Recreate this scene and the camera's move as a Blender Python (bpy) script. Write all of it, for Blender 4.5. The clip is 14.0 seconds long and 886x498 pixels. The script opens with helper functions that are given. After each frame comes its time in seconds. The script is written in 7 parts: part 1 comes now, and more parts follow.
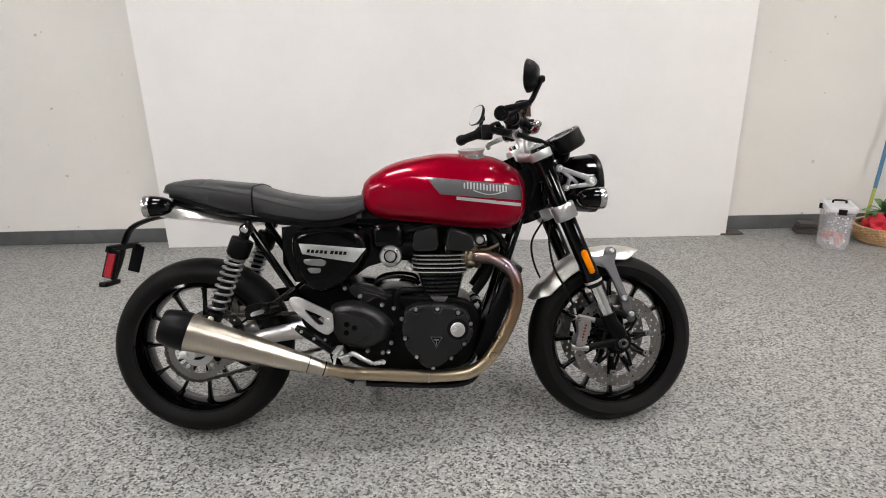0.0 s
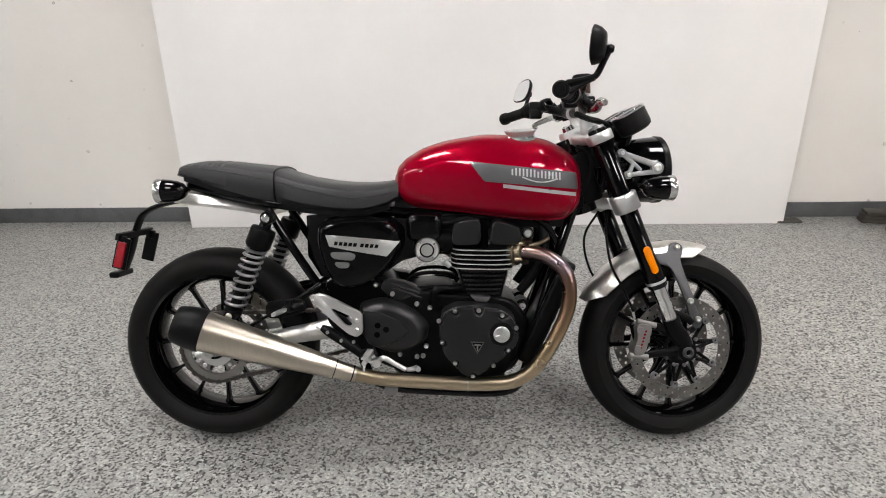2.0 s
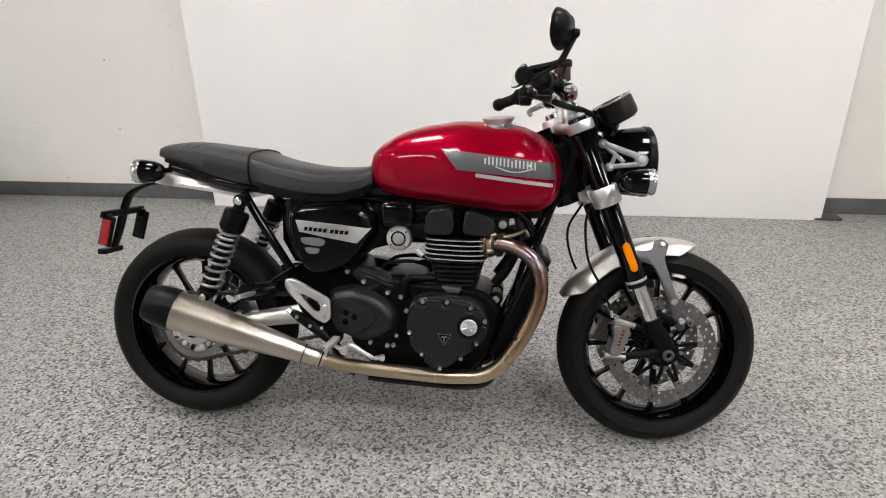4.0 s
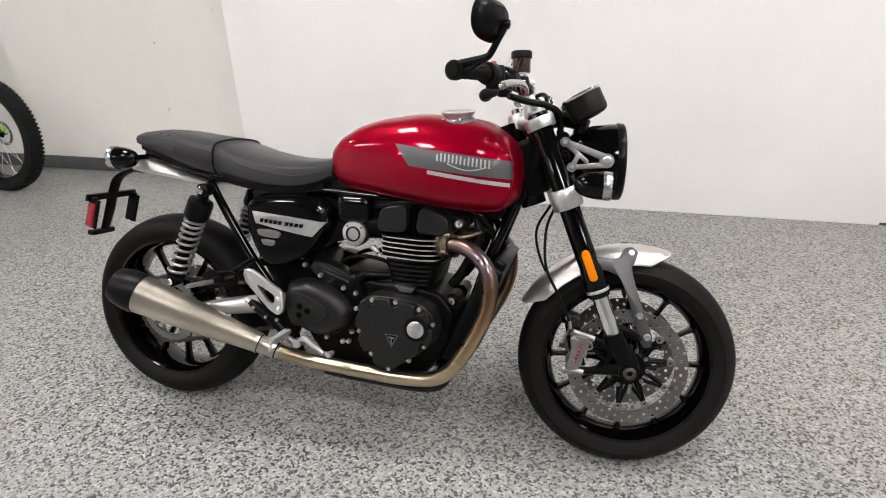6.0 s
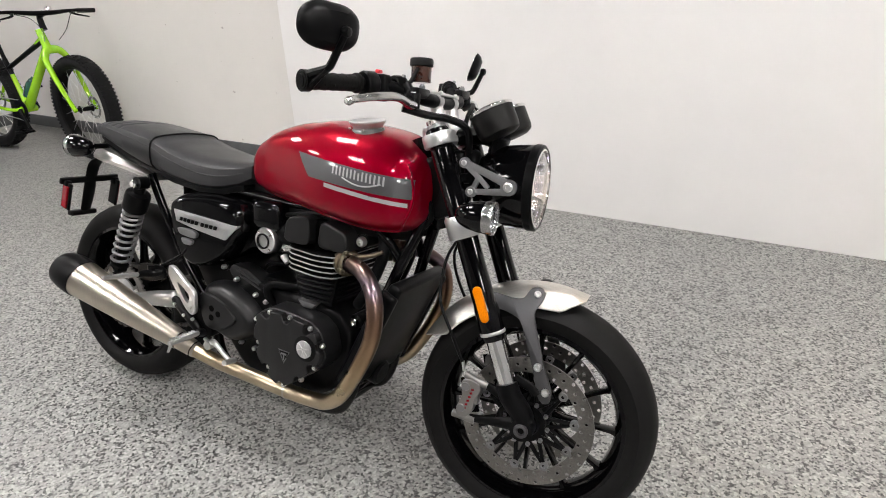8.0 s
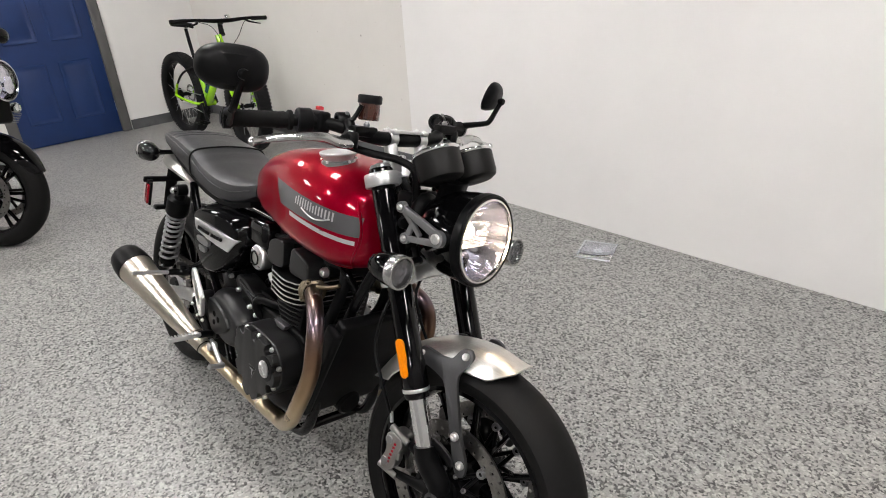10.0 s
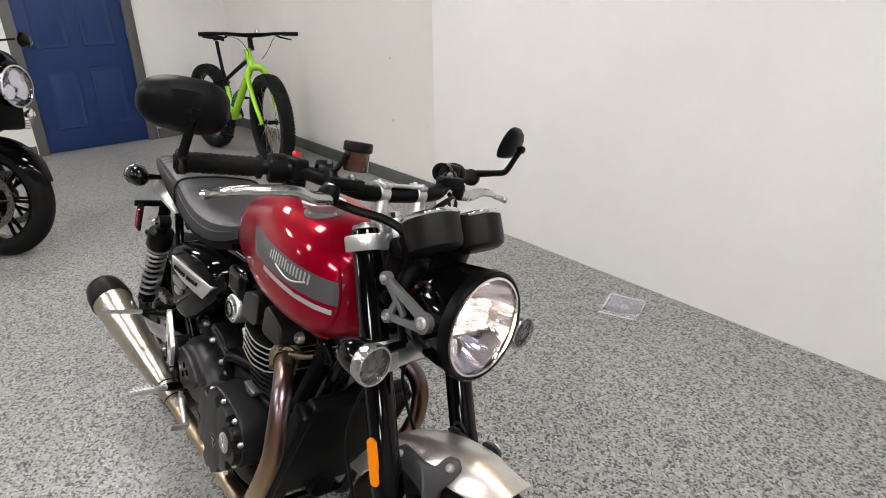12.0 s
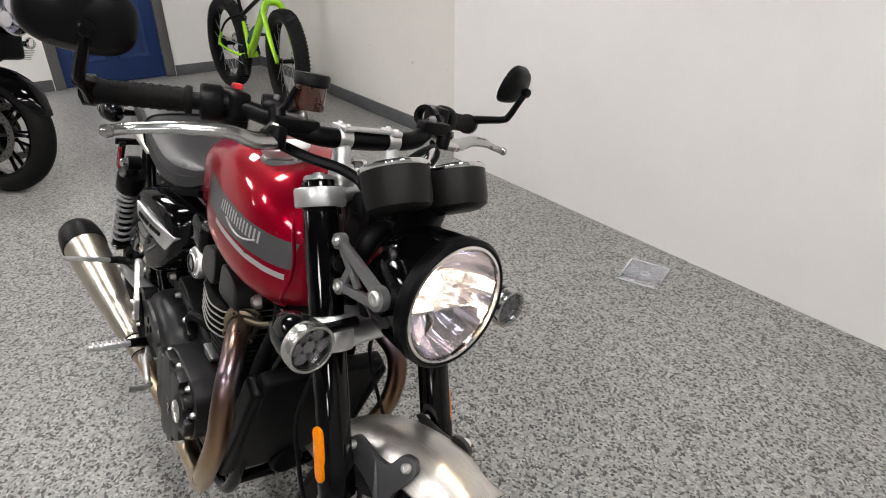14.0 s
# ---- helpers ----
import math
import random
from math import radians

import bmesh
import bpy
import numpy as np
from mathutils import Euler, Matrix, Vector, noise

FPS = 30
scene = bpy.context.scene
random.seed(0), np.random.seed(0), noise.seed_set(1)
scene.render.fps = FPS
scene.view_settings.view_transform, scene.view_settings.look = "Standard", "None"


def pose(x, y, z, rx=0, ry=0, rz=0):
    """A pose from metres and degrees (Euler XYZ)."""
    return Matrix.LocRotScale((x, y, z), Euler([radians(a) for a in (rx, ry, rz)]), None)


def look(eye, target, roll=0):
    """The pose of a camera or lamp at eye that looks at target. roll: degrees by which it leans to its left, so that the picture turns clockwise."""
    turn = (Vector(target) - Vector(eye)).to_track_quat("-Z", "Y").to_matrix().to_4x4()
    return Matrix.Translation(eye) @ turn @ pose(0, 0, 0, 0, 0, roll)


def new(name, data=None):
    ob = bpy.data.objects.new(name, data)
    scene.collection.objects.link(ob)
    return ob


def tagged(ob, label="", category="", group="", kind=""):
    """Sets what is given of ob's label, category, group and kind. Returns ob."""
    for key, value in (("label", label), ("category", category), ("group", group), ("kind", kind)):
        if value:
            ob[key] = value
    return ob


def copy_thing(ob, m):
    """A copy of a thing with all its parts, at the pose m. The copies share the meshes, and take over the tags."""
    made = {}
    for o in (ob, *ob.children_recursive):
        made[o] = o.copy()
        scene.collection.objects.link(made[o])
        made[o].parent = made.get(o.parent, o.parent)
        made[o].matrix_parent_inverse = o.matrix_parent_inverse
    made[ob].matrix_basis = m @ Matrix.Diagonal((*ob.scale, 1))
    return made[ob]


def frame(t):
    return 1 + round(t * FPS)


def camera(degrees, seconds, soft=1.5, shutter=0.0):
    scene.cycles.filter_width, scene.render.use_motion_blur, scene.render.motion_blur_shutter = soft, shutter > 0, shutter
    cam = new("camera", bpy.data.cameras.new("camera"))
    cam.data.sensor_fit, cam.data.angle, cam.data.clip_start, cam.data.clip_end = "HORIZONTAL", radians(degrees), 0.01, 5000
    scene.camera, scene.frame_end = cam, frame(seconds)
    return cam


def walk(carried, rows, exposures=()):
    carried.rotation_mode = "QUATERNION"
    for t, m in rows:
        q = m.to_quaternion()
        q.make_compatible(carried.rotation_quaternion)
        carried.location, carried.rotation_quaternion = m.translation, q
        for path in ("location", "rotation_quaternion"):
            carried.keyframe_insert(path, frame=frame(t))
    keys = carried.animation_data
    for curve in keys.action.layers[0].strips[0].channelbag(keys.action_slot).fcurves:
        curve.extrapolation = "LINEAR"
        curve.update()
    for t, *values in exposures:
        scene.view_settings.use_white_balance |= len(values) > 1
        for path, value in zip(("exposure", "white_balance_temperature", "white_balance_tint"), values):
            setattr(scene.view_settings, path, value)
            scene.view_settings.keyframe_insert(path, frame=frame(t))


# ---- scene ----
cam = camera(72.4, 14.0, soft=1.0)
PATH = [
    (0, (-0.016, 0.134, 1.287), (0.014, 2.018, 0.619), -1.0),
    (0.5, (-0.015, 0.143, 1.278), (-0.019, 2.023, 0.597), -1.3),
    (1, (-0.035, 0.182, 1.272), (-0.068, 2.053, 0.565), -1.4),
    (1.5, (-0.063, 0.278, 1.26), (-0.113, 2.142, 0.538), -1.2),
    (2, (-0.062, 0.355, 1.263), (-0.118, 2.212, 0.522), -1.0),
    (2.5, (-0.046, 0.381, 1.249), (-0.129, 2.231, 0.491), -1.0),
    (3, (0.057, 0.364, 1.258), (-0.079, 2.211, 0.502), -1.4),
    (3.2, (0.098, 0.355, 1.258), (-0.058, 2.196, 0.493), -1.4),
    (5.3, (0.328, 0.542, 1.278), (-0.069, 2.326, 0.466), -1.2),
    (5.5, (0.395, 0.543, 1.279), (-0.038, 2.315, 0.459), -1.5),
    (6, (0.501, 0.557, 1.276), (0.005, 2.301, 0.432), -2.0),
    (6.5, (0.572, 0.682, 1.263), (0.013, 2.403, 0.411), -2.0),
    (7, (0.654, 0.827, 1.261), (0.014, 2.511, 0.393), -1.9),
    (7.5, (0.822, 0.877, 1.274), (0.051, 2.507, 0.408), -2.3),
    (8, (0.968, 0.912, 1.287), (0.103, 2.488, 0.411), -2.2),
    (8.2, (1.0, 0.95, 1.285), (0.087, 2.499, 0.409), -2.2),
    (10.3, (1.34, 1.383, 1.328), (-0.042, 2.558, 0.488), -3.9),
    (10.5, (1.319, 1.415, 1.327), (-0.083, 2.578, 0.5), -3.7),
    (11, (1.255, 1.502, 1.333), (-0.163, 2.655, 0.521), -3.0),
    (11.5, (1.212, 1.535, 1.332), (-0.203, 2.701, 0.532), -1.9),
    (12, (1.189, 1.544, 1.331), (-0.229, 2.71, 0.537), -1.1),
    (12.5, (1.182, 1.557, 1.321), (-0.237, 2.71, 0.51), -0.5),
    (13, (1.148, 1.65, 1.322), (-0.29, 2.766, 0.492), -0.3),
    (13.5, (1.123, 1.716, 1.3), (-0.312, 2.794, 0.418), -0.3),
    (14, (1.11, 1.727, 1.27), (-0.313, 2.772, 0.329), -0.1),
]
walk(cam, [(t, look(eye, target, roll)) for t, eye, target, roll in PATH],
     [(0, 0.28), (1.5, 0.33), (3.0, 0.38), (5.5, 0.45), (6.5, 0.5), (8.2, 0.47), (10.3, 0.36), (11.5, 0.3), (13.0, 0.28), (14.0, 0.22)])

# ---- world and exposure ----
world = bpy.data.worlds.new("room_air")
scene.world = world
world.use_nodes = True
world.node_tree.nodes["Background"].inputs[0].default_value = (0.8, 0.85, 0.9, 1)
world.node_tree.nodes["Background"].inputs[1].default_value = 0.02
LIGHT = 35.0


# ---- materials ----
def node(nt, kind, **values):
    n = nt.nodes.new(kind)
    for key, value in values.items():
        n.inputs[key.replace("_", " ")].default_value = value
    return n


def coords(nt, scale=(1, 1, 1), turn=(0, 0, 0), space="Object"):
    tc = nt.nodes.new("ShaderNodeTexCoord")
    mp = nt.nodes.new("ShaderNodeMapping")
    mp.inputs["Scale"].default_value = scale
    mp.inputs["Rotation"].default_value = turn
    nt.links.new(tc.outputs[space], mp.inputs["Vector"])
    return mp.outputs["Vector"]


def ramp(nt, source, stops, mode="LINEAR"):
    r = nt.nodes.new("ShaderNodeValToRGB")
    r.color_ramp.interpolation = mode
    els = r.color_ramp.elements
    while len(els) < len(stops):
        els.new(0.5)
    for e, (p, c) in zip(els, stops):
        e.position = p
        e.color = (*c, 1) if len(c) == 3 else c
    nt.links.new(source, r.inputs["Fac"])
    return r.outputs["Color"]


def mix(nt, fac, a, b, mode="MIX"):
    m = nt.nodes.new("ShaderNodeMix")
    m.data_type, m.blend_type = "RGBA", mode
    for i, v in ((0, fac), (6, a), (7, b)):
        if isinstance(v, (int, float, tuple)):
            m.inputs[i].default_value = (*v, 1) if isinstance(v, tuple) and len(v) == 3 else v
        else:
            nt.links.new(v, m.inputs[i])
    return m.outputs[2]


def material(name, colour=(0.5, 0.5, 0.5), rough=0.5, metal=0.0, coat=0.0, grain=0.0, grain_scale=200, bump=0.0,
             wear=0.08, wear_scale=6, stretch=(1, 1, 1), coat_rough=0.03, spec=0.5, emit=None, strength=0.0):
    """A surface with fine grain and larger uneven wear in its colour and gloss."""
    m = bpy.data.materials.new(name)
    m.use_nodes = True
    nt = m.node_tree
    b = nt.nodes["Principled BSDF"]
    b.inputs["Metallic"].default_value = metal
    b.inputs["Coat Weight"].default_value = coat
    b.inputs["Coat Roughness"].default_value = coat_rough
    b.inputs["Specular IOR Level"].default_value = spec
    v = coords(nt, stretch)
    big = node(nt, "ShaderNodeTexNoise", Scale=wear_scale, Detail=5.0, Roughness=0.6)
    fine = node(nt, "ShaderNodeTexNoise", Scale=grain_scale, Detail=3.0, Roughness=0.6)
    nt.links.new(v, big.inputs["Vector"])
    nt.links.new(v, fine.inputs["Vector"])
    lo = tuple(c * (1 - wear) for c in colour)
    hi = tuple(min(1, c * (1 + wear)) for c in colour)
    col = ramp(nt, big.outputs["Fac"], [(0.3, lo), (0.7, hi)])
    if grain:
        col = mix(nt, 1.0, col, ramp(nt, fine.outputs["Fac"], [(0.3, (1 - grain,) * 3), (0.7, (1 + grain,) * 3)]), "MULTIPLY")
    nt.links.new(col, b.inputs["Base Color"])
    rr = ramp(nt, big.outputs["Fac"], [(0.3, (max(0.02, rough * 0.85),) * 3), (0.7, (min(1, rough * 1.15),) * 3)])
    nt.links.new(rr, b.inputs["Roughness"])
    if bump:
        bp = node(nt, "ShaderNodeBump", Strength=1.0, Distance=bump)
        nt.links.new(fine.outputs["Fac"], bp.inputs["Height"])
        nt.links.new(bp.outputs["Normal"], b.inputs["Normal"])
    if emit:
        b.inputs["Emission Color"].default_value = (*emit, 1)
        b.inputs["Emission Strength"].default_value = strength
    return m


def epoxy_floor():
    """Grey epoxy with black, grey and white vinyl flakes under a clear coat."""
    m = bpy.data.materials.new("flake_epoxy")
    m.use_nodes = True
    nt = m.node_tree
    b = nt.nodes["Principled BSDF"]
    v = coords(nt)
    warp = node(nt, "ShaderNodeTexNoise", Scale=110.0, Detail=2.0)
    nt.links.new(v, warp.inputs["Vector"])
    vv = nt.nodes.new("ShaderNodeVectorMath")
    vv.operation = "MULTIPLY_ADD"
    nt.links.new(warp.outputs["Color"], vv.inputs[0])
    vv.inputs[1].default_value = (0.0055, 0.0055, 0.0055)
    nt.links.new(v, vv.inputs[2])
    layers = []
    for scale in (155.0, 340.0):
        vo = node(nt, "ShaderNodeTexVoronoi", Scale=scale, Randomness=1.0)
        nt.links.new(vv.outputs[0], vo.inputs["Vector"])
        sep = nt.nodes.new("ShaderNodeSeparateColor")
        nt.links.new(vo.outputs["Color"], sep.inputs[0])
        layers.append(sep.outputs[0])
    flakes = ramp(nt, layers[0], [(0.0, (0.012, 0.012, 0.013)), (0.115, (0.07, 0.07, 0.072)), (0.235, (0.205, 0.205, 0.204)),
                                 (0.37, (0.34, 0.34, 0.332)), (0.68, (0.415, 0.415, 0.402)), (0.88, (0.55, 0.55, 0.533))], "CONSTANT")
    small = ramp(nt, layers[1], [(0.0, (0.03, 0.03, 0.035)), (0.14, (0.16, 0.16, 0.165)), (0.34, (0.34, 0.34, 0.33)), (0.7, (0.46, 0.46, 0.44))], "CONSTANT")
    col = mix(nt, 0.18, flakes, small)
    big = node(nt, "ShaderNodeTexNoise", Scale=0.9, Detail=4.0)
    nt.links.new(v, big.inputs["Vector"])
    col = mix(nt, 1.0, col, ramp(nt, big.outputs["Fac"], [(0.3, (0.755, 0.748, 0.742)), (0.7, (0.85, 0.84, 0.822))]), "MULTIPLY")
    nt.links.new(col, b.inputs["Base Color"])
    nt.links.new(ramp(nt, layers[0], [(0.0, (0.3,) * 3), (1.0, (0.48,) * 3)]), b.inputs["Roughness"])
    bp = node(nt, "ShaderNodeBump", Strength=0.35, Distance=0.0012)
    nt.links.new(layers[0], bp.inputs["Height"])
    nt.links.new(bp.outputs["Normal"], b.inputs["Normal"])
    return m


def painted_wall(name, colour, scuff):
    """Old wall paint over patched plaster: uneven tone, roller texture, grey scuffs and small chips."""
    m = bpy.data.materials.new(name)
    m.use_nodes = True
    nt = m.node_tree
    b = nt.nodes["Principled BSDF"]
    v = coords(nt)
    big = node(nt, "ShaderNodeTexNoise", Scale=1.3, Detail=6.0, Roughness=0.6)
    fine = node(nt, "ShaderNodeTexNoise", Scale=260.0, Detail=2.0)
    spots = node(nt, "ShaderNodeTexNoise", Scale=13.0, Detail=3.0, Roughness=0.7)
    for n in (big, fine, spots):
        nt.links.new(v, n.inputs["Vector"])
    col = ramp(nt, big.outputs["Fac"], [(0.3, tuple(c * 0.93 for c in colour)), (0.7, colour)])
    col = mix(nt, ramp(nt, spots.outputs["Fac"], [(0.70, (0, 0, 0)), (0.76, (scuff,) * 3)]), col, (0.33, 0.3, 0.27))
    nt.links.new(col, b.inputs["Base Color"])
    b.inputs["Roughness"].default_value = 0.6
    bp = node(nt, "ShaderNodeBump", Strength=0.5, Distance=0.0006)
    nt.links.new(fine.outputs["Fac"], bp.inputs["Height"])
    nt.links.new(bp.outputs["Normal"], b.inputs["Normal"])
    return m


def heat_steel():
    """Stainless pipe that heat has tinted: violet brown at the ports, then bronze, then straw."""
    m = bpy.data.materials.new("heat_tinted_steel")
    m.use_nodes = True
    nt = m.node_tree
    b = nt.nodes["Principled BSDF"]
    v = coords(nt)
    sep = nt.nodes.new("ShaderNodeSeparateXYZ")
    nt.links.new(v, sep.inputs[0])
    n = node(nt, "ShaderNodeTexNoise", Scale=18.0, Detail=4.0)
    nt.links.new(v, n.inputs["Vector"])
    add = nt.nodes.new("ShaderNodeMath")
    add.operation = "MULTIPLY_ADD"
    nt.links.new(n.outputs["Fac"], add.inputs[0])
    add.inputs[1].default_value = 0.08
    nt.links.new(sep.outputs[2], add.inputs[2])
    col = ramp(nt, add.outputs[0], [(0.25, (0.5, 0.42, 0.3)), (0.33, (0.43, 0.335, 0.215)), (0.43, (0.33, 0.225, 0.135)), (0.52, (0.225, 0.135, 0.09)),
                                    (0.575, (0.185, 0.12, 0.1)), (0.605, (0.165, 0.13, 0.155)), (0.64, (0.19, 0.13, 0.1))])
    nt.links.new(col, b.inputs["Base Color"])
    b.inputs["Metallic"].default_value = 1.0
    nt.links.new(ramp(nt, n.outputs["Fac"], [(0.3, (0.27,) * 3), (0.7, (0.31,) * 3)]), b.inputs["Roughness"])
    return m


def clear(name, colour=(1, 1, 1), rough=0.0, ior=1.45):
    m = bpy.data.materials.new(name)
    m.use_nodes = True
    b = m.node_tree.nodes["Principled BSDF"]
    b.inputs["Base Color"].default_value = (*colour, 1)
    b.inputs["Transmission Weight"].default_value = 1.0
    b.inputs["Roughness"].default_value = rough
    b.inputs["IOR"].default_value = ior
    return m


def spun_metal():
    """Aluminium turned on a lathe, whose fine rings spread the light in a cross."""
    m = material("spun_aluminium", (0.6, 0.6, 0.6), 0.32, 1.0, wear=0.04)
    nt = m.node_tree
    b = nt.nodes["Principled BSDF"]
    b.inputs["Anisotropic"].default_value = 0.85
    tg = nt.nodes.new("ShaderNodeTangent")
    tg.direction_type, tg.axis = "RADIAL", "Y"
    nt.links.new(tg.outputs[0], b.inputs["Tangent"])
    return m


FLOOR = epoxy_floor()
WALL = painted_wall("old_wall_paint", (0.76, 0.735, 0.7), 0.35)
WALL_WHITE = painted_wall("white_wall_paint", (0.8, 0.79, 0.77), 0.1)
CEILING = painted_wall("dark_ceiling_paint", (0.1, 0.1, 0.1), 0.0)
WALL_GREY = painted_wall("grey_wall_paint", (0.3, 0.3, 0.3), 0.0)
BOARD = painted_wall("smooth_white_board", (0.85, 0.835, 0.825), 0.0)
COVE = material("grey_cove_rubber", (0.085, 0.088, 0.092), 0.5, grain=0.1, wear=0.25, wear_scale=9)
RED = material("candy_red_paint", (0.235, 0.0, 0.0115), 0.32, 0.4, 0.85, wear=0.02, wear_scale=3, coat_rough=0.006, spec=0.1)
RED.node_tree.nodes["Principled BSDF"].inputs["Coat IOR"].default_value = 1.34
RED.node_tree.nodes["Principled BSDF"].inputs["Specular Tint"].default_value = (1.0, 0.06, 0.09, 1)
GREY_PAINT = material("grey_metallic_paint", (0.095, 0.095, 0.1), 0.4, 0.5, 0.5, grain=0.1, grain_scale=900, coat_rough=0.02)
EMBLEM = material("emblem_silver", (0.42, 0.42, 0.425), 0.45, 0.2, 0.1)
SILVER_PAINT = material("silver_paint", (0.55, 0.55, 0.56), 0.3, 0.6, 0.8)
GLOSS = material("gloss_black_paint", (0.0015, 0.0015, 0.0018), 0.07, 0.0, 0.1, wear=0.1, spec=0.2, coat_rough=0.015)
SATIN = material("black_powder_coat", (0.002, 0.002, 0.0023), 0.36, 0.0, 0.0, spec=0.12, grain=0.2, grain_scale=1200, bump=0.0001, wear=0.12)
PLASTIC = material("black_plastic", (0.0042, 0.0042, 0.0046), 0.4, spec=0.11, grain=0.15, grain_scale=800, bump=0.00008, wear=0.15)
SOFT = material("soft_black_plastic", (0.0085, 0.0083, 0.0081), 0.42, spec=0.2, grain=0.12, grain_scale=700, bump=0.00006, wear=0.1)
RUBBER = material("tyre_rubber", (0.0065, 0.0063, 0.0063), 0.6, spec=0.12, grain=0.2, grain_scale=500, bump=0.0001, wear=0.25, wear_scale=14)
ENGINE = material("matt_black_engine_paint", (0.009, 0.009, 0.0096), 0.37, spec=0.33, grain=0.12, grain_scale=1200, bump=0.00006, wear=0.1)
BRACKET = material("grey_cast_metal", (0.29, 0.29, 0.295), 0.4, 0.85, grain=0.06, grain_scale=700, wear=0.05)
BRACKET_DARK = material("dark_grey_cast_metal", (0.085, 0.085, 0.088), 0.44, 0.85, grain=0.06, grain_scale=700, wear=0.05)
VINYL = material("black_seat_vinyl", (0.024, 0.0243, 0.026), 0.4, spec=0.4, grain=0.25, grain_scale=650, bump=0.00025, wear=0.12)
ALU = material("cast_aluminium", (0.62, 0.62, 0.62), 0.38, 0.9, grain=0.08, grain_scale=700, bump=0.00005, wear=0.07)
ALU_PAINT = material("silver_anodised_metal", (0.27, 0.27, 0.275), 0.38, 0.85, wear=0.06)
ALU_LIGHT = material("grey_caliper_alloy", (0.27, 0.262, 0.252), 0.38, 0.9, grain=0.1, grain_scale=500, wear=0.1)
STEEL = material("brushed_stainless", (0.54, 0.49, 0.415), 0.3, 1.0, grain=0.04, grain_scale=40, stretch=(5, 0.4, 0.4), wear=0.03, wear_scale=2)
FENDER = material("brushed_aluminium", (0.66, 0.64, 0.61), 0.34, 0.95, grain=0.12, grain_scale=70, stretch=(0.4, 9, 3), wear=0.06)
CHROME = material("chrome", (0.8, 0.8, 0.8), 0.07, 1.0, wear=0.02)
BOLT = material("zinc_bolt", (0.8, 0.8, 0.79), 0.33, 1.0)
SPUN = spun_metal()
POLISHED = material("polished_alloy", (0.54, 0.54, 0.53), 0.25, 1.0, wear=0.04)
# near-black colour standing for the shade in holes and gaps; also the plug caps
DARK = material("shade_and_plug_black", (0.002, 0.002, 0.002), 0.9, spec=0.02)
DISC = material("brake_disc_steel", (0.23, 0.222, 0.21), 0.32, 1.0, grain=0.15, grain_scale=200, wear=0.12, wear_scale=20)
HEAT = heat_steel()
BRASS = material("bronze_flange", (0.22, 0.185, 0.13), 0.42, 1.0, wear=0.2, wear_scale=30)
AMBER = material("amber_reflector", (0.72, 0.2, 0.0), 0.3, spec=0.15, coat=0.15, grain=0.15, grain_scale=400)
TAIL_RED = material("red_reflector", (0.26, 0.004, 0.012), 0.2, coat=1.0, grain=0.15, grain_scale=400)
FLUID = material("brake_fluid_tank", (0.05, 0.016, 0.01), 0.12, coat=0.8)
RED_BUTTON = material("red_switch", (0.6, 0.03, 0.04), 0.4)
GLASS = clear("clear_glass")
LENS = clear("clear_plastic_lens", (0.97, 0.97, 1.0), 0.02, 1.3)
MIRROR = material("mirror_glass", (0.85, 0.86, 0.87), 0.01, 1.0, wear=0.0)
BULB = material("lit_bulb", (1, 0.8, 0.5), 0.3, emit=(1.0, 0.74, 0.46), strength=700.0)
CELLS = material("lamp_cells", (0.26, 0.26, 0.27), 0.06, 1.0, wear=0.03)
LAMP_BOWL = material("lamp_bowl", (0.76, 0.76, 0.86), 0.09, 1.0, wear=0.02)
REFLECTOR = material("headlight_reflector", (0.9, 0.9, 0.92), 0.1, 1.0, wear=0.02)
FOOT_DUST = material("dusty_foot_rubber", (0.06, 0.055, 0.05), 0.7, grain=0.2, grain_scale=200, wear=0.3)
DIAL = material("dial_face", (0.012, 0.012, 0.013), 0.5, spec=0.2)
PANEL = material("light_diffuser", (0.9, 0.9, 0.9), 0.5, emit=(1.0, 0.965, 0.945), strength=LIGHT)


# ---- mesh helpers ----
def spline(points, steps=6):
    """Points along a smooth curve through the given ones."""
    p = [Vector(q) for q in points]
    p = [p[0] * 2 - p[1], *p, p[-1] * 2 - p[-2]]
    out = []
    for a, b, c, d in zip(p, p[1:], p[2:], p[3:]):
        for i in range(steps):
            t = i / steps
            out.append(0.5 * (2 * b + (c - a) * t + (2 * a - 5 * b + 4 * c - d) * t * t + (3 * b - a - 3 * c + d) * t ** 3))
    return out + [p[-2]]


def loft(rings, bm=None, closed=False, caps=True):
    """Skin over rings of equally many points."""
    bm = bm or bmesh.new()
    vs = [[bm.verts.new(p) for p in r] for r in rings]
    pairs = list(zip(vs, vs[1:])) + ([(vs[-1], vs[0])] if closed else [])
    for a, b in pairs:
        for i in range(len(a)):
            j = (i + 1) % len(a)
            bm.faces.new((a[i], a[j], b[j], b[i]))
    if caps and not closed:
        bm.faces.new(vs[0][::-1])
        bm.faces.new(vs[-1])
    return bm


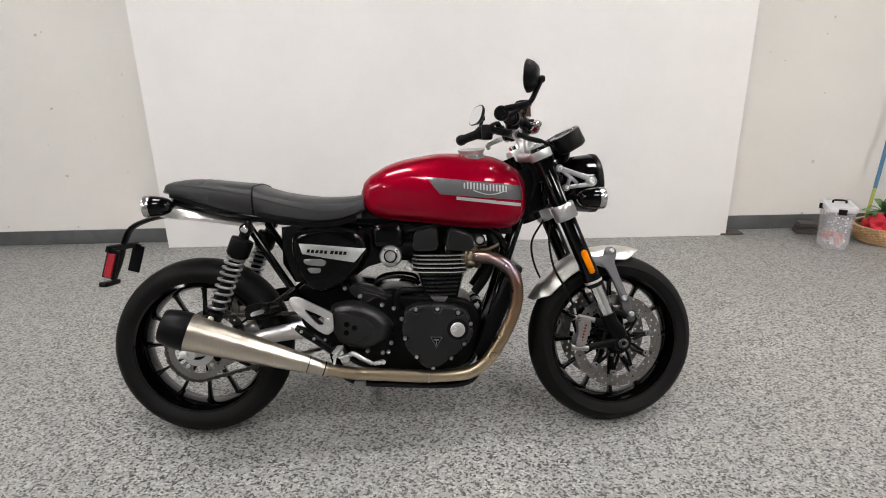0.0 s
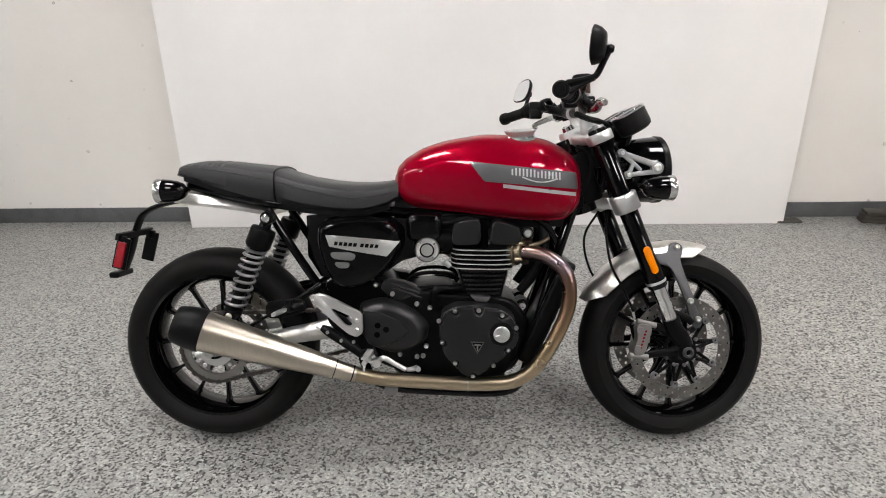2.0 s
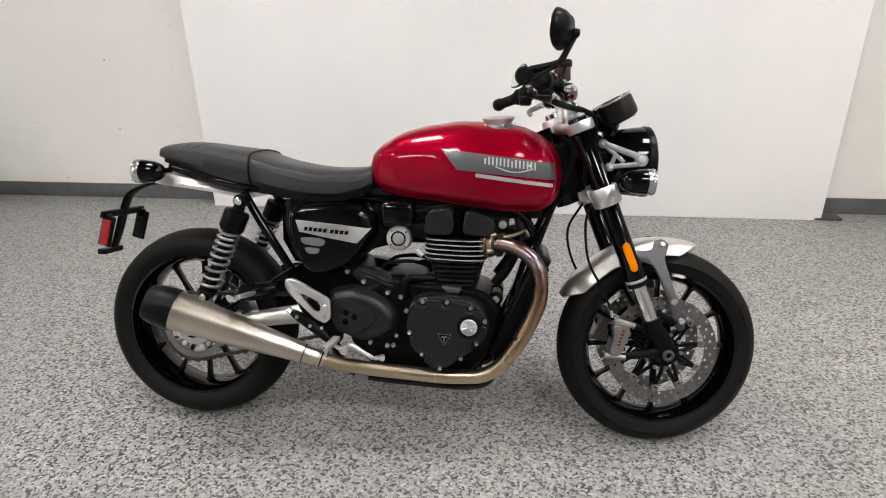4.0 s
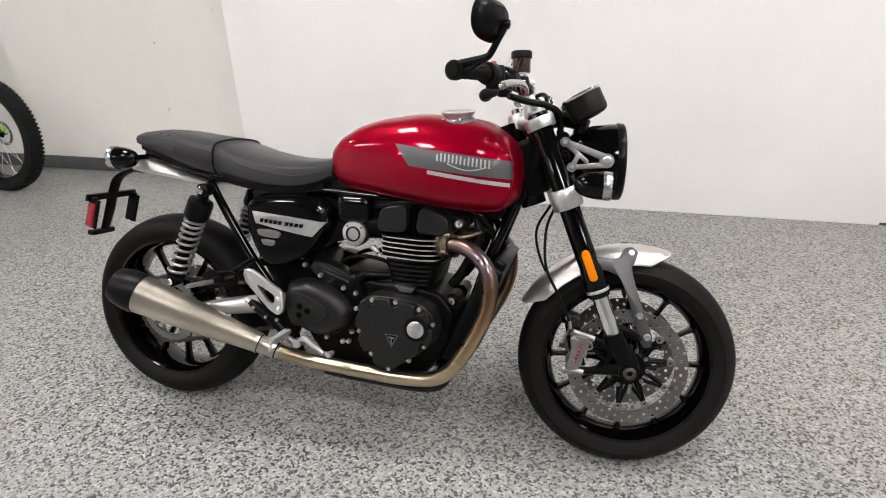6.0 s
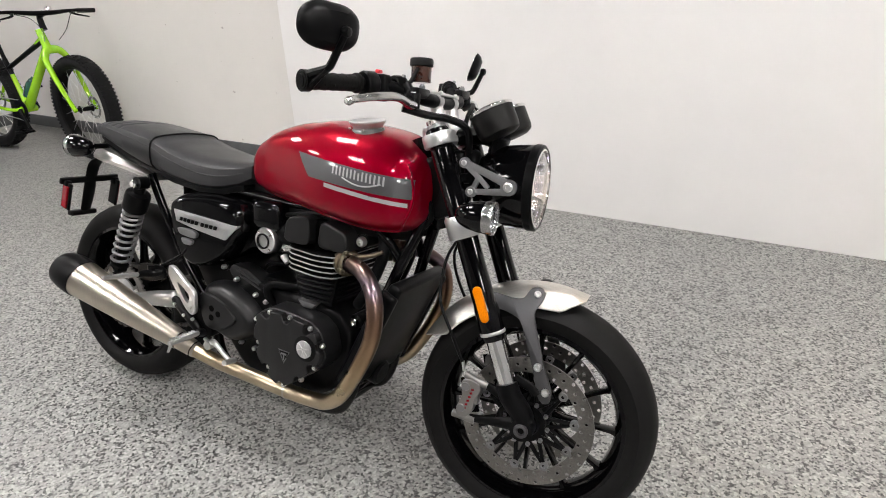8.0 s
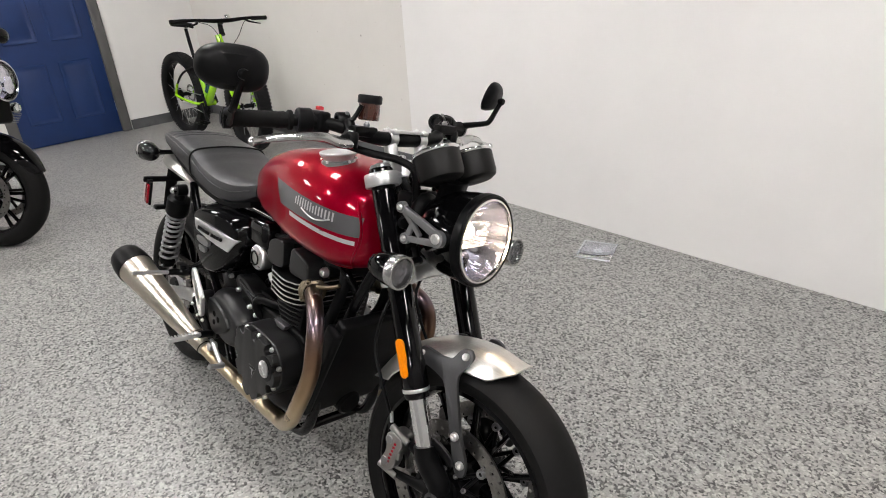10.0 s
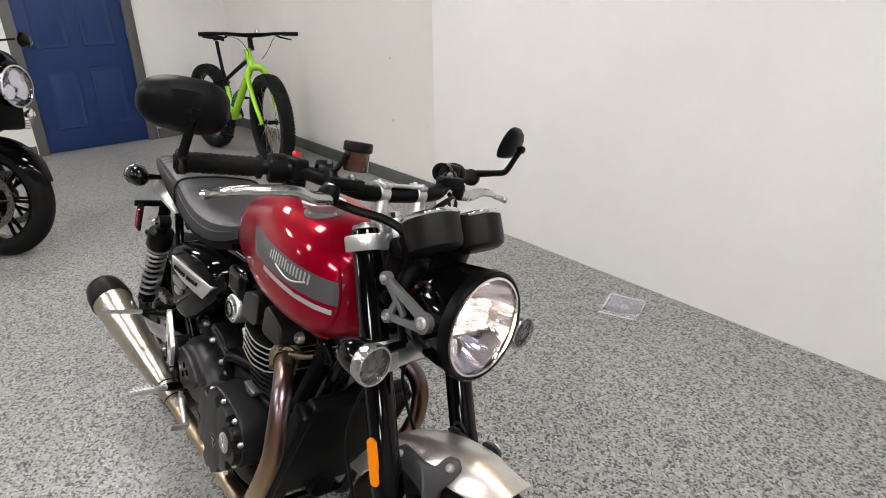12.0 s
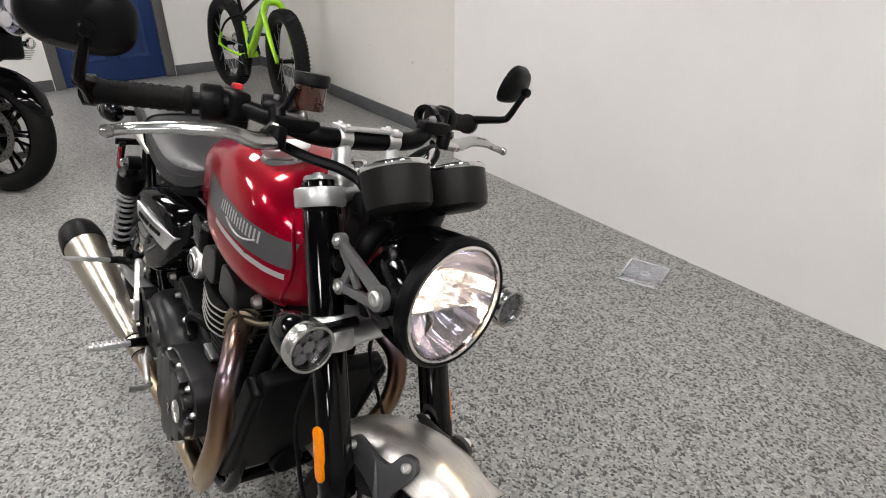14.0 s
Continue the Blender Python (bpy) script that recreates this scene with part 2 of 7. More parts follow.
def tube(points, r, bm=None, seg=12, steps=6, flat=1.0, caps=True):
    """A round bar along a curve; r is one radius or one for each point; flat squeezes it sideways."""
    pts = spline(points, steps) if steps > 1 else [Vector(p) for p in points]
    if isinstance(r, (int, float)):
        rs = [r] * len(pts)
    else:
        rs = [q[0] for q in spline([(v, 0, 0) for v in r], steps)] if steps > 1 else list(r)
    rings, side = [], None
    for i, p in enumerate(pts):
        d = (pts[min(i + 1, len(pts) - 1)] - pts[max(i - 1, 0)]).normalized()
        if side is None:
            side = d.orthogonal().normalized() if abs(d.y) > 0.9 else d.cross(Vector((0, 1, 0))).normalized()
        side = (side - d * side.dot(d)).normalized()
        up = d.cross(side)
        rings.append([p + (side * math.cos(a) + up * math.sin(a) * flat) * rs[i] for a in (2 * math.pi * k / seg for k in range(seg))])
    return loft(rings, bm, caps=caps)


def lathe(profile, origin=(0, 0, 0), axis=(0, 1, 0), seg=32, bm=None, closed=False, scale=(1, 1)):
    """A profile of (radius, height) turned round an axis."""
    bm = bm or bmesh.new()
    axis = Vector(axis).normalized()
    u = axis.orthogonal().normalized() if abs(axis.z) > 0.95 else axis.cross(Vector((0, 0, 1))).normalized()
    w = axis.cross(u)
    o = Vector(origin)
    rings = [[o + axis * h + (u * math.cos(a) * scale[0] + w * math.sin(a) * scale[1]) * max(r, 1e-5) for a in (2 * math.pi * k / seg for k in range(seg))] for r, h in profile]
    return loft(rings, bm, closed=closed)


def bevelled(bm, width, segments=2, angle=30):
    edges = [e for e in bm.edges if len(e.link_faces) == 2 and e.calc_face_angle(0) > radians(angle)]
    if width:
        bmesh.ops.bevel(bm, geom=edges, offset=width, segments=segments, affect="EDGES", profile=0.6, clamp_overlap=True)
    return bm


def join(bm, other):
    me = bpy.data.meshes.new("tmp")
    other.to_mesh(me)
    other.free()
    bm.from_mesh(me)
    bpy.data.meshes.remove(me)
    return bm


def box(centre, size, bevel=0.003, m=None, bm=None, segments=2):
    b = bmesh.new()
    bmesh.ops.create_cube(b, size=1.0, matrix=Matrix.Diagonal((*size, 1)))
    bevelled(b, bevel, segments)
    b.transform(Matrix.Translation(centre) @ (m or Matrix()))
    return join(bm, b) if bm else b


def plate(outline, y0, y1, bevel=0.004, bm=None, segments=2, shrink=1.0):
    """An outline in x and z, made solid between two depths in y; shrink narrows its y1 side."""
    b = bmesh.new()
    cx = sum(p[0] for p in outline) / len(outline)
    cz = sum(p[1] for p in outline) / len(outline)
    a = [b.verts.new((x, y0, z)) for x, z in outline]
    c = [b.verts.new((cx + (x - cx) * shrink, y1, cz + (z - cz) * shrink)) for x, z in outline]
    b.faces.new(a)
    b.faces.new(c[::-1])
    for i in range(len(a)):
        j = (i + 1) % len(a)
        b.faces.new((a[j], a[i], c[i], c[j]))
    bmesh.ops.recalc_face_normals(b, faces=b.faces)
    bevelled(b, bevel, segments)
    return join(bm, b) if bm else b


def rounded(outline, steps=4):
    """A closed outline with its corners softened by a smooth curve."""
    p = [Vector((*q, 0)) for q in outline]
    n = len(p)
    out = []
    for i in range(n):
        a, b, c = p[i - 1], p[i], p[(i + 1) % n]
        s, e = b.lerp(a, 0.3), b.lerp(c, 0.3)
        for k in range(steps + 1):
            t = k / steps
            q = s.lerp(b, t).lerp(b.lerp(e, t), t)
            out.append((q.x, q.y))
    return out


def dome(outline, y0, y1, flat=0.62, steps=8):
    """A cushion over an outline in x and z, rising from y0 to y1; flat is the share of its middle that stays level."""
    cx = sum(p[0] for p in outline) / len(outline)
    cz = sum(p[1] for p in outline) / len(outline)
    rings = [[(x, y0 + (y1 - y0) * -0.25, z) for x, z in outline]]
    for k in range(steps + 1):
        a = math.pi / 2 * k / steps
        f = flat + (1 - flat) * math.cos(a)
        rings.append([(cx + (x - cx) * f, y0 + (y1 - y0) * math.sin(a), cz + (z - cz) * f) for x, z in outline])
    return loft(rings)


def strip(p, q, w0, w1, y0, y1, bm, bevel=0.0025):
    """A flat bar between two points (x, z), of two end widths, between two depths."""
    d = (Vector((q[0] - p[0], q[1] - p[1]))).normalized()
    n = Vector((-d.y, d.x))
    o = [(p[0] + n.x * w0, p[1] + n.y * w0), (q[0] + n.x * w1, q[1] + n.y * w1), (q[0] - n.x * w1, q[1] - n.y * w1), (p[0] - n.x * w0, p[1] - n.y * w0)]
    return plate(o, y0, y1, bevel, bm)


def flip(bm):
    """The mirror image on the machine's other side."""
    bm.transform(Matrix.Diagonal((1, -1, 1, 1)))
    bmesh.ops.reverse_faces(bm, faces=bm.faces)
    return bm


def mesh_of(name, bm, mat, angle=38):
    bmesh.ops.remove_doubles(bm, verts=bm.verts, dist=2e-5)
    bmesh.ops.recalc_face_normals(bm, faces=bm.faces)
    for f in bm.faces:
        f.smooth = True
    for e in bm.edges:
        e.smooth = not (len(e.link_faces) == 2 and e.calc_face_angle(0) > radians(angle))
    me = bpy.data.meshes.new(name)
    bm.to_mesh(me)
    bm.free()
    me.materials.append(mat)
    return me


def part(name, bm, mat, parent=None, label="", at=None):
    ob = new(name, mesh_of(name, bm, mat))
    ob.parent = parent
    if at is not None:
        ob.matrix_basis = at
    if label:
        tagged(ob, label)
    return ob


def again(ob, m):
    """One more of a part, on the same mesh, at another pose under the same parent."""
    o = new(ob.name.split(".")[0], ob.data)
    o.parent = ob.parent
    o.matrix_basis = m
    return o


def about(point, axis, degrees):
    return Matrix.Translation(point) @ Matrix.Rotation(radians(degrees), 4, Vector(axis)) @ Matrix.Translation(-Vector(point))


def thing(name, m, label, category, group=""):
    ob = new(name)
    ob.empty_display_size = 0.1
    ob.matrix_basis = m
    return tagged(ob, label, category, group)


def setting(name, bm, mat, label, category):
    ob = part(name, bm, mat)
    return tagged(ob, label, category, kind="structure")


def bolt(centre, axis, r=0.006, h=0.006, bm=None):
    """A domed socket screw head."""
    return lathe([(0, -0.002), (r, -0.002), (r, h * 0.55), (r * 0.75, h), (r * 0.42, h), (r * 0.4, h * 0.45), (0, h * 0.45)], centre, axis, 12, bm)


# ---- the room ----
XW, XE, YS, YN, TOP = -5.22, 4.2, -3.2, 4.04, 3.0
setting("floor", box(((XW + XE) / 2, (YS + YN) / 2, -0.05), (XE - XW + 0.4, YN - YS + 0.4, 0.1), 0), FLOOR, "grey epoxy floor with black and white flakes", "floor")
setting("ceiling", box(((XW + XE) / 2, (YS + YN) / 2, TOP + 0.05), (XE - XW + 0.4, YN - YS + 0.4, 0.1), 0), CEILING, "plain dark grey ceiling", "ceiling")
setting("wall_north", box(((XW + XE) / 2, YN + 0.1, TOP / 2), (XE - XW + 0.4, 0.2, TOP), 0), WALL, "off-white patched plaster wall with old screw holes", "wall")
setting("wall_south", box(((XW + XE) / 2, YS - 0.1, TOP / 2), (XE - XW + 0.4, 0.2, TOP), 0), WALL_GREY, "plain grey painted wall", "wall")
setting("wall_east", box((XE + 0.1, (YS + YN) / 2, TOP / 2), (0.2, YN - YS, TOP), 0), WALL_GREY, "plain grey painted wall", "wall")
DOOR_Y0, DOOR_Y1, DOOR_H = 2.235, 3.10, 2.04
bw = box((XW - 0.1, (YS + DOOR_Y0) / 2, TOP / 2), (0.2, DOOR_Y0 - YS, TOP), 0)
box((XW - 0.1, (DOOR_Y1 + YN) / 2, TOP / 2), (0.2, YN - DOOR_Y1, TOP), 0, bm=bw)
box((XW - 0.1, (DOOR_Y0 + DOOR_Y1) / 2, (DOOR_H + TOP) / 2), (0.2, DOOR_Y1 - DOOR_Y0, TOP - DOOR_H), 0, bm=bw)
setting("wall_west", bw, WALL_WHITE, "white painted wall with a doorway", "wall")
bb = box(((XW + XE) / 2, YN - 0.006, 0.048), (XE - XW, 0.012, 0.096), 0.003)
setting("baseboard_north", bb, COVE, "dark grey rubber cove base along the wall", "baseboard")
bb = box((XW + 0.006, (DOOR_Y1 + 0.085 + YN - 0.012) / 2, 0.048), (0.012, YN - 0.012 - DOOR_Y1 - 0.085, 0.096), 0.003)
setting("baseboard_west", bb, COVE, "dark grey rubber cove base along the wall", "baseboard")
bb = box((XW + 0.006, (YS + DOOR_Y0 - 0.085) / 2, 0.048), (0.012, DOOR_Y0 - 0.085 - YS, 0.096), 0.003)
setting("baseboard_west", bb, COVE, "dark grey rubber cove base along the wall", "baseboard")

# ceiling lights
def ceiling_light(x, y):
    t = thing("ceiling_light", pose(x, y, TOP - 0.03), "white recessed ceiling light with a glowing diffuser", "ceiling light", "ceiling lights")
    fr = bmesh.new()
    for cx, cy, sx, sy in ((0, 0.3, 0.64, 0.04), (0, -0.3, 0.64, 0.04), (0.3, 0, 0.04, 0.56), (-0.3, 0, 0.04, 0.56)):
        box((cx, cy, 0.01), (sx, sy, 0.04), 0.003, bm=fr)
    part("frame", fr, SILVER_PAINT, t)
    part("diffuser", box((0, 0, 0.012), (0.56, 0.56, 0.012), 0.002), PANEL, t, "glowing white diffuser")
    return t


first_light = ceiling_light(-3.6, 2.1)
for lx in (-3.6, -1.2, 1.2, 3.4):
    for ly in (2.1, 0.0, -2.0):
        if (lx, ly) not in ((-3.6, 2.1), (-1.2, -2.0), (1.2, -2.0)):
            copy_thing(first_light, pose(lx, ly, TOP - 0.03))

# the photo board
part_board = thing("backdrop_board", pose(0.085, 3.916, 0), "large smooth white board standing before the wall", "backdrop board")
part("panel", box((0, 0, 1.22), (3.67, 0.012, 2.44), 0.002), BOARD, part_board)
part("foot", box((1.875, 0.03, 0.007), (0.15, 0.08, 0.014), 0.004), FOOT_DUST, part_board, "dusty dark rubber foot")

# ---- the red motorcycle: x forward from the rear axle, y to its left, z up ----
BIKE = Matrix.Translation((-0.813, 1.945, 0.002)) @ Matrix.Rotation(radians(-14.0), 4, "X")
bike = thing("motorcycle", BIKE, "red and black roadster motorcycle leaning on its side stand, headlight lit", "motorcycle")
RAKE = radians(22.0)
STEER = Matrix.Translation((0, 0.003, 0)) @ about((1.11, 0, 0.9), (-math.sin(RAKE), 0, math.cos(RAKE)), 6.5)
FRONT, REAR = (1.405, 0, 0.287), (0.006, 0, 0.299)


# wheels
def wheel(name, c, rt, half, rim_half, hub_half, at):
    cx, cy, cz = c
    k = rim_half
    rim = lathe([(0.22, -k), (0.223, -k - 0.004), (0.214, -k - 0.006), (0.208, -k + 0.004), (0.202, -k + 0.016), (0.196, -0.01), (0.196, 0.01),
                 (0.202, k - 0.016), (0.208, k - 0.004), (0.214, k + 0.006), (0.223, k + 0.004), (0.22, k), (0.21, k - 0.015), (0.206, 0), (0.21, -k + 0.015)],
                c, (0, 1, 0), 72, closed=True)
    w = part(name, rim, GLOSS, bike, "gloss black cast wheel rim", at)
    h = half
    prof = [(0.214, -k + 0.004), (0.227, -k - 0.008), (0.24, -h + 0.004), (0.252, -h), (rt - 0.03, -h + 0.006), (rt - 0.014, -h + 0.022), (rt - 0.004, -h * 0.38), (rt, 0)]
    prof = prof + [(r, -y) for r, y in prof[-2::-1]]
    part("tyre", lathe(prof + [(0.219, 0)], c, (0, 1, 0), 96, closed=True), RUBBER, w, "black road tyre, lightly worn")
    hub = lathe([(0, -hub_half), (0.03, -hub_half), (0.034, -hub_half + 0.012), (0.045, -0.05), (0.05, -0.02), (0.05, 0.02), (0.045, 0.05), (0.034, hub_half - 0.012), (0.03, hub_half), (0, hub_half)], c, (0, 1, 0), 28)
    part("hub", hub, SATIN, w)
    sp = bmesh.new()
    rings = []
    for r, ww, tt in ((0.042, 0.011, 0.02), (0.08, 0.0058, 0.016), (0.15, 0.0046, 0.013), (0.188, 0.0058, 0.015), (0.203, 0.012, 0.02)):
        rings.append([(cx + a * ww, cy + b * tt, cz + r) for a, b in ((-1, -0.6), (-0.6, -1), (0.6, -1), (1, -0.6), (1, 0.6), (0.6, 1), (-0.6, 1), (-1, 0.6))])
    loft(rings, sp)
    s0 = part("spoke", sp, GLOSS, w)
    for i in range(1, 12):
        again(s0, about(c, (0, 1, 0), 30 * i))
    return w


def disc(c, y, r, inner, parent, sectors=42, tabs=9):
    """A brake disc with real drillings, its bobbins and the lattice that carries it."""
    cx, cz = c[0], c[2]
    bm = bmesh.new()

    def at(rr, a, d):
        return (cx + rr * math.cos(a), y + d, cz + rr * math.sin(a))
    rows = 3
    step = 2 * math.pi / sectors
    for d, turn in ((-0.0025, 1), (0.0025, -1)):
        for row in range(rows):
            r0, r1 = inner + (r - inner) * row / rows, inner + (r - inner) * (row + 1) / rows
            rm, hr = (r0 + r1) / 2, 0.0042
            for i in range(sectors):
                a0, a1, am = i * step, (i + 1) * step, (i + 0.5) * step
                rim_ = [(r0, a0), (r0, am), (r0, a1), (rm, a1), (r1, a1), (r1, am), (r1, a0), (rm, a0)]
                ov = [bm.verts.new(at(p, q, d)) for p, q in rim_]
                if (i + row) % 2:
                    bm.faces.new(ov[::turn])
                    continue
                hv, wv = [], []
                for k in range(8):
                    g = radians(225 + 45 * k)
                    ring = (rm + hr * math.sin(g), am + hr * math.cos(g) / rm)
                    hv.append(bm.verts.new(at(*ring, d)))
                    wv.append(bm.verts.new(at(*ring, 0)))
                for k in range(8):
                    j = (k + 1) % 8
                    bm.faces.new((ov[k], ov[j], hv[j], hv[k]))
                    bm.faces.new((hv[k], hv[j], wv[j], wv[k]))
    for rr in (inner, r):
        for i in range(sectors * 2):
            a0, a1 = i * step / 2, (i + 1) * step / 2
            bm.faces.new([bm.verts.new(at(rr, q, d)) for q, d in ((a0, -0.0025), (a1, -0.0025), (a1, 0.0025), (a0, 0.0025))])
    d_ = part("brake_disc", bm, DISC, parent, "drilled steel brake disc")
    o = (cx, y, cz)
    br = inner - 0.009
    for i in range(tabs):
        a = 2 * math.pi * (i + 0.3) / tabs
        cb = bmesh.new()
        for da in (-0.36, 0.36):
            tube([at(0.04, a + da, 0), at(br, a, 0)], [0.0062, 0.0045], cb, 8, 2)
        tube([at(br * 0.72, a - 0.12, 0), at(br * 0.72, a + 0.12, 0)], 0.0032, cb, 8, 1)
        part("carrier_arm", cb, SATIN, parent)
        q = Vector(at(br, a, 0))
        bb = lathe([(0.0048, -0.007), (0.0098, -0.007), (0.0105, -0.005), (0.0105, 0.005), (0.0098, 0.007), (0.0048, 0.007)], q, (0, 1, 0), 16, closed=True)
        tube([q, at(inner + 0.004, a, 0)], [0.009, 0.011], bb, 8, 1, flat=0.25)
        part("disc_button", bb, ALU_PAINT, parent)
        part("carrier_bolt", bolt(at(0.052, a + 0.35, -0.008 if y < 0 else 0.008), (0, -1 if y < 0 else 1, 0), 0.0055, 0.005), ALU_PAINT, parent)
    part("disc_carrier", lathe([(0.02, -0.008), (0.046, -0.008), (0.046, 0.008), (0.02, 0.008)], o, (0, 1, 0), 32, closed=True), SATIN, parent, "black disc carrier ring")
    return d_


fw = wheel("front_wheel", FRONT, 0.29, 0.063, 0.048, 0.085, STEER)
disc(FRONT, -0.068, 0.156, 0.121, fw, 46, 10)
disc(FRONT, 0.068, 0.156, 0.121, fw, 46, 10)
part("axle_nut", lathe([(0.008, -0.112), (0.008, -0.126), (0.0105, -0.128), (0.0165, -0.126), (0.0165, -0.105), (0.008, -0.105)], FRONT, (0, 1, 0), 24, closed=True), BRACKET_DARK, fw, "hollow steel axle end")
rw = wheel("rear_wheel", REAR, 0.299, 0.08, 0.062, 0.1, None)
disc(REAR, 0.085, 0.11, 0.075, rw, 30, 6)

# rear sprocket and chain, on the right side
spr = bmesh.new()
teeth = 42
prof = []
for i in range(teeth * 4):
    a = 2 * math.pi * i / (teeth * 4)
    prof.append((0.1 + (0.0065 if i % 4 in (0, 1) else 0.0), a))
outer = [(REAR[0] + r * math.cos(a), REAR[2] + r * math.sin(a)) for r, a in prof]
inner = [(REAR[0] + 0.081 * math.cos(a), REAR[2] + 0.081 * math.sin(a)) for r, a in prof]
loft([[(x, -0.08, z) for x, z in outer], [(x, -0.074, z) for x, z in outer], [(x, -0.074, z) for x, z in inner], [(x, -0.08, z) for x, z in inner]], spr, closed=True)
for i in range(5):
    # web between two kidney slots, flared at both ends
    mid = radians(236 + 72 * i)
    web = []
    for r, half in ((0.05, 0.42), (0.056, 0.29), (0.066, 0.24), (0.075, 0.27), (0.082, 0.4)):
        web.append([(REAR[0] + r * math.cos(mid + h), y, REAR[2] + r * math.sin(mid + h)) for h, y in ((-half, -0.0795), (-half, -0.0745), (half, -0.0745), (half, -0.0795))])
    loft(web, spr)
lathe([(0.0, -0.092), (0.024, -0.092), (0.03, -0.086), (0.048, -0.083), (0.053, -0.0797), (0.053, -0.0743), (0, -0.068)], REAR, (0, 1, 0), 40, spr)
sprocket = part("rear_sprocket", spr, ALU_LIGHT, rw, "silver slotted rear sprocket")
part("sprocket_hub", lathe([(0.026, -0.0935), (0.05, -0.0845), (0.056, -0.084), (0.056, -0.081), (0.026, -0.081)], REAR, (0, 1, 0), 32, closed=True), ALU, sprocket, "bright machined hub ring")
for i in range(5):
    a = radians(236 + 72 * i)
    part("sprocket_bolt", bolt((REAR[0] + 0.066 * math.cos(a), -0.079, REAR[2] + 0.066 * math.sin(a)), (0, -1, 0), 0.007, 0.006), BOLT, sprocket)
ch = bmesh.new()
loop = []
c1, r1, c2, r2 = (0.006, 0.299), 0.107, (0.56, 0.375), 0.045
base = math.atan2(c2[1] - c1[1], c2[0] - c1[0])
off = math.asin((r1 - r2) / math.hypot(c2[0] - c1[0], c2[1] - c1[1]))
for i in range(25):
    a = base + math.pi / 2 - off + (math.pi + 2 * off) * i / 24
    loop.append((c1[0] + r1 * math.cos(a), c1[1] + r1 * math.sin(a)))
for i in range(13):
    a = base - math.pi / 2 + off + (math.pi - 2 * off) * i / 12
    loop.append((c2[0] + r2 * math.cos(a), c2[1] + r2 * math.sin(a)))
walked, n = 0.0, len(loop)
k = 0
for i in range(n):
    p, q = Vector((*loop[i], 0)), Vector((*loop[(i + 1) % n], 0))
    length = (q - p).length
    while walked < length:
        m = p.lerp(q, walked / length)
        ang = math.atan2(q.y - p.y, q.x - p.x)
        wide = 0.0095 if k % 2 else 0.007
        box((m.x, -0.075, m.y), (0.0155, wide * 2, 0.011 if k % 2 else 0.008), 0, Matrix.Rotation(-ang, 4, "Y"), ch)
        walked += 0.0135
        k += 1
    walked -= length
part("drive_chain", ch, material("oiled_chain", (0.075, 0.07, 0.066), 0.4, 0.85), bike, "oily steel drive chain")

# swingarm
for s in (-1, 1):
    sw = tube([(0.5, s * 0.1, 0.385), (0.42, s * 0.115, 0.375), (0.25, s * 0.125, 0.35), (0.08, s * 0.125, 0.312), (0.0, s * 0.125, 0.297), (-0.035, s * 0.125, 0.292)], [0.03, 0.031, 0.025, 0.017, 0.015, 0.012], None, 14, 4, flat=0.75)
    a = part("swingarm", sw, ALU, bike, "silver aluminium swingarm side")
    part("axle_end", lathe([(0, 0), (0.016, 0), (0.016, -0.014), (0.008, -0.014), (0.008, -0.006), (0, -0.006)] if s < 0 else [(0, 0), (0.016, 0), (0.016, 0.014), (0, 0.014)], (0.006, s * 0.138, 0.299), (0, 1, 0), 20), BOLT, a)

# frame
fr = bmesh.new()
for s in (-1, 1):
    tube([(1.1, s * 0.03, 0.8), (1.03, s * 0.055, 0.73), (0.8, s * 0.06, 0.7), (0.55, s * 0.07, 0.71), (0.3, s * 0.098, 0.725), (0.1, s * 0.09, 0.757), (-0.04, s * 0.07, 0.79)], 0.0135, fr, 12, 5)
    tube([(1.1, s * 0.03, 0.74), (1.03, s * 0.07, 0.55), (0.965, s * 0.095, 0.32), (0.935, s * 0.1, 0.215), (0.88, s * 0.1, 0.17), (0.72, s * 0.1, 0.17), (0.52, s * 0.1, 0.19), (0.46, s * 0.1, 0.27), (0.46, s * 0.1, 0.4)], 0.0145, fr, 12, 5)
    tube([(0.195, s * 0.105, 0.72), (0.25, s * 0.11, 0.63), (0.345, s * 0.112, 0.485), (0.43, s * 0.11, 0.38)], 0.0125, fr, 12, 4)
    tube([(0.345, s * 0.118, 0.5), (0.27, s * 0.135, 0.455), (0.2, s * 0.14, 0.435)], 0.009, fr, 10, 4)
    tube([(1.045, s * 0.05, 0.6), (1.0, s * 0.075, 0.67), (0.94, s * 0.08, 0.7)], 0.011, fr, 10, 3)
tube([(-0.04, -0.07, 0.79), (-0.07, 0, 0.8), (-0.04, 0.07, 0.79)], 0.0135, fr, 12, 5)
tube([(0.46, -0.1, 0.385), (0.46, 0.1, 0.385)], 0.02, fr, 12, 1)
tube([(0.88, -0.1, 0.168), (0.88, 0.1, 0.168)], 0.014, fr, 12, 1)
tube([(1.135, 0, 0.7), (1.055, 0, 0.91)], 0.034, fr, 20, 1)
part("frame", fr, GLOSS, bike, "gloss black tubular steel frame")

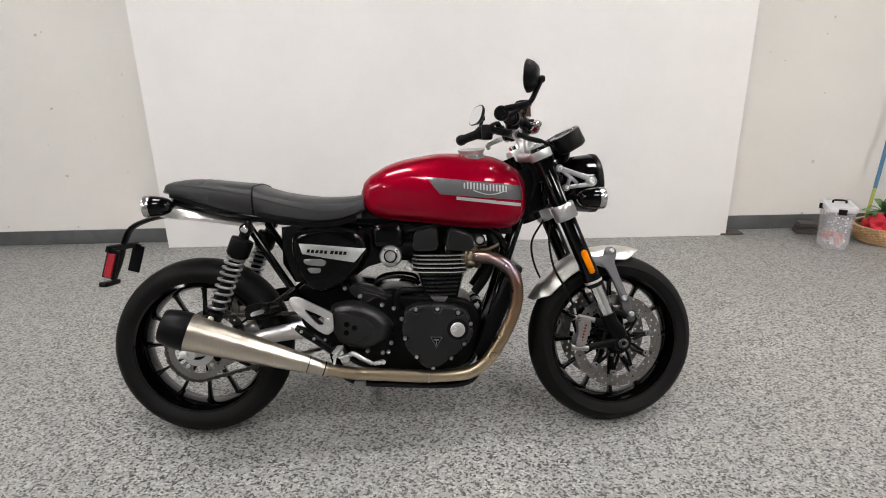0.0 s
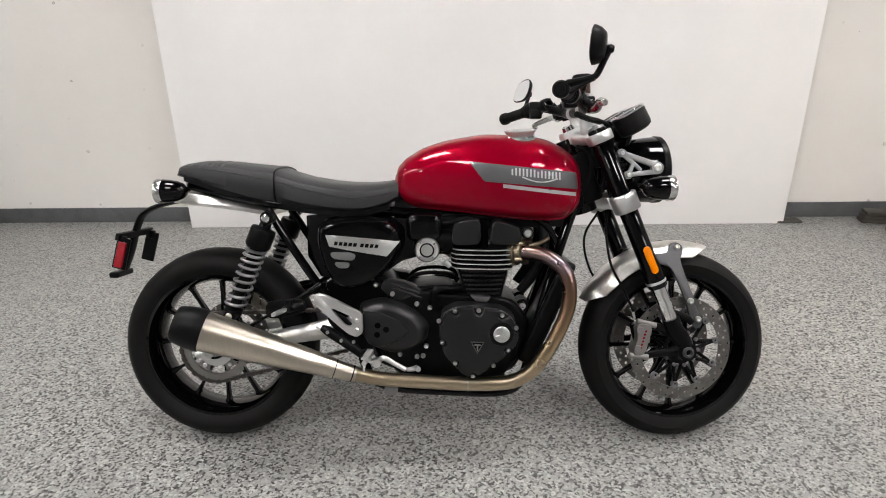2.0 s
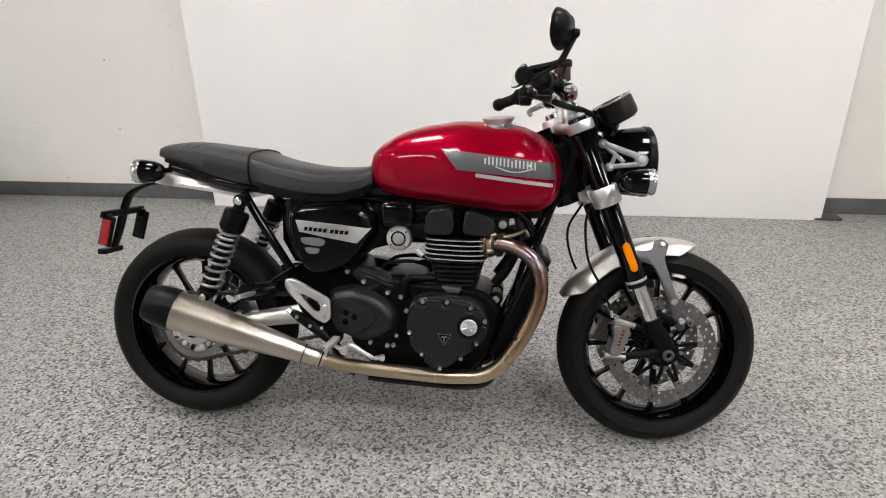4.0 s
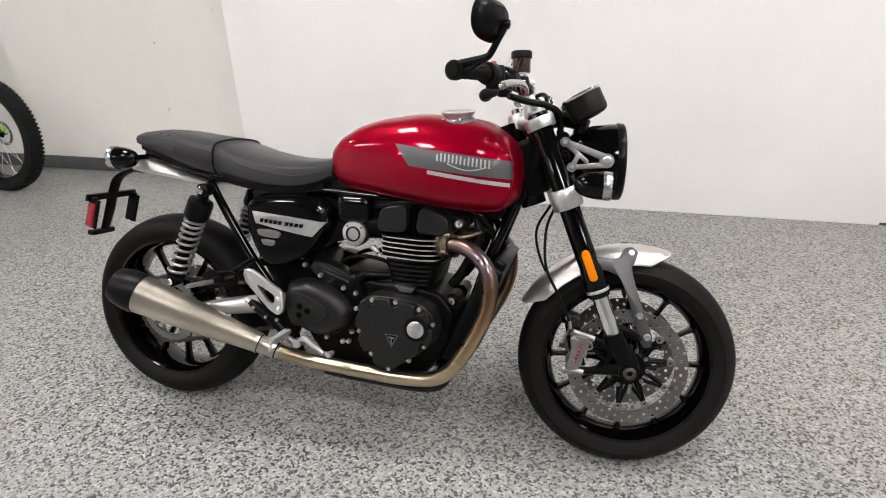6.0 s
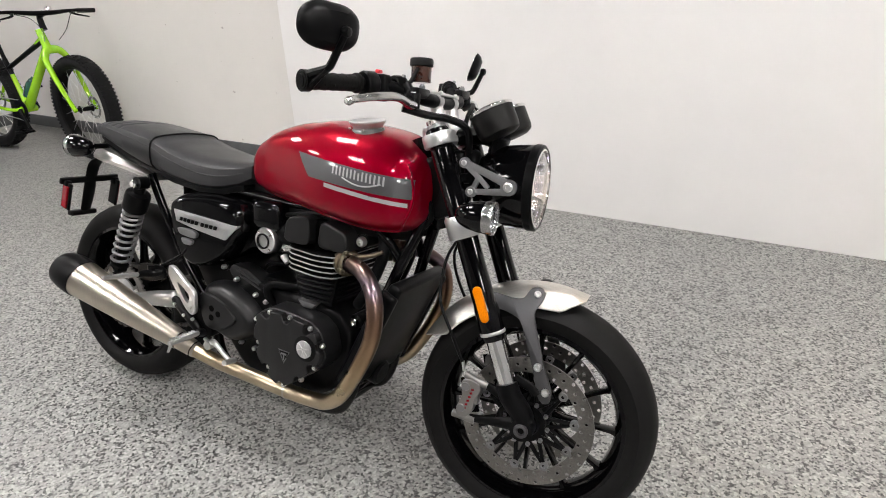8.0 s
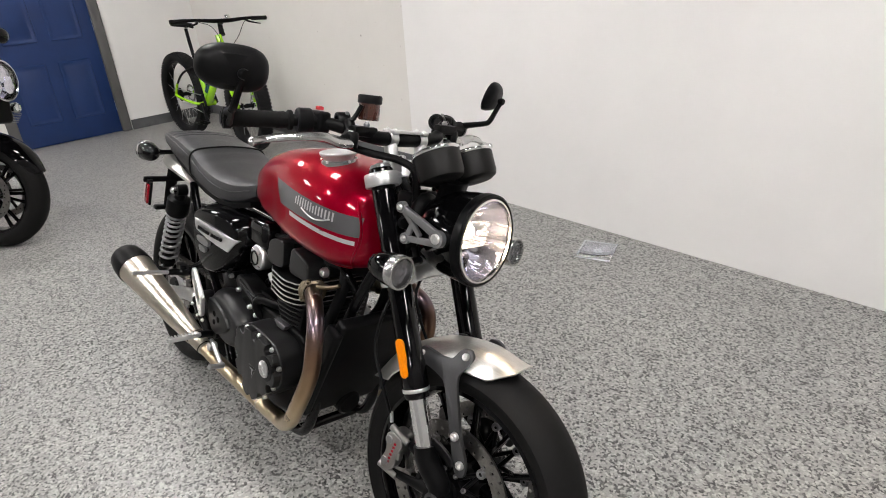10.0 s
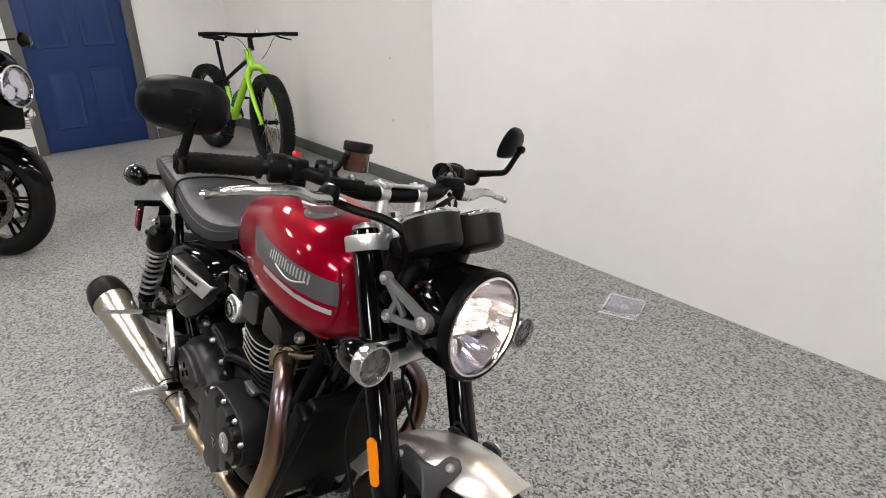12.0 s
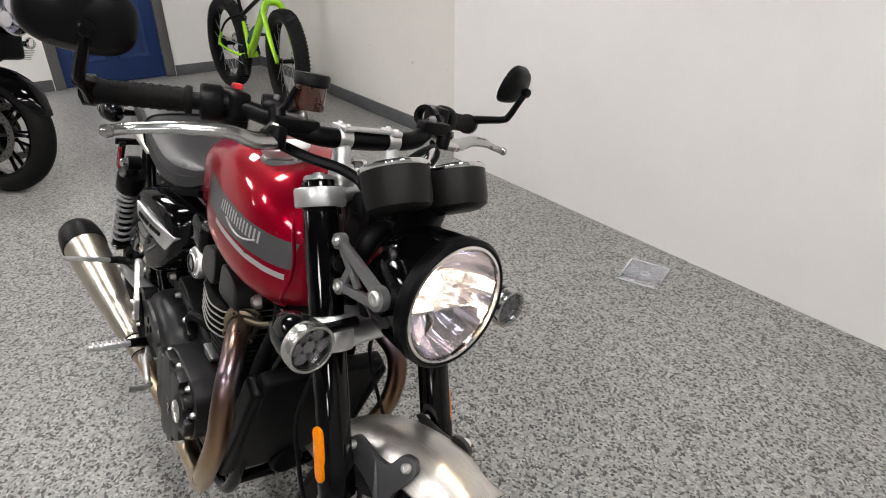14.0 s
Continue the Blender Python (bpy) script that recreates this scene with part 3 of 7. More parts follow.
# shock absorbers
for s in (-1, 1):
    top, low = Vector((0.208, s * 0.15, 0.7)), Vector((0.088, s * 0.15, 0.42))
    d = (low - top).normalized()
    body = lathe([(0, 0.005), (0.015, 0.005), (0.017, 0.03), (0.034, 0.034), (0.036, 0.04), (0.036, 0.085), (0.031, 0.092), (0.018, 0.095), (0.018, 0.2), (0.016, 0.28), (0.026, 0.283), (0.027, 0.292), (0.012, 0.296), (0.01, 0.31), (0, 0.31)], top, d, 24)
    lathe([(0.008, -0.016), (0.019, -0.016), (0.019, 0.016), (0.008, 0.016)], top, (0, 1, 0), 20, body, closed=True)
    lathe([(0.008, -0.016), (0.017, -0.016), (0.017, 0.016), (0.008, 0.016)], low, (0, 1, 0), 20, body, closed=True)
    sh = part("shock_absorber", body, SATIN, bike, "black shock absorber with a silver coil spring")
    u = d.orthogonal().normalized()
    v = d.cross(u)
    helix, turns = [], 9.5
    for i in range(int(turns * 14) + 1):
        f = i / (turns * 14)
        g = 0.092 + 0.192 * (f ** 1.28)
        a = 2 * math.pi * turns * f
        helix.append(top + d * g + (u * math.cos(a) + v * math.sin(a)) * 0.0275)
    part("spring", tube(helix, 0.0045, None, 8, 1), ALU_PAINT, sh, "grey coil spring")
    part("mount_bolt", lathe([(0, 0), (0.012, 0), (0.012, s * 0.012), (0.008, s * 0.016), (0, s * 0.016)], top + Vector((0, s * 0.016, 0)), (0, 1, 0), 14), CHROME, sh)
    part("mount_bolt", lathe([(0, 0), (0.01, 0), (0.01, s * 0.01), (0, s * 0.012)], low + Vector((0, s * 0.016, 0)), (0, 1, 0), 14), CHROME, sh)


# seat
def seat_ring(x, w, top, edge, bot):
    """Half width, crown height, side edge height and underside of the seat at x."""
    pts = [(-w * 0.82, bot), (-w * 0.97, bot + (edge - bot) * 0.35), (-w, edge), (-w * 0.95, edge + (top - edge) * 0.55), (-w * 0.8, edge + (top - edge) * 0.85), (-w * 0.45, top), (0, top + 0.003)]
    pts = pts + [(-y, z) for y, z in pts[-2::-1]]
    return [(x, y, z) for y, z in pts]


def between(table, x):
    """Smooth row of a table at x; the first column is x."""
    xs = [r[0] for r in table]
    i = min(max(sum(1 for q in xs if q <= x) - 1, 0), len(xs) - 2)
    t = (x - xs[i]) / (xs[i + 1] - xs[i])
    out = []
    for c in range(1, len(table[0])):
        a = table[max(i - 1, 0)][c]
        b, d = table[i][c], table[i + 1][c]
        e = table[min(i + 2, len(xs) - 1)][c]
        out.append(0.5 * (2 * b + (d - a) * t + (2 * a - 5 * b + 4 * d - e) * t * t + (3 * b - a - 3 * d + e) * t ** 3))
    return out


SEAT = [(-0.08, 0.075, 0.828, 0.824, 0.818), (-0.062, 0.1, 0.85, 0.834, 0.816), (-0.02, 0.112, 0.86, 0.838, 0.804), (0.05, 0.118, 0.86, 0.83, 0.78), (0.13, 0.122, 0.851, 0.816, 0.756),
        (0.215, 0.128, 0.842, 0.802, 0.739), (0.235, 0.13, 0.831, 0.794, 0.735), (0.3, 0.134, 0.812, 0.774, 0.722), (0.4, 0.134, 0.796, 0.752, 0.711), (0.48, 0.122, 0.792, 0.746, 0.713),
        (0.54, 0.1, 0.795, 0.757, 0.729), (0.572, 0.085, 0.802, 0.77, 0.748)]


def pleat(x):
    """Depth of the stitched cross pleats in the pillion pad."""
    return 0.003 * sum(math.exp(-((x - c) / 0.0045) ** 2) for c in (-0.025, 0.005, 0.035, 0.065))


def seat_piece(x0, x1, n):
    rows = [(x, between(SEAT, x)) for x in (x0 + (x1 - x0) * i / n for i in range(n + 1))]
    return loft([seat_ring(x, w, top - pleat(x), edge, bot) for x, (w, top, edge, bot) in rows])


seat = part("seat", seat_piece(0.222, 0.572, 22), VINYL, bike, "black vinyl bench seat, rider part")
part("pillion_pad", seat_piece(-0.079, 0.221, 120), VINYL, seat, "black vinyl pillion pad")
w0, t0, e0, b0 = between(SEAT, 0.222)
seam = [Vector(p) * 1.0 for p in seat_ring(0.222, w0 + 0.001, t0 + 0.001, e0, b0)]
part("piping", tube(seam, 0.0028, None, 8, 3), PLASTIC, seat, "raised black seam")
for s in (-1, 1):
    line = [(x, s * (between(SEAT, x)[0] * 0.985 + 0.001), between(SEAT, x)[2] + 0.006) for x in (-0.05 + 0.6 * i / 24 for i in range(25))]
    part("stitching", tube(line, 0.0014, None, 6, 1), VINYL, seat)
part("seat_base", loft([[(x, -w * 0.86, b - 0.012), (x, w * 0.86, b - 0.012), (x, w * 0.86, b + 0.004), (x, -w * 0.86, b + 0.004)] for x, w, t, e, b in ((q[0] + 0.006, *q[1:]) for q in SEAT[1:-1])]), PLASTIC, seat)

# tail: short metal mudguard, lamp bracket and indicators
tg = bmesh.new()
rows = [(-0.115, 0.06, 0.778, 0.756), (-0.08, 0.102, 0.776, 0.742), (-0.03, 0.11, 0.768, 0.735), (0.03, 0.112, 0.756, 0.729), (0.1, 0.11, 0.741, 0.72), (0.16, 0.106, 0.727, 0.71), (0.2, 0.09, 0.716, 0.702)]
loft([[(x, -w, lo), (x, -w, lo + 0.01), (x, -w * 0.85, hi), (x, w * 0.85, hi), (x, w, lo + 0.01), (x, w, lo)] for x, w, hi, lo in rows], tg)
part("rear_mudguard", tg, FENDER, bike, "short brushed metal rear mudguard")
tb = bmesh.new()
tube([(-0.06, 0, 0.752), (-0.16, 0, 0.733), (-0.225, 0, 0.705), (-0.252, 0, 0.66), (-0.275, 0, 0.59), (-0.298, 0, 0.53)], [0.009, 0.008, 0.0075, 0.007, 0.007, 0.006], tb, 12, 4, flat=3.1)
TILT_ = Matrix.Rotation(radians(16), 4, "Y")
box((-0.257, -0.005, 0.643), (0.012, 0.205, 0.022), 0.005, TILT_, tb)
box((-0.31, -0.005, 0.519), (0.03, 0.092, 0.018), 0.007, bm=tb, segments=3)
for y in (-0.087, 0.083):
    box((-0.258, y, 0.592), (0.04, 0.009, 0.096), 0.0035, TILT_, bm=tb, segments=3)
    box((-0.252, y, 0.632), (0.02, 0.02, 0.026), 0.005, TILT_, tb)
tail = part("plate_bracket", tb, PLASTIC, bike, "black number plate bracket with no plate")
for y in (-0.094, 0.09):
    part("reflector", box((-0.2585, y, 0.589), (0.026, 0.009, 0.08), 0.0042, TILT_, segments=3), TAIL_RED, tail, "upright red side reflector")


def indicator(centre, facing, name, at=None, seg=28):
    """A bullet indicator with a bright rim and a clear lens of six cells; facing is +1 to the front."""
    c, f = Vector(centre), Vector((facing, 0, 0))
    b = lathe([(0, -0.066), (0.012, -0.064), (0.022, -0.054), (0.029, -0.036), (0.0325, -0.014), (0.033, 0.0), (0, 0.0)], c, f, seg)
    sy = 1 if c.y > 0 else -1
    tube([c + Vector((-0.02 * facing, -sy * 0.02, 0)), c + Vector((-0.024 * facing, -sy * 0.05, 0.0)), c + Vector((-0.026 * facing, -sy * 0.1, 0.002))], [0.012, 0.0085, 0.0085], b, 10, 3)
    o = part(name, b, GLOSS, bike, "gloss black bullet indicator with a clear lens", at)
    part("rim", lathe([(0.0335, -0.001), (0.0345, 0.004), (0.0345, 0.017), (0.0335, 0.019), (0.03, 0.019), (0.0295, 0.0)], c, f, seg, closed=True), POLISHED, o, "bright metal rim")
    part("lens", lathe([(0, 0.0165), (0.0185, 0.016), (0.0295, 0.014), (0.0295, 0.0128), (0.0185, 0.0148), (0, 0.0153)], c, f, seg), LENS, o).visible_shadow = False
    cells = bmesh.new()
    for i in range(7):
        a = 2 * math.pi * i / 6
        off = Vector((0, math.cos(a), math.sin(a))) * (0.019 if i < 6 else 0.0)
        lathe([(0.0098, 0.0105), (0.0092, 0.008), (0.006, 0.0035), (0.0022, 0.0012), (0.002, 0.0042), (0, 0.0048), (0, 0.0005), (0.0099, 0.0005)], c + off, f, 6, cells)
    part("reflector_cells", cells, CELLS, o, "bright lamp cells")
    return o


indicator((-0.085, -0.15, 0.778), -1, "rear_indicator")
indicator((-0.085, 0.15, 0.778), -1, "rear_indicator")

# fuel tank
TANK = [(0.561, 0.05, 0.79, 0.028, 0.02), (0.57, 0.075, 0.785, 0.057, 0.03), (0.592, 0.093, 0.785, 0.08, 0.055), (0.64, 0.11, 0.785, 0.108, 0.068), (0.7, 0.124, 0.782, 0.131, 0.073), (0.76, 0.138, 0.778, 0.146, 0.075),
        (0.82, 0.148, 0.775, 0.157, 0.08), (0.88, 0.154, 0.772, 0.159, 0.084), (0.94, 0.154, 0.77, 0.157, 0.09), (1.0, 0.148, 0.77, 0.147, 0.093), (1.05, 0.132, 0.77, 0.125, 0.089), (1.08, 0.112, 0.772, 0.1, 0.076), (1.1, 0.083, 0.775, 0.07, 0.056), (1.11, 0.042, 0.778, 0.034, 0.028)]
NT, NB = 2.75, 3.4


def ease(v):
    v = min(1.0, max(0.0, v))
    return v * v * (3 - 2 * v)


def knee_dent(x, z):
    """Depth of the hollow for the rider's knee in the tank's rear flank."""
    return 0.003 * ease((0.8 - 0.25 * (z - 0.8) - x) / 0.06) * ease((0.87 - 0.12 * (0.79 - x) - z) / 0.05) * ease((x - 0.565) / 0.05)


def tank_ring(x, grow=0.0):
    w, zc, ht, hb = between(TANK, x)
    out = []
    for i in range(88):
        a = 2 * math.pi * i / 88
        n = NT if math.sin(a) >= 0 else NB
        h = ht if math.sin(a) >= 0 else hb
        y = (w + grow) * math.copysign(abs(math.cos(a)) ** (2 / n), math.cos(a))
        z = zc + (h + grow) * math.copysign(abs(math.sin(a)) ** (2 / n), math.sin(a))
        out.append((x, y - math.copysign(min(abs(y), knee_dent(x, z)), y), z))
    return out


def tank_side(x, z, s, grow=0.0):
    """The point of the tank's flank at x and height z, on side s."""
    w, zc, ht, hb = between(TANK, x)
    n, h = (NT, ht) if z >= zc else (NB, hb)
    return Vector((x, s * (w * max(0.0, 1 - min(1, abs(z - zc) / h) ** n) ** (1 / n) - knee_dent(x, z) + grow), z))


xs = [0.561 + (1.11 - 0.561) * (0.5 - 0.5 * math.cos(math.pi * i / 90)) for i in range(91)]
tank = part("fuel_tank", loft([tank_ring(x) for x in xs]), RED, bike, "candy red fuel tank with a grey side stripe")


def on_tank(lower, upper, x0, x1, s, grow, n=36, rows=6):
    """A painted patch on the flank between two height lines, with a slight thickness."""
    bm = bmesh.new()
    grid = []
    for i in range(n + 1):
        x = x0 + (x1 - x0) * i / n
        a, b = lower(x), upper(x)
        grid.append([tank_side(x, a + (b - a) * j / rows, s, grow) for j in range(rows + 1)])
    vs = [[bm.verts.new(p) for p in r] for r in grid]
    for i in range(n):
        for j in range(rows):
            bm.faces.new((vs[i][j], vs[i + 1][j], vs[i + 1][j + 1], vs[i][j + 1]))
    return bm


def line(x0, z0, x1, z1):
    return lambda x: z0 + (z1 - z0) * (x - x0) / (x1 - x0)


for s in (-1, 1):
    up = line(0.777, 0.853, 1.085, 0.818)
    low = lambda x: max(line(0.777, 0.853, 0.82, 0.797)(x), line(0.82, 0.797, 1.085, 0.772)(x))
    part("side_stripe", on_tank(low, up, 0.7771, 1.09, s, 0.0006), GREY_PAINT, tank, "grey metallic side stripe")
    part("pin_stripe", on_tank(line(0.872, 0.779, 1.085, 0.752), line(0.872, 0.789, 1.085, 0.762), 0.872, 1.082, s, 0.0006), SILVER_PAINT, tank, "thin silver stripe")
    # slim upright bars and an underline where the maker's mark stands
    for k in range(14):
        x0 = 0.893 + 0.0205 * (k // 2) + (0.0022 if k % 2 == 0 else 0.0125)
        tall = 1.0 if k not in (0, 7) else 0.8
        mk = on_tank(line(0.88, 0.8155, 1.05, 0.7965), lambda x: line(0.88, 0.8155, 1.05, 0.7965)(x) + 0.021 * tall, x0, x0 + 0.0046, s, 0.0013, 2, 3)
        part("emblem_bar", mk, EMBLEM, tank, "slim silver emblem bar")
    arc = [tank_side(0.925 + 0.1 * i / 10, 0.808 - 0.012 * math.sin(math.pi * i / 10) - 0.006 * i / 10, s, 0.0016) for i in range(11)]
    part("emblem_bar", tube(arc, 0.0018, None, 6, 1), EMBLEM, tank)
CAP, CAP_AXIS = Vector((0.928, -0.06, 0.922)), Vector((-0.05, -0.13, 1)).normalized()
capb = lathe([(0, 0.0135), (0.022, 0.014), (0.035, 0.0162), (0.0395, 0.0188), (0.043, 0.02), (0.0452, 0.0188), (0.0455, 0.017), (0.0438, 0.013), (0.037, 0.006), (0.0355, 0.0), (0.0355, -0.018), (0, -0.018)], CAP, CAP_AXIS, 48)
cap = part("fuel_cap", capb, ALU, tank, "brushed aluminium filler cap")
part("cap_ring", lathe([(0.036, 0.001), (0.0405, -0.001), (0.0425, -0.006), (0.0425, -0.024), (0.036, -0.024)], CAP, CAP_AXIS, 40, closed=True), ALU_PAINT, tank)
for k in range(5):
    a = 2 * math.pi * k / 5
    part("cap_screw", bolt(CAP + Vector((0.0435 * math.cos(a), 0.0435 * math.sin(a), 0.0022 * math.cos(a) + 0.0057 * math.sin(a) + 0.0005)), CAP_AXIS, 0.003, 0.003), BOLT, tank)

# raised seam along the tank's lower and front edge
for s in (-1, 1):
    seam = [tank_side(x, between(TANK, x)[1] - between(TANK, x)[3] * 0.9, s, -0.001) for x in (0.585, 0.62, 0.68, 0.76, 0.84, 0.92, 0.99, 1.03, 1.055)]
    seam += [tank_side(x, z, s, -0.001) for x, z in ((1.07, 0.712), (1.08, 0.731), (1.087, 0.755), (1.089, 0.78), (1.087, 0.805), (1.08, 0.83), (1.068, 0.852))]
    part("seam", tube(seam, [0.002] + [0.0036] * (len(seam) - 2) + [0.002], None, 10, 4), RED, tank)

# dark backbone and looms between tank and engine
bk0 = loft([[(x, y * w, z) for y, z in ((-1, a), (1, a), (0.8, b_), (-0.8, b_))] for x, w, a, b_ in ((0.56, 0.07, 0.66, 0.75), (0.7, 0.08, 0.655, 0.74), (0.95, 0.08, 0.66, 0.74), (1.06, 0.05, 0.66, 0.78))])
part("backbone", bk0, SATIN, bike, "black backbone and wiring under the tank")
part("pivot_plate", plate(rounded([(0.34, 0.5), (0.42, 0.53), (0.54, 0.52), (0.6, 0.42), (0.5, 0.36), (0.4, 0.4)], 3), -0.085, 0.085, 0.01), SATIN, bike, "black frame pivot plate")
inn = box((0.68, 0, 0.62), (0.14, 0.13, 0.085), 0.03, segments=3)
part("intake", inn, SATIN, bike, "black intake tract")
for s in (-1, 1):
    part("hose", tube([(0.98, s * 0.05, 0.7), (1.0, s * 0.07, 0.62), (0.97, s * 0.08, 0.53), (0.93, s * 0.07, 0.47)], 0.015, None, 10, 5), PLASTIC, bike, "black coolant hose")
    part("hose", tube([(0.6, s * 0.075, 0.69), (0.68, s * 0.085, 0.672), (0.8, s * 0.09, 0.694), (0.95, s * 0.08, 0.69)], 0.006, None, 8, 5), PLASTIC, bike)

# side panels
def bowed(bm):
    """Follows the panel's curve towards the front."""
    for v in bm.verts:
        v.co.y += 0.9 * max(0, v.co.x - 0.38) ** 2
    return bm


SIDE = [(0.34, 0.63), (0.342, 0.675), (0.365, 0.695), (0.46, 0.703), (0.559, 0.697), (0.592, 0.665), (0.592, 0.612), (0.566, 0.566), (0.523, 0.522), (0.47, 0.492), (0.42, 0.484), (0.385, 0.503), (0.358, 0.56)]
for s in (-1, 1):
    def make():
        bm = bowed(dome(rounded(SIDE, 4), -0.105, -0.174, 0.8, 14))
        for v in bm.verts:
            v.co.y += 12 * max(0, v.co.z - 0.655) ** 2 + 1.0 * max(0, 0.585 - v.co.z) ** 2
        return bm

    sp = part("side_panel", make() if s < 0 else flip(make()), GLOSS, bike, "gloss black side panel with a silver badge")
    fb = lambda b: b if s < 0 else flip(b)
    part("badge", fb(bowed(plate([(0.374, 0.653), (0.43, 0.647), (0.5, 0.639), (0.54, 0.634), (0.58, 0.629), (0.562, 0.608), (0.543, 0.587), (0.5, 0.596), (0.45, 0.606), (0.384, 0.62)], -0.16, -0.1765, 0.002))), ALU, sp, "brushed silver badge plate")
    for k in range(9):
        x = 0.398 + 0.0132 * k + (0.006 if k > 4 else 0)
        zz = 0.6285 - (x - 0.398) * 0.1
        part("badge_bar", fb(bowed(plate([(x, zz - 0.004), (x + 0.0092, zz - 0.005), (x + 0.012, zz + 0.005), (x + 0.003, zz + 0.006)], -0.175, -0.178, 0.0004))), SATIN, sp, "small dark bar on the badge")
    part("vent", fb(bowed(plate(rounded([(0.385, 0.604), (0.442, 0.602), (0.457, 0.593), (0.45, 0.578), (0.393, 0.585)], 3), -0.155, -0.176, 0.004))), ALU_PAINT, sp, "grey vent insert")
    part("vent", fb(bowed(plate(rounded([(0.396, 0.576), (0.441, 0.573), (0.436, 0.557), (0.406, 0.558)], 3), -0.155, -0.175, 0.004))), ALU_PAINT, sp, "grey vent insert")
part("air_box", loft([[(x, y, z) for y, z in ((-w, a), (w, a), (w, b), (-w, b))] for x, w, a, b in ((0.3, 0.08, 0.58, 0.7), (0.34, 0.092, 0.52, 0.705), (0.5, 0.092, 0.51, 0.7), (0.58, 0.09, 0.565, 0.69), (0.68, 0.07, 0.59, 0.68))]), GLOSS, bike, "black air box under the seat")
for s in (-1, 1):
    tb_ = tube([(0.64, s * 0.075, 0.63), (0.73, s * 0.07, 0.62)], 0.035, None, 20, 2)
    th = part("throttle_body", tb_, SATIN, bike, "black throttle body")
    part("throttle_cover", box((0.648, s * 0.088, 0.665), (0.105, 0.064, 0.082), 0.03, segments=6), GLOSS, th, "gloss black throttle cover")
    lid = lathe([(0, 0.034), (0.017, 0.034), (0.018, 0.038), (0.021, 0.038), (0.022, 0.033), (0.033, 0.031), (0.0365, 0.026), (0.037, 0.0), (0, 0.0)], (0.656, s * 0.09, 0.601), (0, s, 0), 36)
    for k in range(4):
        an = math.pi * k / 2 + 0.7
        part("bolt", bolt((0.656 + 0.028 * math.cos(an), s * 0.122, 0.601 + 0.028 * math.sin(an)), (0, s, 0), 0.0035, 0.003), CHROME, th)
    part("clip", tube([(0.698, s * 0.075, 0.59), (0.7, s * 0.085, 0.62), (0.702, s * 0.075, 0.645)], 0.005, None, 8, 4), BOLT, th, "steel hose clip")
    part("union", tube([(0.705, s * 0.1, 0.565), (0.722, s * 0.105, 0.55)], [0.01, 0.007], None, 10, 2), ALU, th, "small silver union")
    part("cap", lid, SPUN, th, "round machined aluminium cap")
    part("cap_ring", lathe([(0.0168, 0.0345), (0.0172, 0.0388), (0.0212, 0.0388), (0.0216, 0.0335)], (0.656, s * 0.09, 0.601), (0, s, 0), 32, closed=True), SATIN, th)

# engine
eng = bmesh.new()
plate(rounded([(0.5, 0.3), (0.53, 0.44), (0.62, 0.485), (0.72, 0.47), (0.9, 0.46), (0.95, 0.4), (0.94, 0.3), (0.87, 0.21), (0.75, 0.185), (0.58, 0.21)], 3), -0.115, 0.115, 0.015, eng, 3)
engine = part("engine", eng, SATIN, bike, "black parallel twin engine")
GEAR = [(0.697, 0.43), (0.735, 0.449), (0.8, 0.449), (0.87, 0.44), (0.905, 0.415), (0.92, 0.36), (0.905, 0.325), (0.85, 0.28), (0.786, 0.236), (0.745, 0.258), (0.7, 0.31), (0.688, 0.37)]
SPROCK = [(0.455, 0.4), (0.458, 0.448), (0.523, 0.462), (0.576, 0.448), (0.63, 0.418), (0.662, 0.378), (0.652, 0.337), (0.602, 0.304), (0.556, 0.298), (0.495, 0.318), (0.466, 0.355)]
COVER_BOLTS = ((0.69, 0.407), (0.736, 0.436), (0.803, 0.437), (0.869, 0.423), (0.908, 0.386), (0.886, 0.322), (0.844, 0.277), (0.786, 0.246), (0.735, 0.284), (0.699, 0.345))


def scooped(outline, holes, r, grow):
    """An outline seen from its middle, shrunk a little and cut back round each screw."""
    cx = sum(p[0] for p in outline) / len(outline)
    cz = sum(p[1] for p in outline) / len(outline)
    out = []
    for k in range(150):
        a = 2 * math.pi * k / 150
        dx, dz = math.cos(a), math.sin(a)
        far = 0.0
        for (px, pz), (qx, qz) in zip(outline, outline[1:] + outline[:1]):
            ex, ez = qx - px, qz - pz
            den = dx * ez - dz * ex
            if abs(den) < 1e-12:
                continue
            t = ((px - cx) * ez - (pz - cz) * ex) / den
            u = ((px - cx) * dz - (pz - cz) * dx) / den
            if t > far and -1e-6 <= u <= 1.000001:
                far = t
        far *= grow
        for hx, hz in holes:
            along = (hx - cx) * dx + (hz - cz) * dz
            aside = abs((hx - cx) * dz - (hz - cz) * dx)
            if along > 0 and aside < r:
                far = min(far, along - math.sqrt(r * r - aside * aside))
        out.append((cx + dx * far, cz + dz * far))
    return out


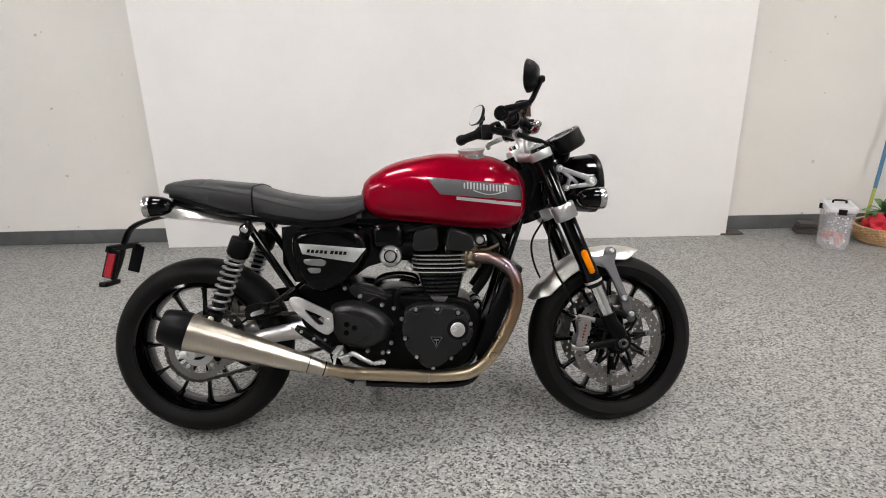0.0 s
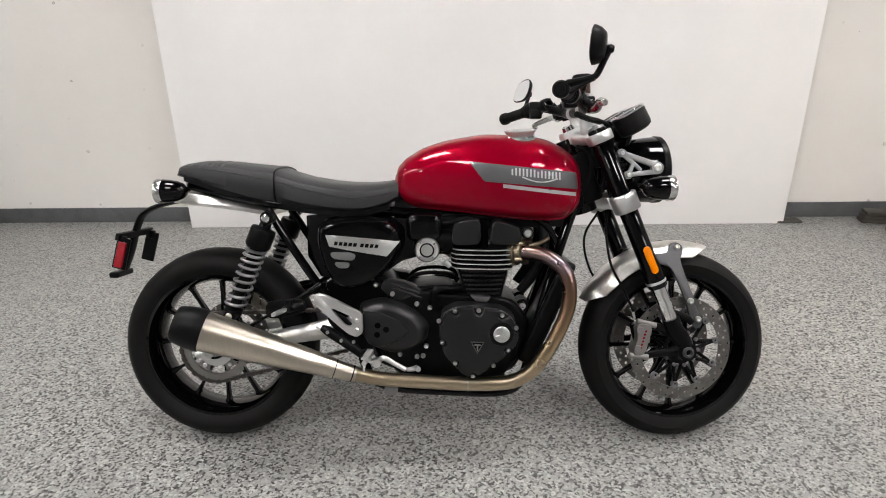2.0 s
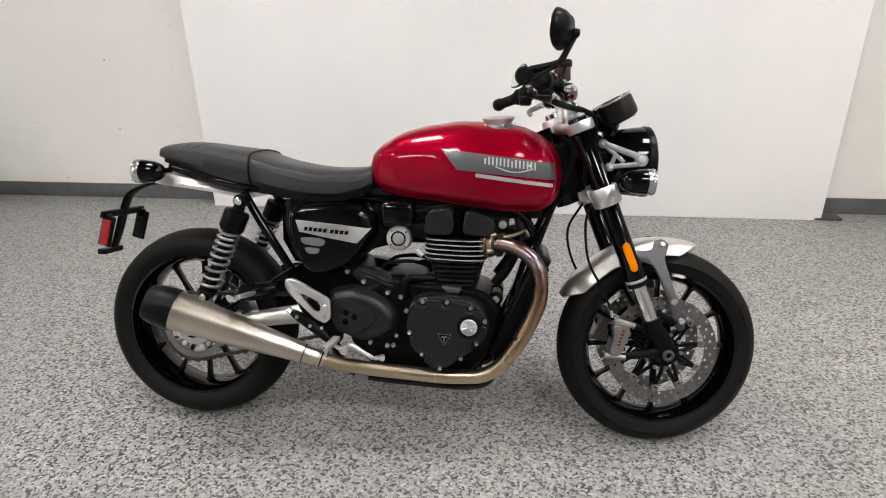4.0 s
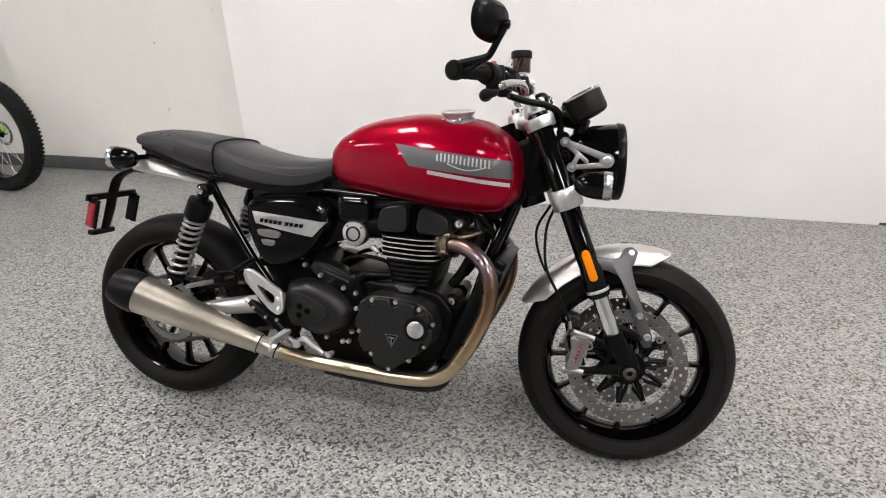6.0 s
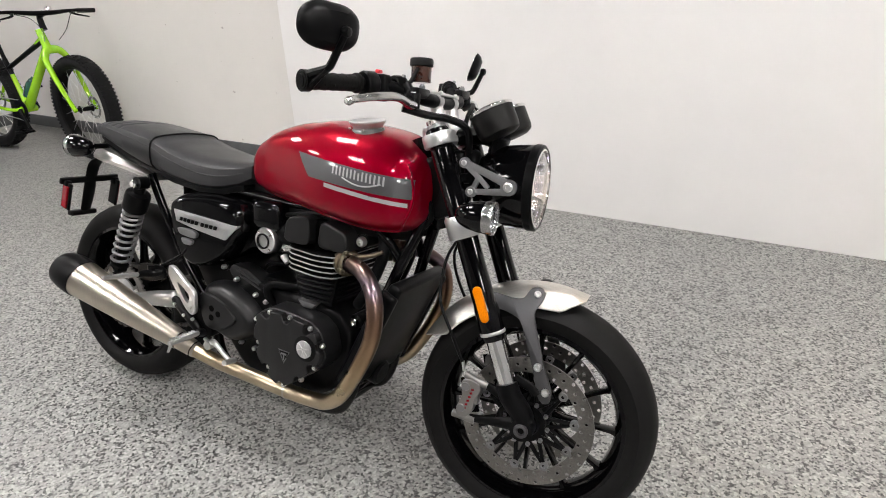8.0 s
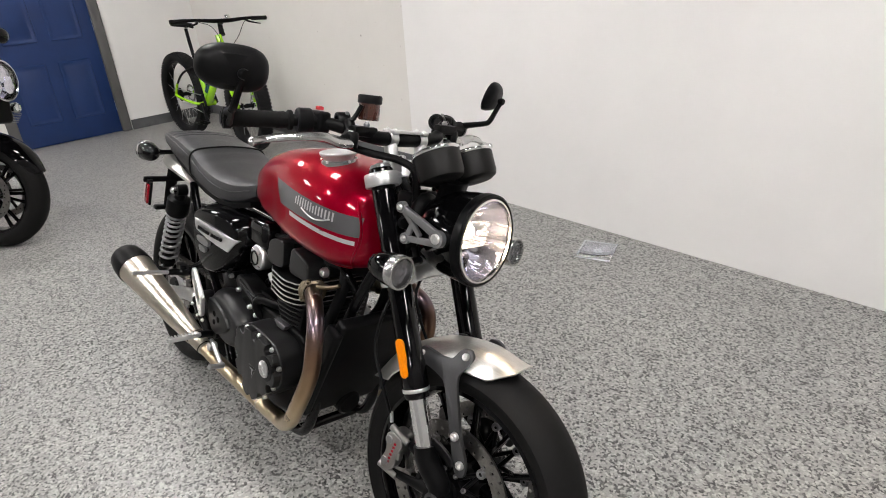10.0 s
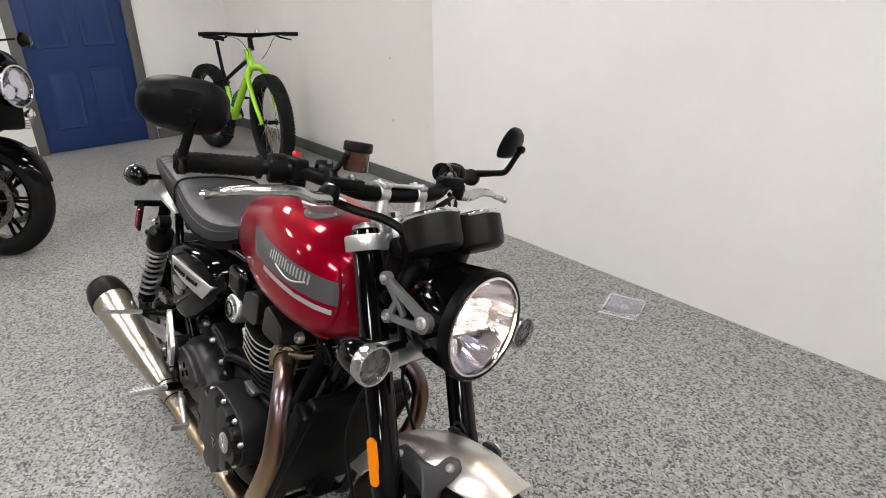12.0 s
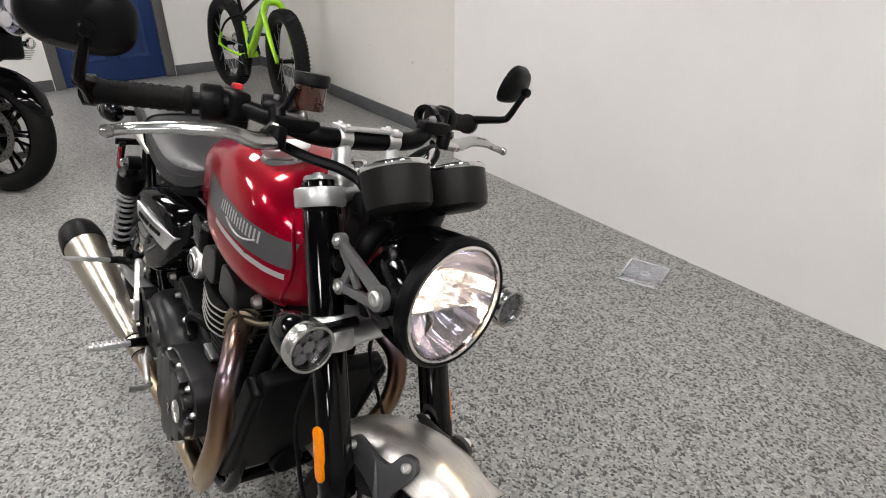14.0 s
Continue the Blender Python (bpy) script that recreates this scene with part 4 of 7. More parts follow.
for s in (-1, 1):
    fb = lambda b: b if s < 0 else flip(b)
    gc = part("engine_cover", fb(plate(rounded(GEAR, 4), -0.1, -0.181, 0.006, segments=3, shrink=0.985)), ENGINE, bike, "matt black rounded engine cover")
    part("cover_face", fb(plate(scooped(rounded(GEAR, 4), COVER_BOLTS, 0.0125, 0.965), -0.178, -0.1985, 0.0055, segments=3, shrink=0.985)), ENGINE, gc)
    for x, z in COVER_BOLTS:
        part("bolt", fb(bolt((x, -0.181, z), (0, -1, 0), 0.0066, 0.0075)), BOLT, gc)
    rc = lathe([(0, 0.01), (0.022, 0.01), (0.024, 0.008), (0.026, 0.008), (0.034, 0.006), (0.036, 0.0), (0, 0.0)], (0.866, -0.193, 0.373), (0, -1, 0), 36)
    part("inspection_ring", fb(rc), PLASTIC, gc, "black inspection cap")
    face = lathe([(0, 0.013), (0.021, 0.013), (0.023, 0.0115), (0.023, 0.006), (0, 0.006)], (0.866, -0.193, 0.373), (0, -1, 0), 36)
    for k in range(6):
        a = math.pi * k / 3 + 0.26
        tube([(0.866 + 0.003 * math.cos(a), -0.2062, 0.373 + 0.003 * math.sin(a)), (0.866 + 0.019 * math.cos(a), -0.2062, 0.373 + 0.019 * math.sin(a))], 0.0012, face, 6, 1)
    part("inspection_cap", fb(face), SPUN, gc, "bright machined cap with radial grooves")
    tri = plate([(0.777, 0.353), (0.82, 0.351), (0.798, 0.313)], -0.194, -0.1985, 0.001)
    part("emblem", fb(tri), ALU_PAINT, gc, "small silver triangle emblem")
    part("emblem_field", fb(plate([(0.783, 0.349), (0.814, 0.3478), (0.798, 0.321)], -0.196, -0.1992, 0.0005)), SATIN, gc)
    part("emblem_bar", fb(plate([(0.79, 0.3445), (0.807, 0.3438), (0.807, 0.339), (0.8005, 0.3393), (0.8, 0.325), (0.7965, 0.325), (0.7965, 0.3395), (0.79, 0.3397)], -0.198, -0.2, 0.0003)), ALU_PAINT, gc)
    sc = part("sprocket_cover", fb(dome(rounded(SPROCK, 4), -0.118, -0.167, 0.66, 10)), ENGINE, bike, "matt black sprocket cover with a raised teardrop")
    tear = rounded([(0.468, 0.436), (0.523, 0.43), (0.576, 0.408), (0.61, 0.374), (0.573, 0.345), (0.527, 0.325), (0.486, 0.332), (0.466, 0.377)], 2)
    part("raised_teardrop", fb(plate(tear, -0.15, -0.1745, 0.003, shrink=0.94)), ENGINE, sc)
    # flat dark discs on the teardrop paint the shade of three holes
    for x, z in ((0.515, 0.392), (0.539, 0.38), (0.513, 0.365)):
        part("recess", fb(lathe([(0, 0.0004), (0.0088, 0.0004), (0.0088, -0.002), (0, -0.002)], (x, -0.1748, z), (0, -1, 0), 16)), DARK, sc)
    for x, z in ((0.505, 0.499), (0.553, 0.472), (0.624, 0.442), (0.662, 0.43), (0.572, 0.29), (0.622, 0.283), (0.65, 0.315), (0.64, 0.285)):
        part("bolt", fb(bolt((x, -0.116, z), (0, -1, 0), 0.0072, 0.01)), BOLT, engine)
    part("boss", fb(tube([(0.505, -0.06, 0.499), (0.505, -0.114, 0.499)], 0.012, None, 12, 1)), SATIN, engine)
    part("side_cover", fb(plate(rounded([(0.515, 0.49), (0.529, 0.512), (0.59, 0.504), (0.65, 0.472), (0.655, 0.43), (0.62, 0.425), (0.54, 0.462)], 3), -0.06, -0.112, 0.008)), ENGINE, engine)
    for x0, z0, x1, z1 in ((0.55, 0.5, 0.632, 0.472), (0.556, 0.487, 0.638, 0.459)):
        part("rib", fb(tube([(x0, -0.112, z0), (x1, -0.112, z1)], 0.005, None, 8, 1)), ENGINE, engine)
    part("hoop", fb(tube([(0.59, -0.05, 0.495), (0.605, -0.05, 0.51), (0.631, -0.05, 0.52), (0.679, -0.05, 0.523), (0.727, -0.05, 0.514), (0.742, -0.05, 0.495)], 0.006, None, 8, 4)), SATIN, engine)
    part("bolt", fb(bolt((0.934, -0.083, 0.428), (0, -1, 0), 0.0135, 0.012)), CHROME, engine)
    part("engine_mount", fb(tube([(0.934, -0.02, 0.428), (0.934, -0.083, 0.428)], 0.02, None, 14, 1)), SATIN, engine)
    part("low_bracket", fb(plate(rounded([(0.522, 0.192), (0.565, 0.192), (0.561, 0.166), (0.526, 0.166)], 2), -0.108, -0.128, 0.004)), ALU_PAINT, engine, "grey lower engine bracket")
cyl = part("cylinder_block", plate([(0.768, 0.44), (0.868, 0.44), (0.89, 0.54), (0.895, 0.6), (0.735, 0.6), (0.745, 0.54)], -0.105, 0.105, 0.008), SATIN, bike, "black finned cylinder block")
for k in range(6):
    z = 0.468 + 0.0135 * k
    t = 0.018 * (1 - k / 5)
    f0 = part("fin", plate(rounded([(0.738 + t, -0.125 + t * 0.5), (0.899 - t, -0.125 + t * 0.5), (0.899 - t, 0.125 - t * 0.5), (0.738 + t, 0.125 - t * 0.5)], 3), 0, 0.004, 0.0012), ENGINE, cyl, at=Matrix.Translation((0, 0, z)) @ Matrix.Rotation(radians(90), 4, "X"))
for k in range(5):
    z = 0.5445 + 0.0135 * k
    ps = Matrix.Translation((0, 0, z)) @ Matrix.Rotation(radians(90), 4, "X")
    f1 = part("fin", plate(rounded([(0.723, -0.122), (0.85, -0.148), (0.907, -0.13), (0.907, 0.13), (0.85, 0.148), (0.723, 0.122)], 3), 0, 0.0055, 0.0015), SATIN, cyl, at=ps)
    part("fin_edge", plate(rounded([(0.722, -0.1232), (0.85, -0.1495), (0.908, -0.1312), (0.908, 0.1312), (0.85, 0.1495), (0.722, 0.1232)], 3), 0.0012, 0.0043, 0.0), ALU, cyl, "bright machined fin edge", ps)
part("name_plate", plate([(0.78, 0.468), (0.839, 0.464), (0.828, 0.449), (0.797, 0.451)], -0.1, -0.13, 0.002), ALU_PAINT, engine, "small silver plate on the barrel")
for s in (-1, 1):
    fb = lambda b: b if s < 0 else flip(b)
    for x0, x1, t0, t1 in ((0.72, 0.818, 0.684, 0.698), (0.828, 0.934, 0.696, 0.668)):
        part("cam_cover", fb(plate(rounded([(x0, 0.61), (x1, 0.61), (x1 - 0.004, t1), (x0 + 0.012, t0)], 4), -0.02, -0.128, 0.022, segments=4, shrink=0.88)), ENGINE, engine, "matt black cam cover dome")
    part("plug_cap", fb(tube([(0.819, -0.09, 0.6), (0.819, -0.088, 0.68)], 0.014, None, 12, 1)), DARK, engine)
    part("bolt", fb(bolt((0.948, -0.088, 0.645), (0, -1, 0), 0.0135, 0.014)), BOLT, engine)
    part("boss", fb(tube([(0.948, -0.03, 0.645), (0.948, -0.088, 0.645)], 0.018, None, 14, 1)), SATIN, engine)
    part("hose", fb(tube([(0.685, -0.11, 0.43), (0.675, -0.122, 0.452), (0.674, -0.125, 0.474), (0.69, -0.12, 0.487), (0.725, -0.105, 0.485), (0.76, -0.09, 0.485)], 0.012, None, 12, 5)), SATIN, engine, "short black coolant hose")
part("crank_top", plate(rounded([(0.58, 0.45), (0.6, 0.485), (0.66, 0.49), (0.72, 0.485), (0.74, 0.44)], 3), -0.085, 0.085, 0.01), SATIN, engine)
part("sump", plate(rounded([(0.62, 0.2), (0.86, 0.2), (0.9, 0.26), (0.6, 0.26)], 2), -0.07, 0.07, 0.01), SATIN, engine)
part("oil_filter", lathe([(0, 0.0), (0.036, 0.0), (0.036, 0.03), (0.03, 0.036), (0, 0.036)], (0.94, 0.0, 0.27), (1, 0, -0.2), 24), SATIN, engine)

# exhaust system on both sides
PIPE = [(0.905, -0.1, 0.585), (0.94, -0.118, 0.592), (0.985, -0.142, 0.588), (1.02, -0.16, 0.57), (1.045, -0.175, 0.543), (1.056, -0.183, 0.5), (1.052, -0.184, 0.445), (1.032, -0.184, 0.388), (1.0, -0.182, 0.325), (0.958, -0.173, 0.262), (0.91, -0.162, 0.226), (0.86, -0.154, 0.214), (0.76, -0.151, 0.211), (0.6, -0.155, 0.222), (0.52, -0.16, 0.23), (0.43, -0.17, 0.25)]
for s in (-1, 1):
    fb = lambda b: b if s < 0 else flip(b)
    ex = part("exhaust", fb(tube(PIPE, 0.0205, None, 20, 6)), HEAT, bike, "heat-tinted stainless header pipe and silencer")
    part("pipe_joint", fb(tube([(0.775, -0.1512, 0.2111), (0.768, -0.1511, 0.2111)], 0.0215, None, 20, 1)), STEEL, ex)
    a, b = Vector((0.44, -0.169, 0.248)), Vector((0.03, -0.238, 0.398))
    d = (b - a).normalized()
    L = (b - a).length
    can = lathe([(0.02, -0.01), (0.0235, 0.0), (0.0265, 0.05), (0.0265, 0.058), (0.029, 0.06), (0.033, 0.11), (0.044, 0.24), (0.056, L - 0.015), (0.058, L), (0.05, L), (0.03, L - 0.02)], a, d, 40)
    part("silencer", fb(can), STEEL, ex, "brushed stainless tapered silencer")
    # near-black rings round the pipe, coloured as the shade inside its joint gaps
    for h, r in ((0.0005, 0.0242), (0.0535, 0.0272)):
        part("joint_gap_shade", fb(lathe([(r - 0.003, 0.0), (r, 0.0), (r, 0.0035), (r - 0.003, 0.0035)], a + d * h, d, 32, closed=True)), DARK, ex)
    part("clamp_band", fb(lathe([(0.028, 0.0), (0.0295, 0.001), (0.0305, 0.008), (0.028, 0.009)], a + d * 0.056, d, 40, closed=True)), STEEL, ex)
    cb = lathe([(0.0592, -0.012), (0.06, 0.0), (0.058, 0.03), (0.052, 0.06), (0.047, 0.068), (0.036, 0.068), (0.034, 0.055), (0.03, 0.01), (0, 0.01)], b, d, 40)
    part("end_cap", fb(cb), PLASTIC, ex, "matt black silencer end cap")
    fl = lathe([(0.02, -0.022), (0.034, -0.022), (0.0355, -0.012), (0.0355, -0.004), (0.028, -0.002), (0.028, 0.008), (0.031, 0.01), (0.031, 0.016), (0.024, 0.018)], (0.92, -0.106, 0.588), (0.85, -0.5, 0.1), 18, closed=True)
    for k in range(4):
        an = math.pi * k / 2 + 0.5
        join(fl, bolt((0.926 + 0.016 * math.cos(an), -0.106 + 0.028 * math.cos(an), 0.588 + 0.032 * math.sin(an)), (0.85, -0.5, 0.1), 0.0075, 0.018))
    part("flange", fb(fl), BRASS, ex, "bronze-coloured header flange")
    part("sensor", fb(tube([(0.95, -0.11, 0.61), (0.985, -0.1, 0.618), (1.01, -0.09, 0.63)], [0.008, 0.006, 0.005], None, 10, 3)), BRASS, ex)
    part("hanger", fb(plate(rounded([(0.19, 0.46), (0.3, 0.47), (0.31, 0.43), (0.24, 0.41), (0.19, 0.41)], 2), -0.15, -0.16, 0.003)), SATIN, ex, "black silencer hanger")

# foot controls
for s in (-1, 1):
    fb = lambda b: b if s < 0 else flip(b)
    hg = bmesh.new()
    out = rounded([(0.333, 0.46), (0.336, 0.481), (0.362, 0.485), (0.439, 0.45), (0.475, 0.434), (0.477, 0.378), (0.457, 0.362), (0.427, 0.374), (0.345, 0.442)], 4)
    hole = rounded([(0.378, 0.447), (0.41, 0.436), (0.449, 0.42), (0.444, 0.394), (0.424, 0.396)], 4)
    def at_angle(pts, a):
        best = None
        for i in range(len(pts)):
            p, q = Vector((*pts[i], 0)), Vector((*pts[(i + 1) % len(pts)], 0))
            o, dr = Vector((0.42, 0.42, 0)), Vector((math.cos(a), math.sin(a), 0))
            e = q - p
            den = dr.x * e.y - dr.y * e.x
            if abs(den) > 1e-9:
                t = ((p.x - o.x) * e.y - (p.y - o.y) * e.x) / den
                u = ((p.x - o.x) * dr.y - (p.y - o.y) * dr.x) / den
                if t > 0 and -1e-6 <= u <= 1.000001 and (best is None or t > best):
                    best = t
        return (0.42 + math.cos(a) * (best or 0.01), 0.42 + math.sin(a) * (best or 0.01))
    angs = [2 * math.pi * k / 60 for k in range(60)]
    o2 = [at_angle(out, a) for a in angs]
    h2 = [at_angle(hole, a) for a in angs]
    loft([[(x, -0.172, z) for x, z in o2], [(x, -0.181, z) for x, z in o2], [(0.42 + (x - 0.42) * 0.96, -0.184, 0.42 + (z - 0.42) * 0.95) for x, z in o2], [(x, -0.183, z) for x, z in h2], [(x, -0.172, z) for x, z in h2]], hg, closed=True)
    for v in hg.verts:
        v.co.y -= (v.co.x - 0.405) * 0.21
    guard = part("heel_guard", fb(hg), ALU, bike, "silver cast heel guard with a slot")
    for x, z in ((0.459, 0.412), (0.459, 0.385)):
        part("bolt", fb(bolt((x, -0.194, z), (0, -1, 0), 0.006, 0.004)), BOLT, guard)
    pb = plate(rounded([(0.36, 0.41), (0.4, 0.42), (0.5, 0.33), (0.49, 0.29), (0.45, 0.3)], 3), -0.125, -0.16, 0.006)
    tube([(0.352, -0.163, 0.384), (0.375, -0.165, 0.371), (0.44, -0.167, 0.327), (0.466, -0.167, 0.303)], [0.009, 0.0145, 0.0145, 0.011], pb, 12, 2)
    brk = part("footrest_bracket", fb(pb), SATIN, bike, "black footrest bracket")
    for x, z in ((0.372, 0.374), (0.411, 0.35), (0.446, 0.346)):
        part("bolt", fb(bolt((x, -0.18, z), (0, -1, 0), 0.005, 0.005)), BOLT, brk)
    part("hose_union", fb(tube([(0.34, -0.158, 0.39), (0.356, -0.163, 0.381)], [0.0105, 0.009], None, 8, 1)), ALU, brk, "silver hose union")
    pg = tube([(0.5, -0.21, 0.326), (0.499, -0.25, 0.325), (0.494, -0.298, 0.322)], [0.0095, 0.0105, 0.0085], None, 10, 3, flat=0.75)
    part("knuckle", fb(tube([(0.466, -0.163, 0.305), (0.485, -0.19, 0.317), (0.5, -0.213, 0.326)], [0.012, 0.012, 0.0105], None, 10, 2)), SATIN, brk)
    for k in range(8):
        part("rib", fb(box((0.4995 - 0.0009 * k, -0.222 - 0.0095 * k, 0.3345 - 0.0006 * k), (0.018, 0.004, 0.004), 0.0005)), ALU, brk)
    tube([(0.494, -0.292, 0.318), (0.492, -0.3, 0.298)], [0.0045, 0.003], pg, 8, 1)
    part("footrest", fb(pg), ALU, brk, "ribbed silver footrest")
    pd = tube([(0.478, -0.165, 0.29), (0.505, -0.172, 0.282), (0.53, -0.182, 0.299), (0.56, -0.186, 0.285), (0.595, -0.19, 0.267)], [0.006, 0.0075, 0.0078, 0.007, 0.0065], None, 10, 4)
    tube([(0.6, -0.186, 0.266), (0.612, -0.194, 0.27), (0.624, -0.2, 0.275)], [0.0065, 0.007, 0.0075], pd, 8, 1)
    tube([(0.624, -0.196, 0.275), (0.634, -0.242, 0.286)], 0.0075, pd, 10, 1)
    lathe([(0, 0), (0.0125, 0), (0.0125, -0.024), (0.007, -0.026), (0, -0.026)], (0.51, -0.165, 0.284), (0, 1, 0), 16, pd)
    part("pedal", fb(pd), ALU, brk, "silver foot pedal")
    part("passenger_footrest", fb(tube([(0.262, -0.212, 0.447), (0.264, -0.26, 0.454), (0.264, -0.32, 0.461)], [0.008, 0.009, 0.0075], None, 10, 3, flat=0.75)), ALU, bike, "silver passenger footrest")
    pp = tube([(0.3, -0.155, 0.45), (0.27, -0.165, 0.442), (0.26, -0.19, 0.445), (0.262, -0.214, 0.447)], [0.009, 0.011, 0.011, 0.009], None, 10, 3)
    lathe([(0, -0.014), (0.012, -0.014), (0.012, 0.014), (0, 0.014)], (0.26, -0.165, 0.452), (0, 0, 1), 14, pp)
    part("footrest_mount", fb(pp), SATIN, bike, "black passenger footrest mount")
    part("rod", fb(tube([(0.34, -0.122, 0.505), (0.25, -0.155, 0.445)], 0.004, None, 8, 1)), SATIN, bike)
st = tube([(0.52, 0.12, 0.24), (0.55, 0.18, 0.16), (0.57, 0.262, 0.07)], [0.013, 0.012, 0.011], None, 10, 3)
box((0.575, 0.272, 0.0675), (0.05, 0.04, 0.008), 0.003, Matrix.Rotation(radians(14), 4, "X"), st)
part("side_stand", st, SATIN, bike, "black side stand propping the motorcycle")

# radiator
ra = box((1.006, 0, 0.412), (0.035, 0.25, 0.325), 0.012, Matrix.Rotation(radians(24), 4, "Y"), segments=3)
rad = part("radiator", ra, SATIN, bike, "black radiator before the engine")
for s in (-1, 1):
    part("side_cover", box((0.999, s * 0.127, 0.405), (0.05, 0.026, 0.3), 0.0125, Matrix.Rotation(radians(24), 4, "Y"), segments=3), SATIN, rad)

# front fork, clamps and mudguard
fork_dir = Vector((0.418, 0, -1)).normalized()
FORK_TOP = Vector((1.118, 0, 0.955))


def stadium(c, d, half, r):
    """A long outline with round ends, in x and z, along d."""
    n = Vector((-d.z, 0, d.x))
    out = []
    for k in range(18):
        a = math.pi * (k % 9) / 8
        e = 1 if k < 9 else -1
        p = c + d * (half * e) + (n * math.cos(a) + d * math.sin(a)) * (r * e)
        out.append((p.x, p.z))
    return out


for s in (-1, 1):
    y = s * 0.1
    top = FORK_TOP + Vector((0, s * 0.106, 0))
    leg = lathe([(0, 0.018), (0.02, 0.018), (0.022, 0.02), (0.0265, 0.026), (0.0265, 0.43), (0.0285, 0.44), (0.0285, 0.508), (0.026, 0.514), (0, 0.514)], top, fork_dir, 32)
    fk = part("fork_leg", leg, GLOSS, bike, "gloss black upside-down fork leg", STEER)
    part("seal_ring", lathe([(0.0288, 0.492), (0.0296, 0.4935), (0.0296, 0.4985), (0.0288, 0.5)], top, fork_dir, 32, closed=True), ALU, fk, "bright ring")
    part("fork_cap", lathe([(0, 0.01), (0.008, 0.01), (0.009, 0.014), (0.02, 0.014), (0.023, 0.018), (0.023, 0.024), (0, 0.024)], top, fork_dir, 24), ALU_PAINT, fk)
    part("slider", lathe([(0.0, 0.5), (0.0205, 0.5), (0.0205, 0.64), (0, 0.64)], top, fork_dir, 28), CHROME, fk, "polished inner fork tube")
    foot = bmesh.new()
    p0 = top + fork_dir * 0.616
    tube([p0, top + fork_dir * 0.65, (FRONT[0] - 0.004, y, FRONT[2] + 0.025), (FRONT[0], y, FRONT[2] - 0.012)], [0.0255, 0.026, 0.025, 0.021], foot, 16, 4)
    lathe([(0.016, -0.02), (0.027, -0.02), (0.027, 0.02), (0.016, 0.02)], FRONT[:1] + (y,) + FRONT[2:], (0, 1, 0), 24, foot, closed=True)
    tube([(1.39, y, 0.335), (1.345, y * 1.0, 0.352), (1.305, y * 1.02, 0.368)], [0.023, 0.014, 0.01], foot, 10, 3, flat=0.7)
    tube([(1.4, y, 0.292), (1.34, y * 1.02, 0.283), (1.275, y * 1.02, 0.276)], [0.02, 0.012, 0.0095], foot, 10, 3, flat=0.7)
    tube([(1.375, y, 0.35), (1.35, y * 0.98, 0.315), (1.345, y * 0.98, 0.288)], [0.012, 0.007, 0.009], foot, 8, 3, flat=0.6)
    tube([(1.37, y, 0.4), (1.41, y, 0.385), (1.425, y, 0.37)], [0.012, 0.011, 0.01], foot, 10, 3, flat=0.6)
    part("fork_foot", foot, SATIN, fk, "matt black cast fork foot")
    part("reflector", plate(stadium(top + fork_dir * 0.425, fork_dir, 0.0315, 0.0105), s * 0.124, s * 0.137, 0.003), AMBER, fk, "amber side reflector")
    cl = plate(rounded([(1.25, 0.366), (1.266, 0.376), (1.294, 0.37), (1.3, 0.352), (1.288, 0.328), (1.284, 0.296), (1.27, 0.28), (1.247, 0.28), (1.243, 0.297), (1.256, 0.33)], 3), s * 0.07, s * 0.114, 0.01, segments=4)
    tube([(1.256, s * 0.103, 0.381), (1.312, s * 0.106, 0.366)], 0.0085, cl, 12, 1)
    tube([(1.234, s * 0.103, 0.279), (1.29, s * 0.106, 0.274)], 0.0085, cl, 12, 1)
    box((1.285, s * 0.104, 0.326), (0.02, 0.016, 0.024), 0.006, bm=cl)
    cal = part("brake_caliper", cl, ALU_LIGHT, bike, "silver radial brake caliper with red bars", STEER)
    for k in range(6):
        m = Matrix.Translation((1.28 - 0.0027 * k * 1.1, s * 0.1145, 0.352 - 0.0098 * k)) @ Matrix.Rotation(radians(-105), 4, "Y")
        part("caliper_bar", box((0, 0, 0), (0.0052, 0.0012, 0.0065), 0.0003, m), TAIL_RED, cal, "red bar")
    # solid dark block whose colour stands for shade between the pads
    part("pad_gap_shade", box((1.268, s * 0.088, 0.327), (0.034, 0.006, 0.086), 0.002, Matrix.Rotation(radians(-15), 4, "Y")), DARK, cal)
    for z in (0.356, 0.301):
        part("piston_cap", lathe([(0, 0.002), (0.0095, 0.002), (0.0105, 0.0), (0.0105, -0.006), (0, -0.006)], (1.262 if z > 0.33 else 1.256, s * 0.1145, z), (0, s, 0), 16), ALU_PAINT, cal)
    part("bleed_screw", tube([(1.25, s * 0.1, 0.388), (1.245, s * 0.1, 0.41)], 0.004, None, 8, 1), BOLT, cal)

tc = bmesh.new()
for s in (-1, 1):
    tp = FORK_TOP + Vector((0, s * 0.106, 0))
    lathe([(0.0268, 0.033), (0.0365, 0.033), (0.038, 0.036), (0.038, 0.058), (0.0365, 0.061), (0.0268, 0.061)], tp, fork_dir, 28, tc, closed=True)
    tube([(1.13, s * 0.09, 0.912), (1.108, s * 0.05, 0.912), (1.082, 0, 0.918)], [0.017, 0.019, 0.022], tc, 12, 4, flat=1.0)
    lathe([(0, 0), (0.0085, 0), (0.0085, -0.01), (0, -0.01)], (1.172, s * 0.092, 0.918), (1, 0, 0.3), 12, tc)
lathe([(0, -0.018), (0.03, -0.018), (0.034, -0.01), (0.034, 0.02), (0, 0.02)], (1.085, 0, 0.924), fork_dir, 28, tc)
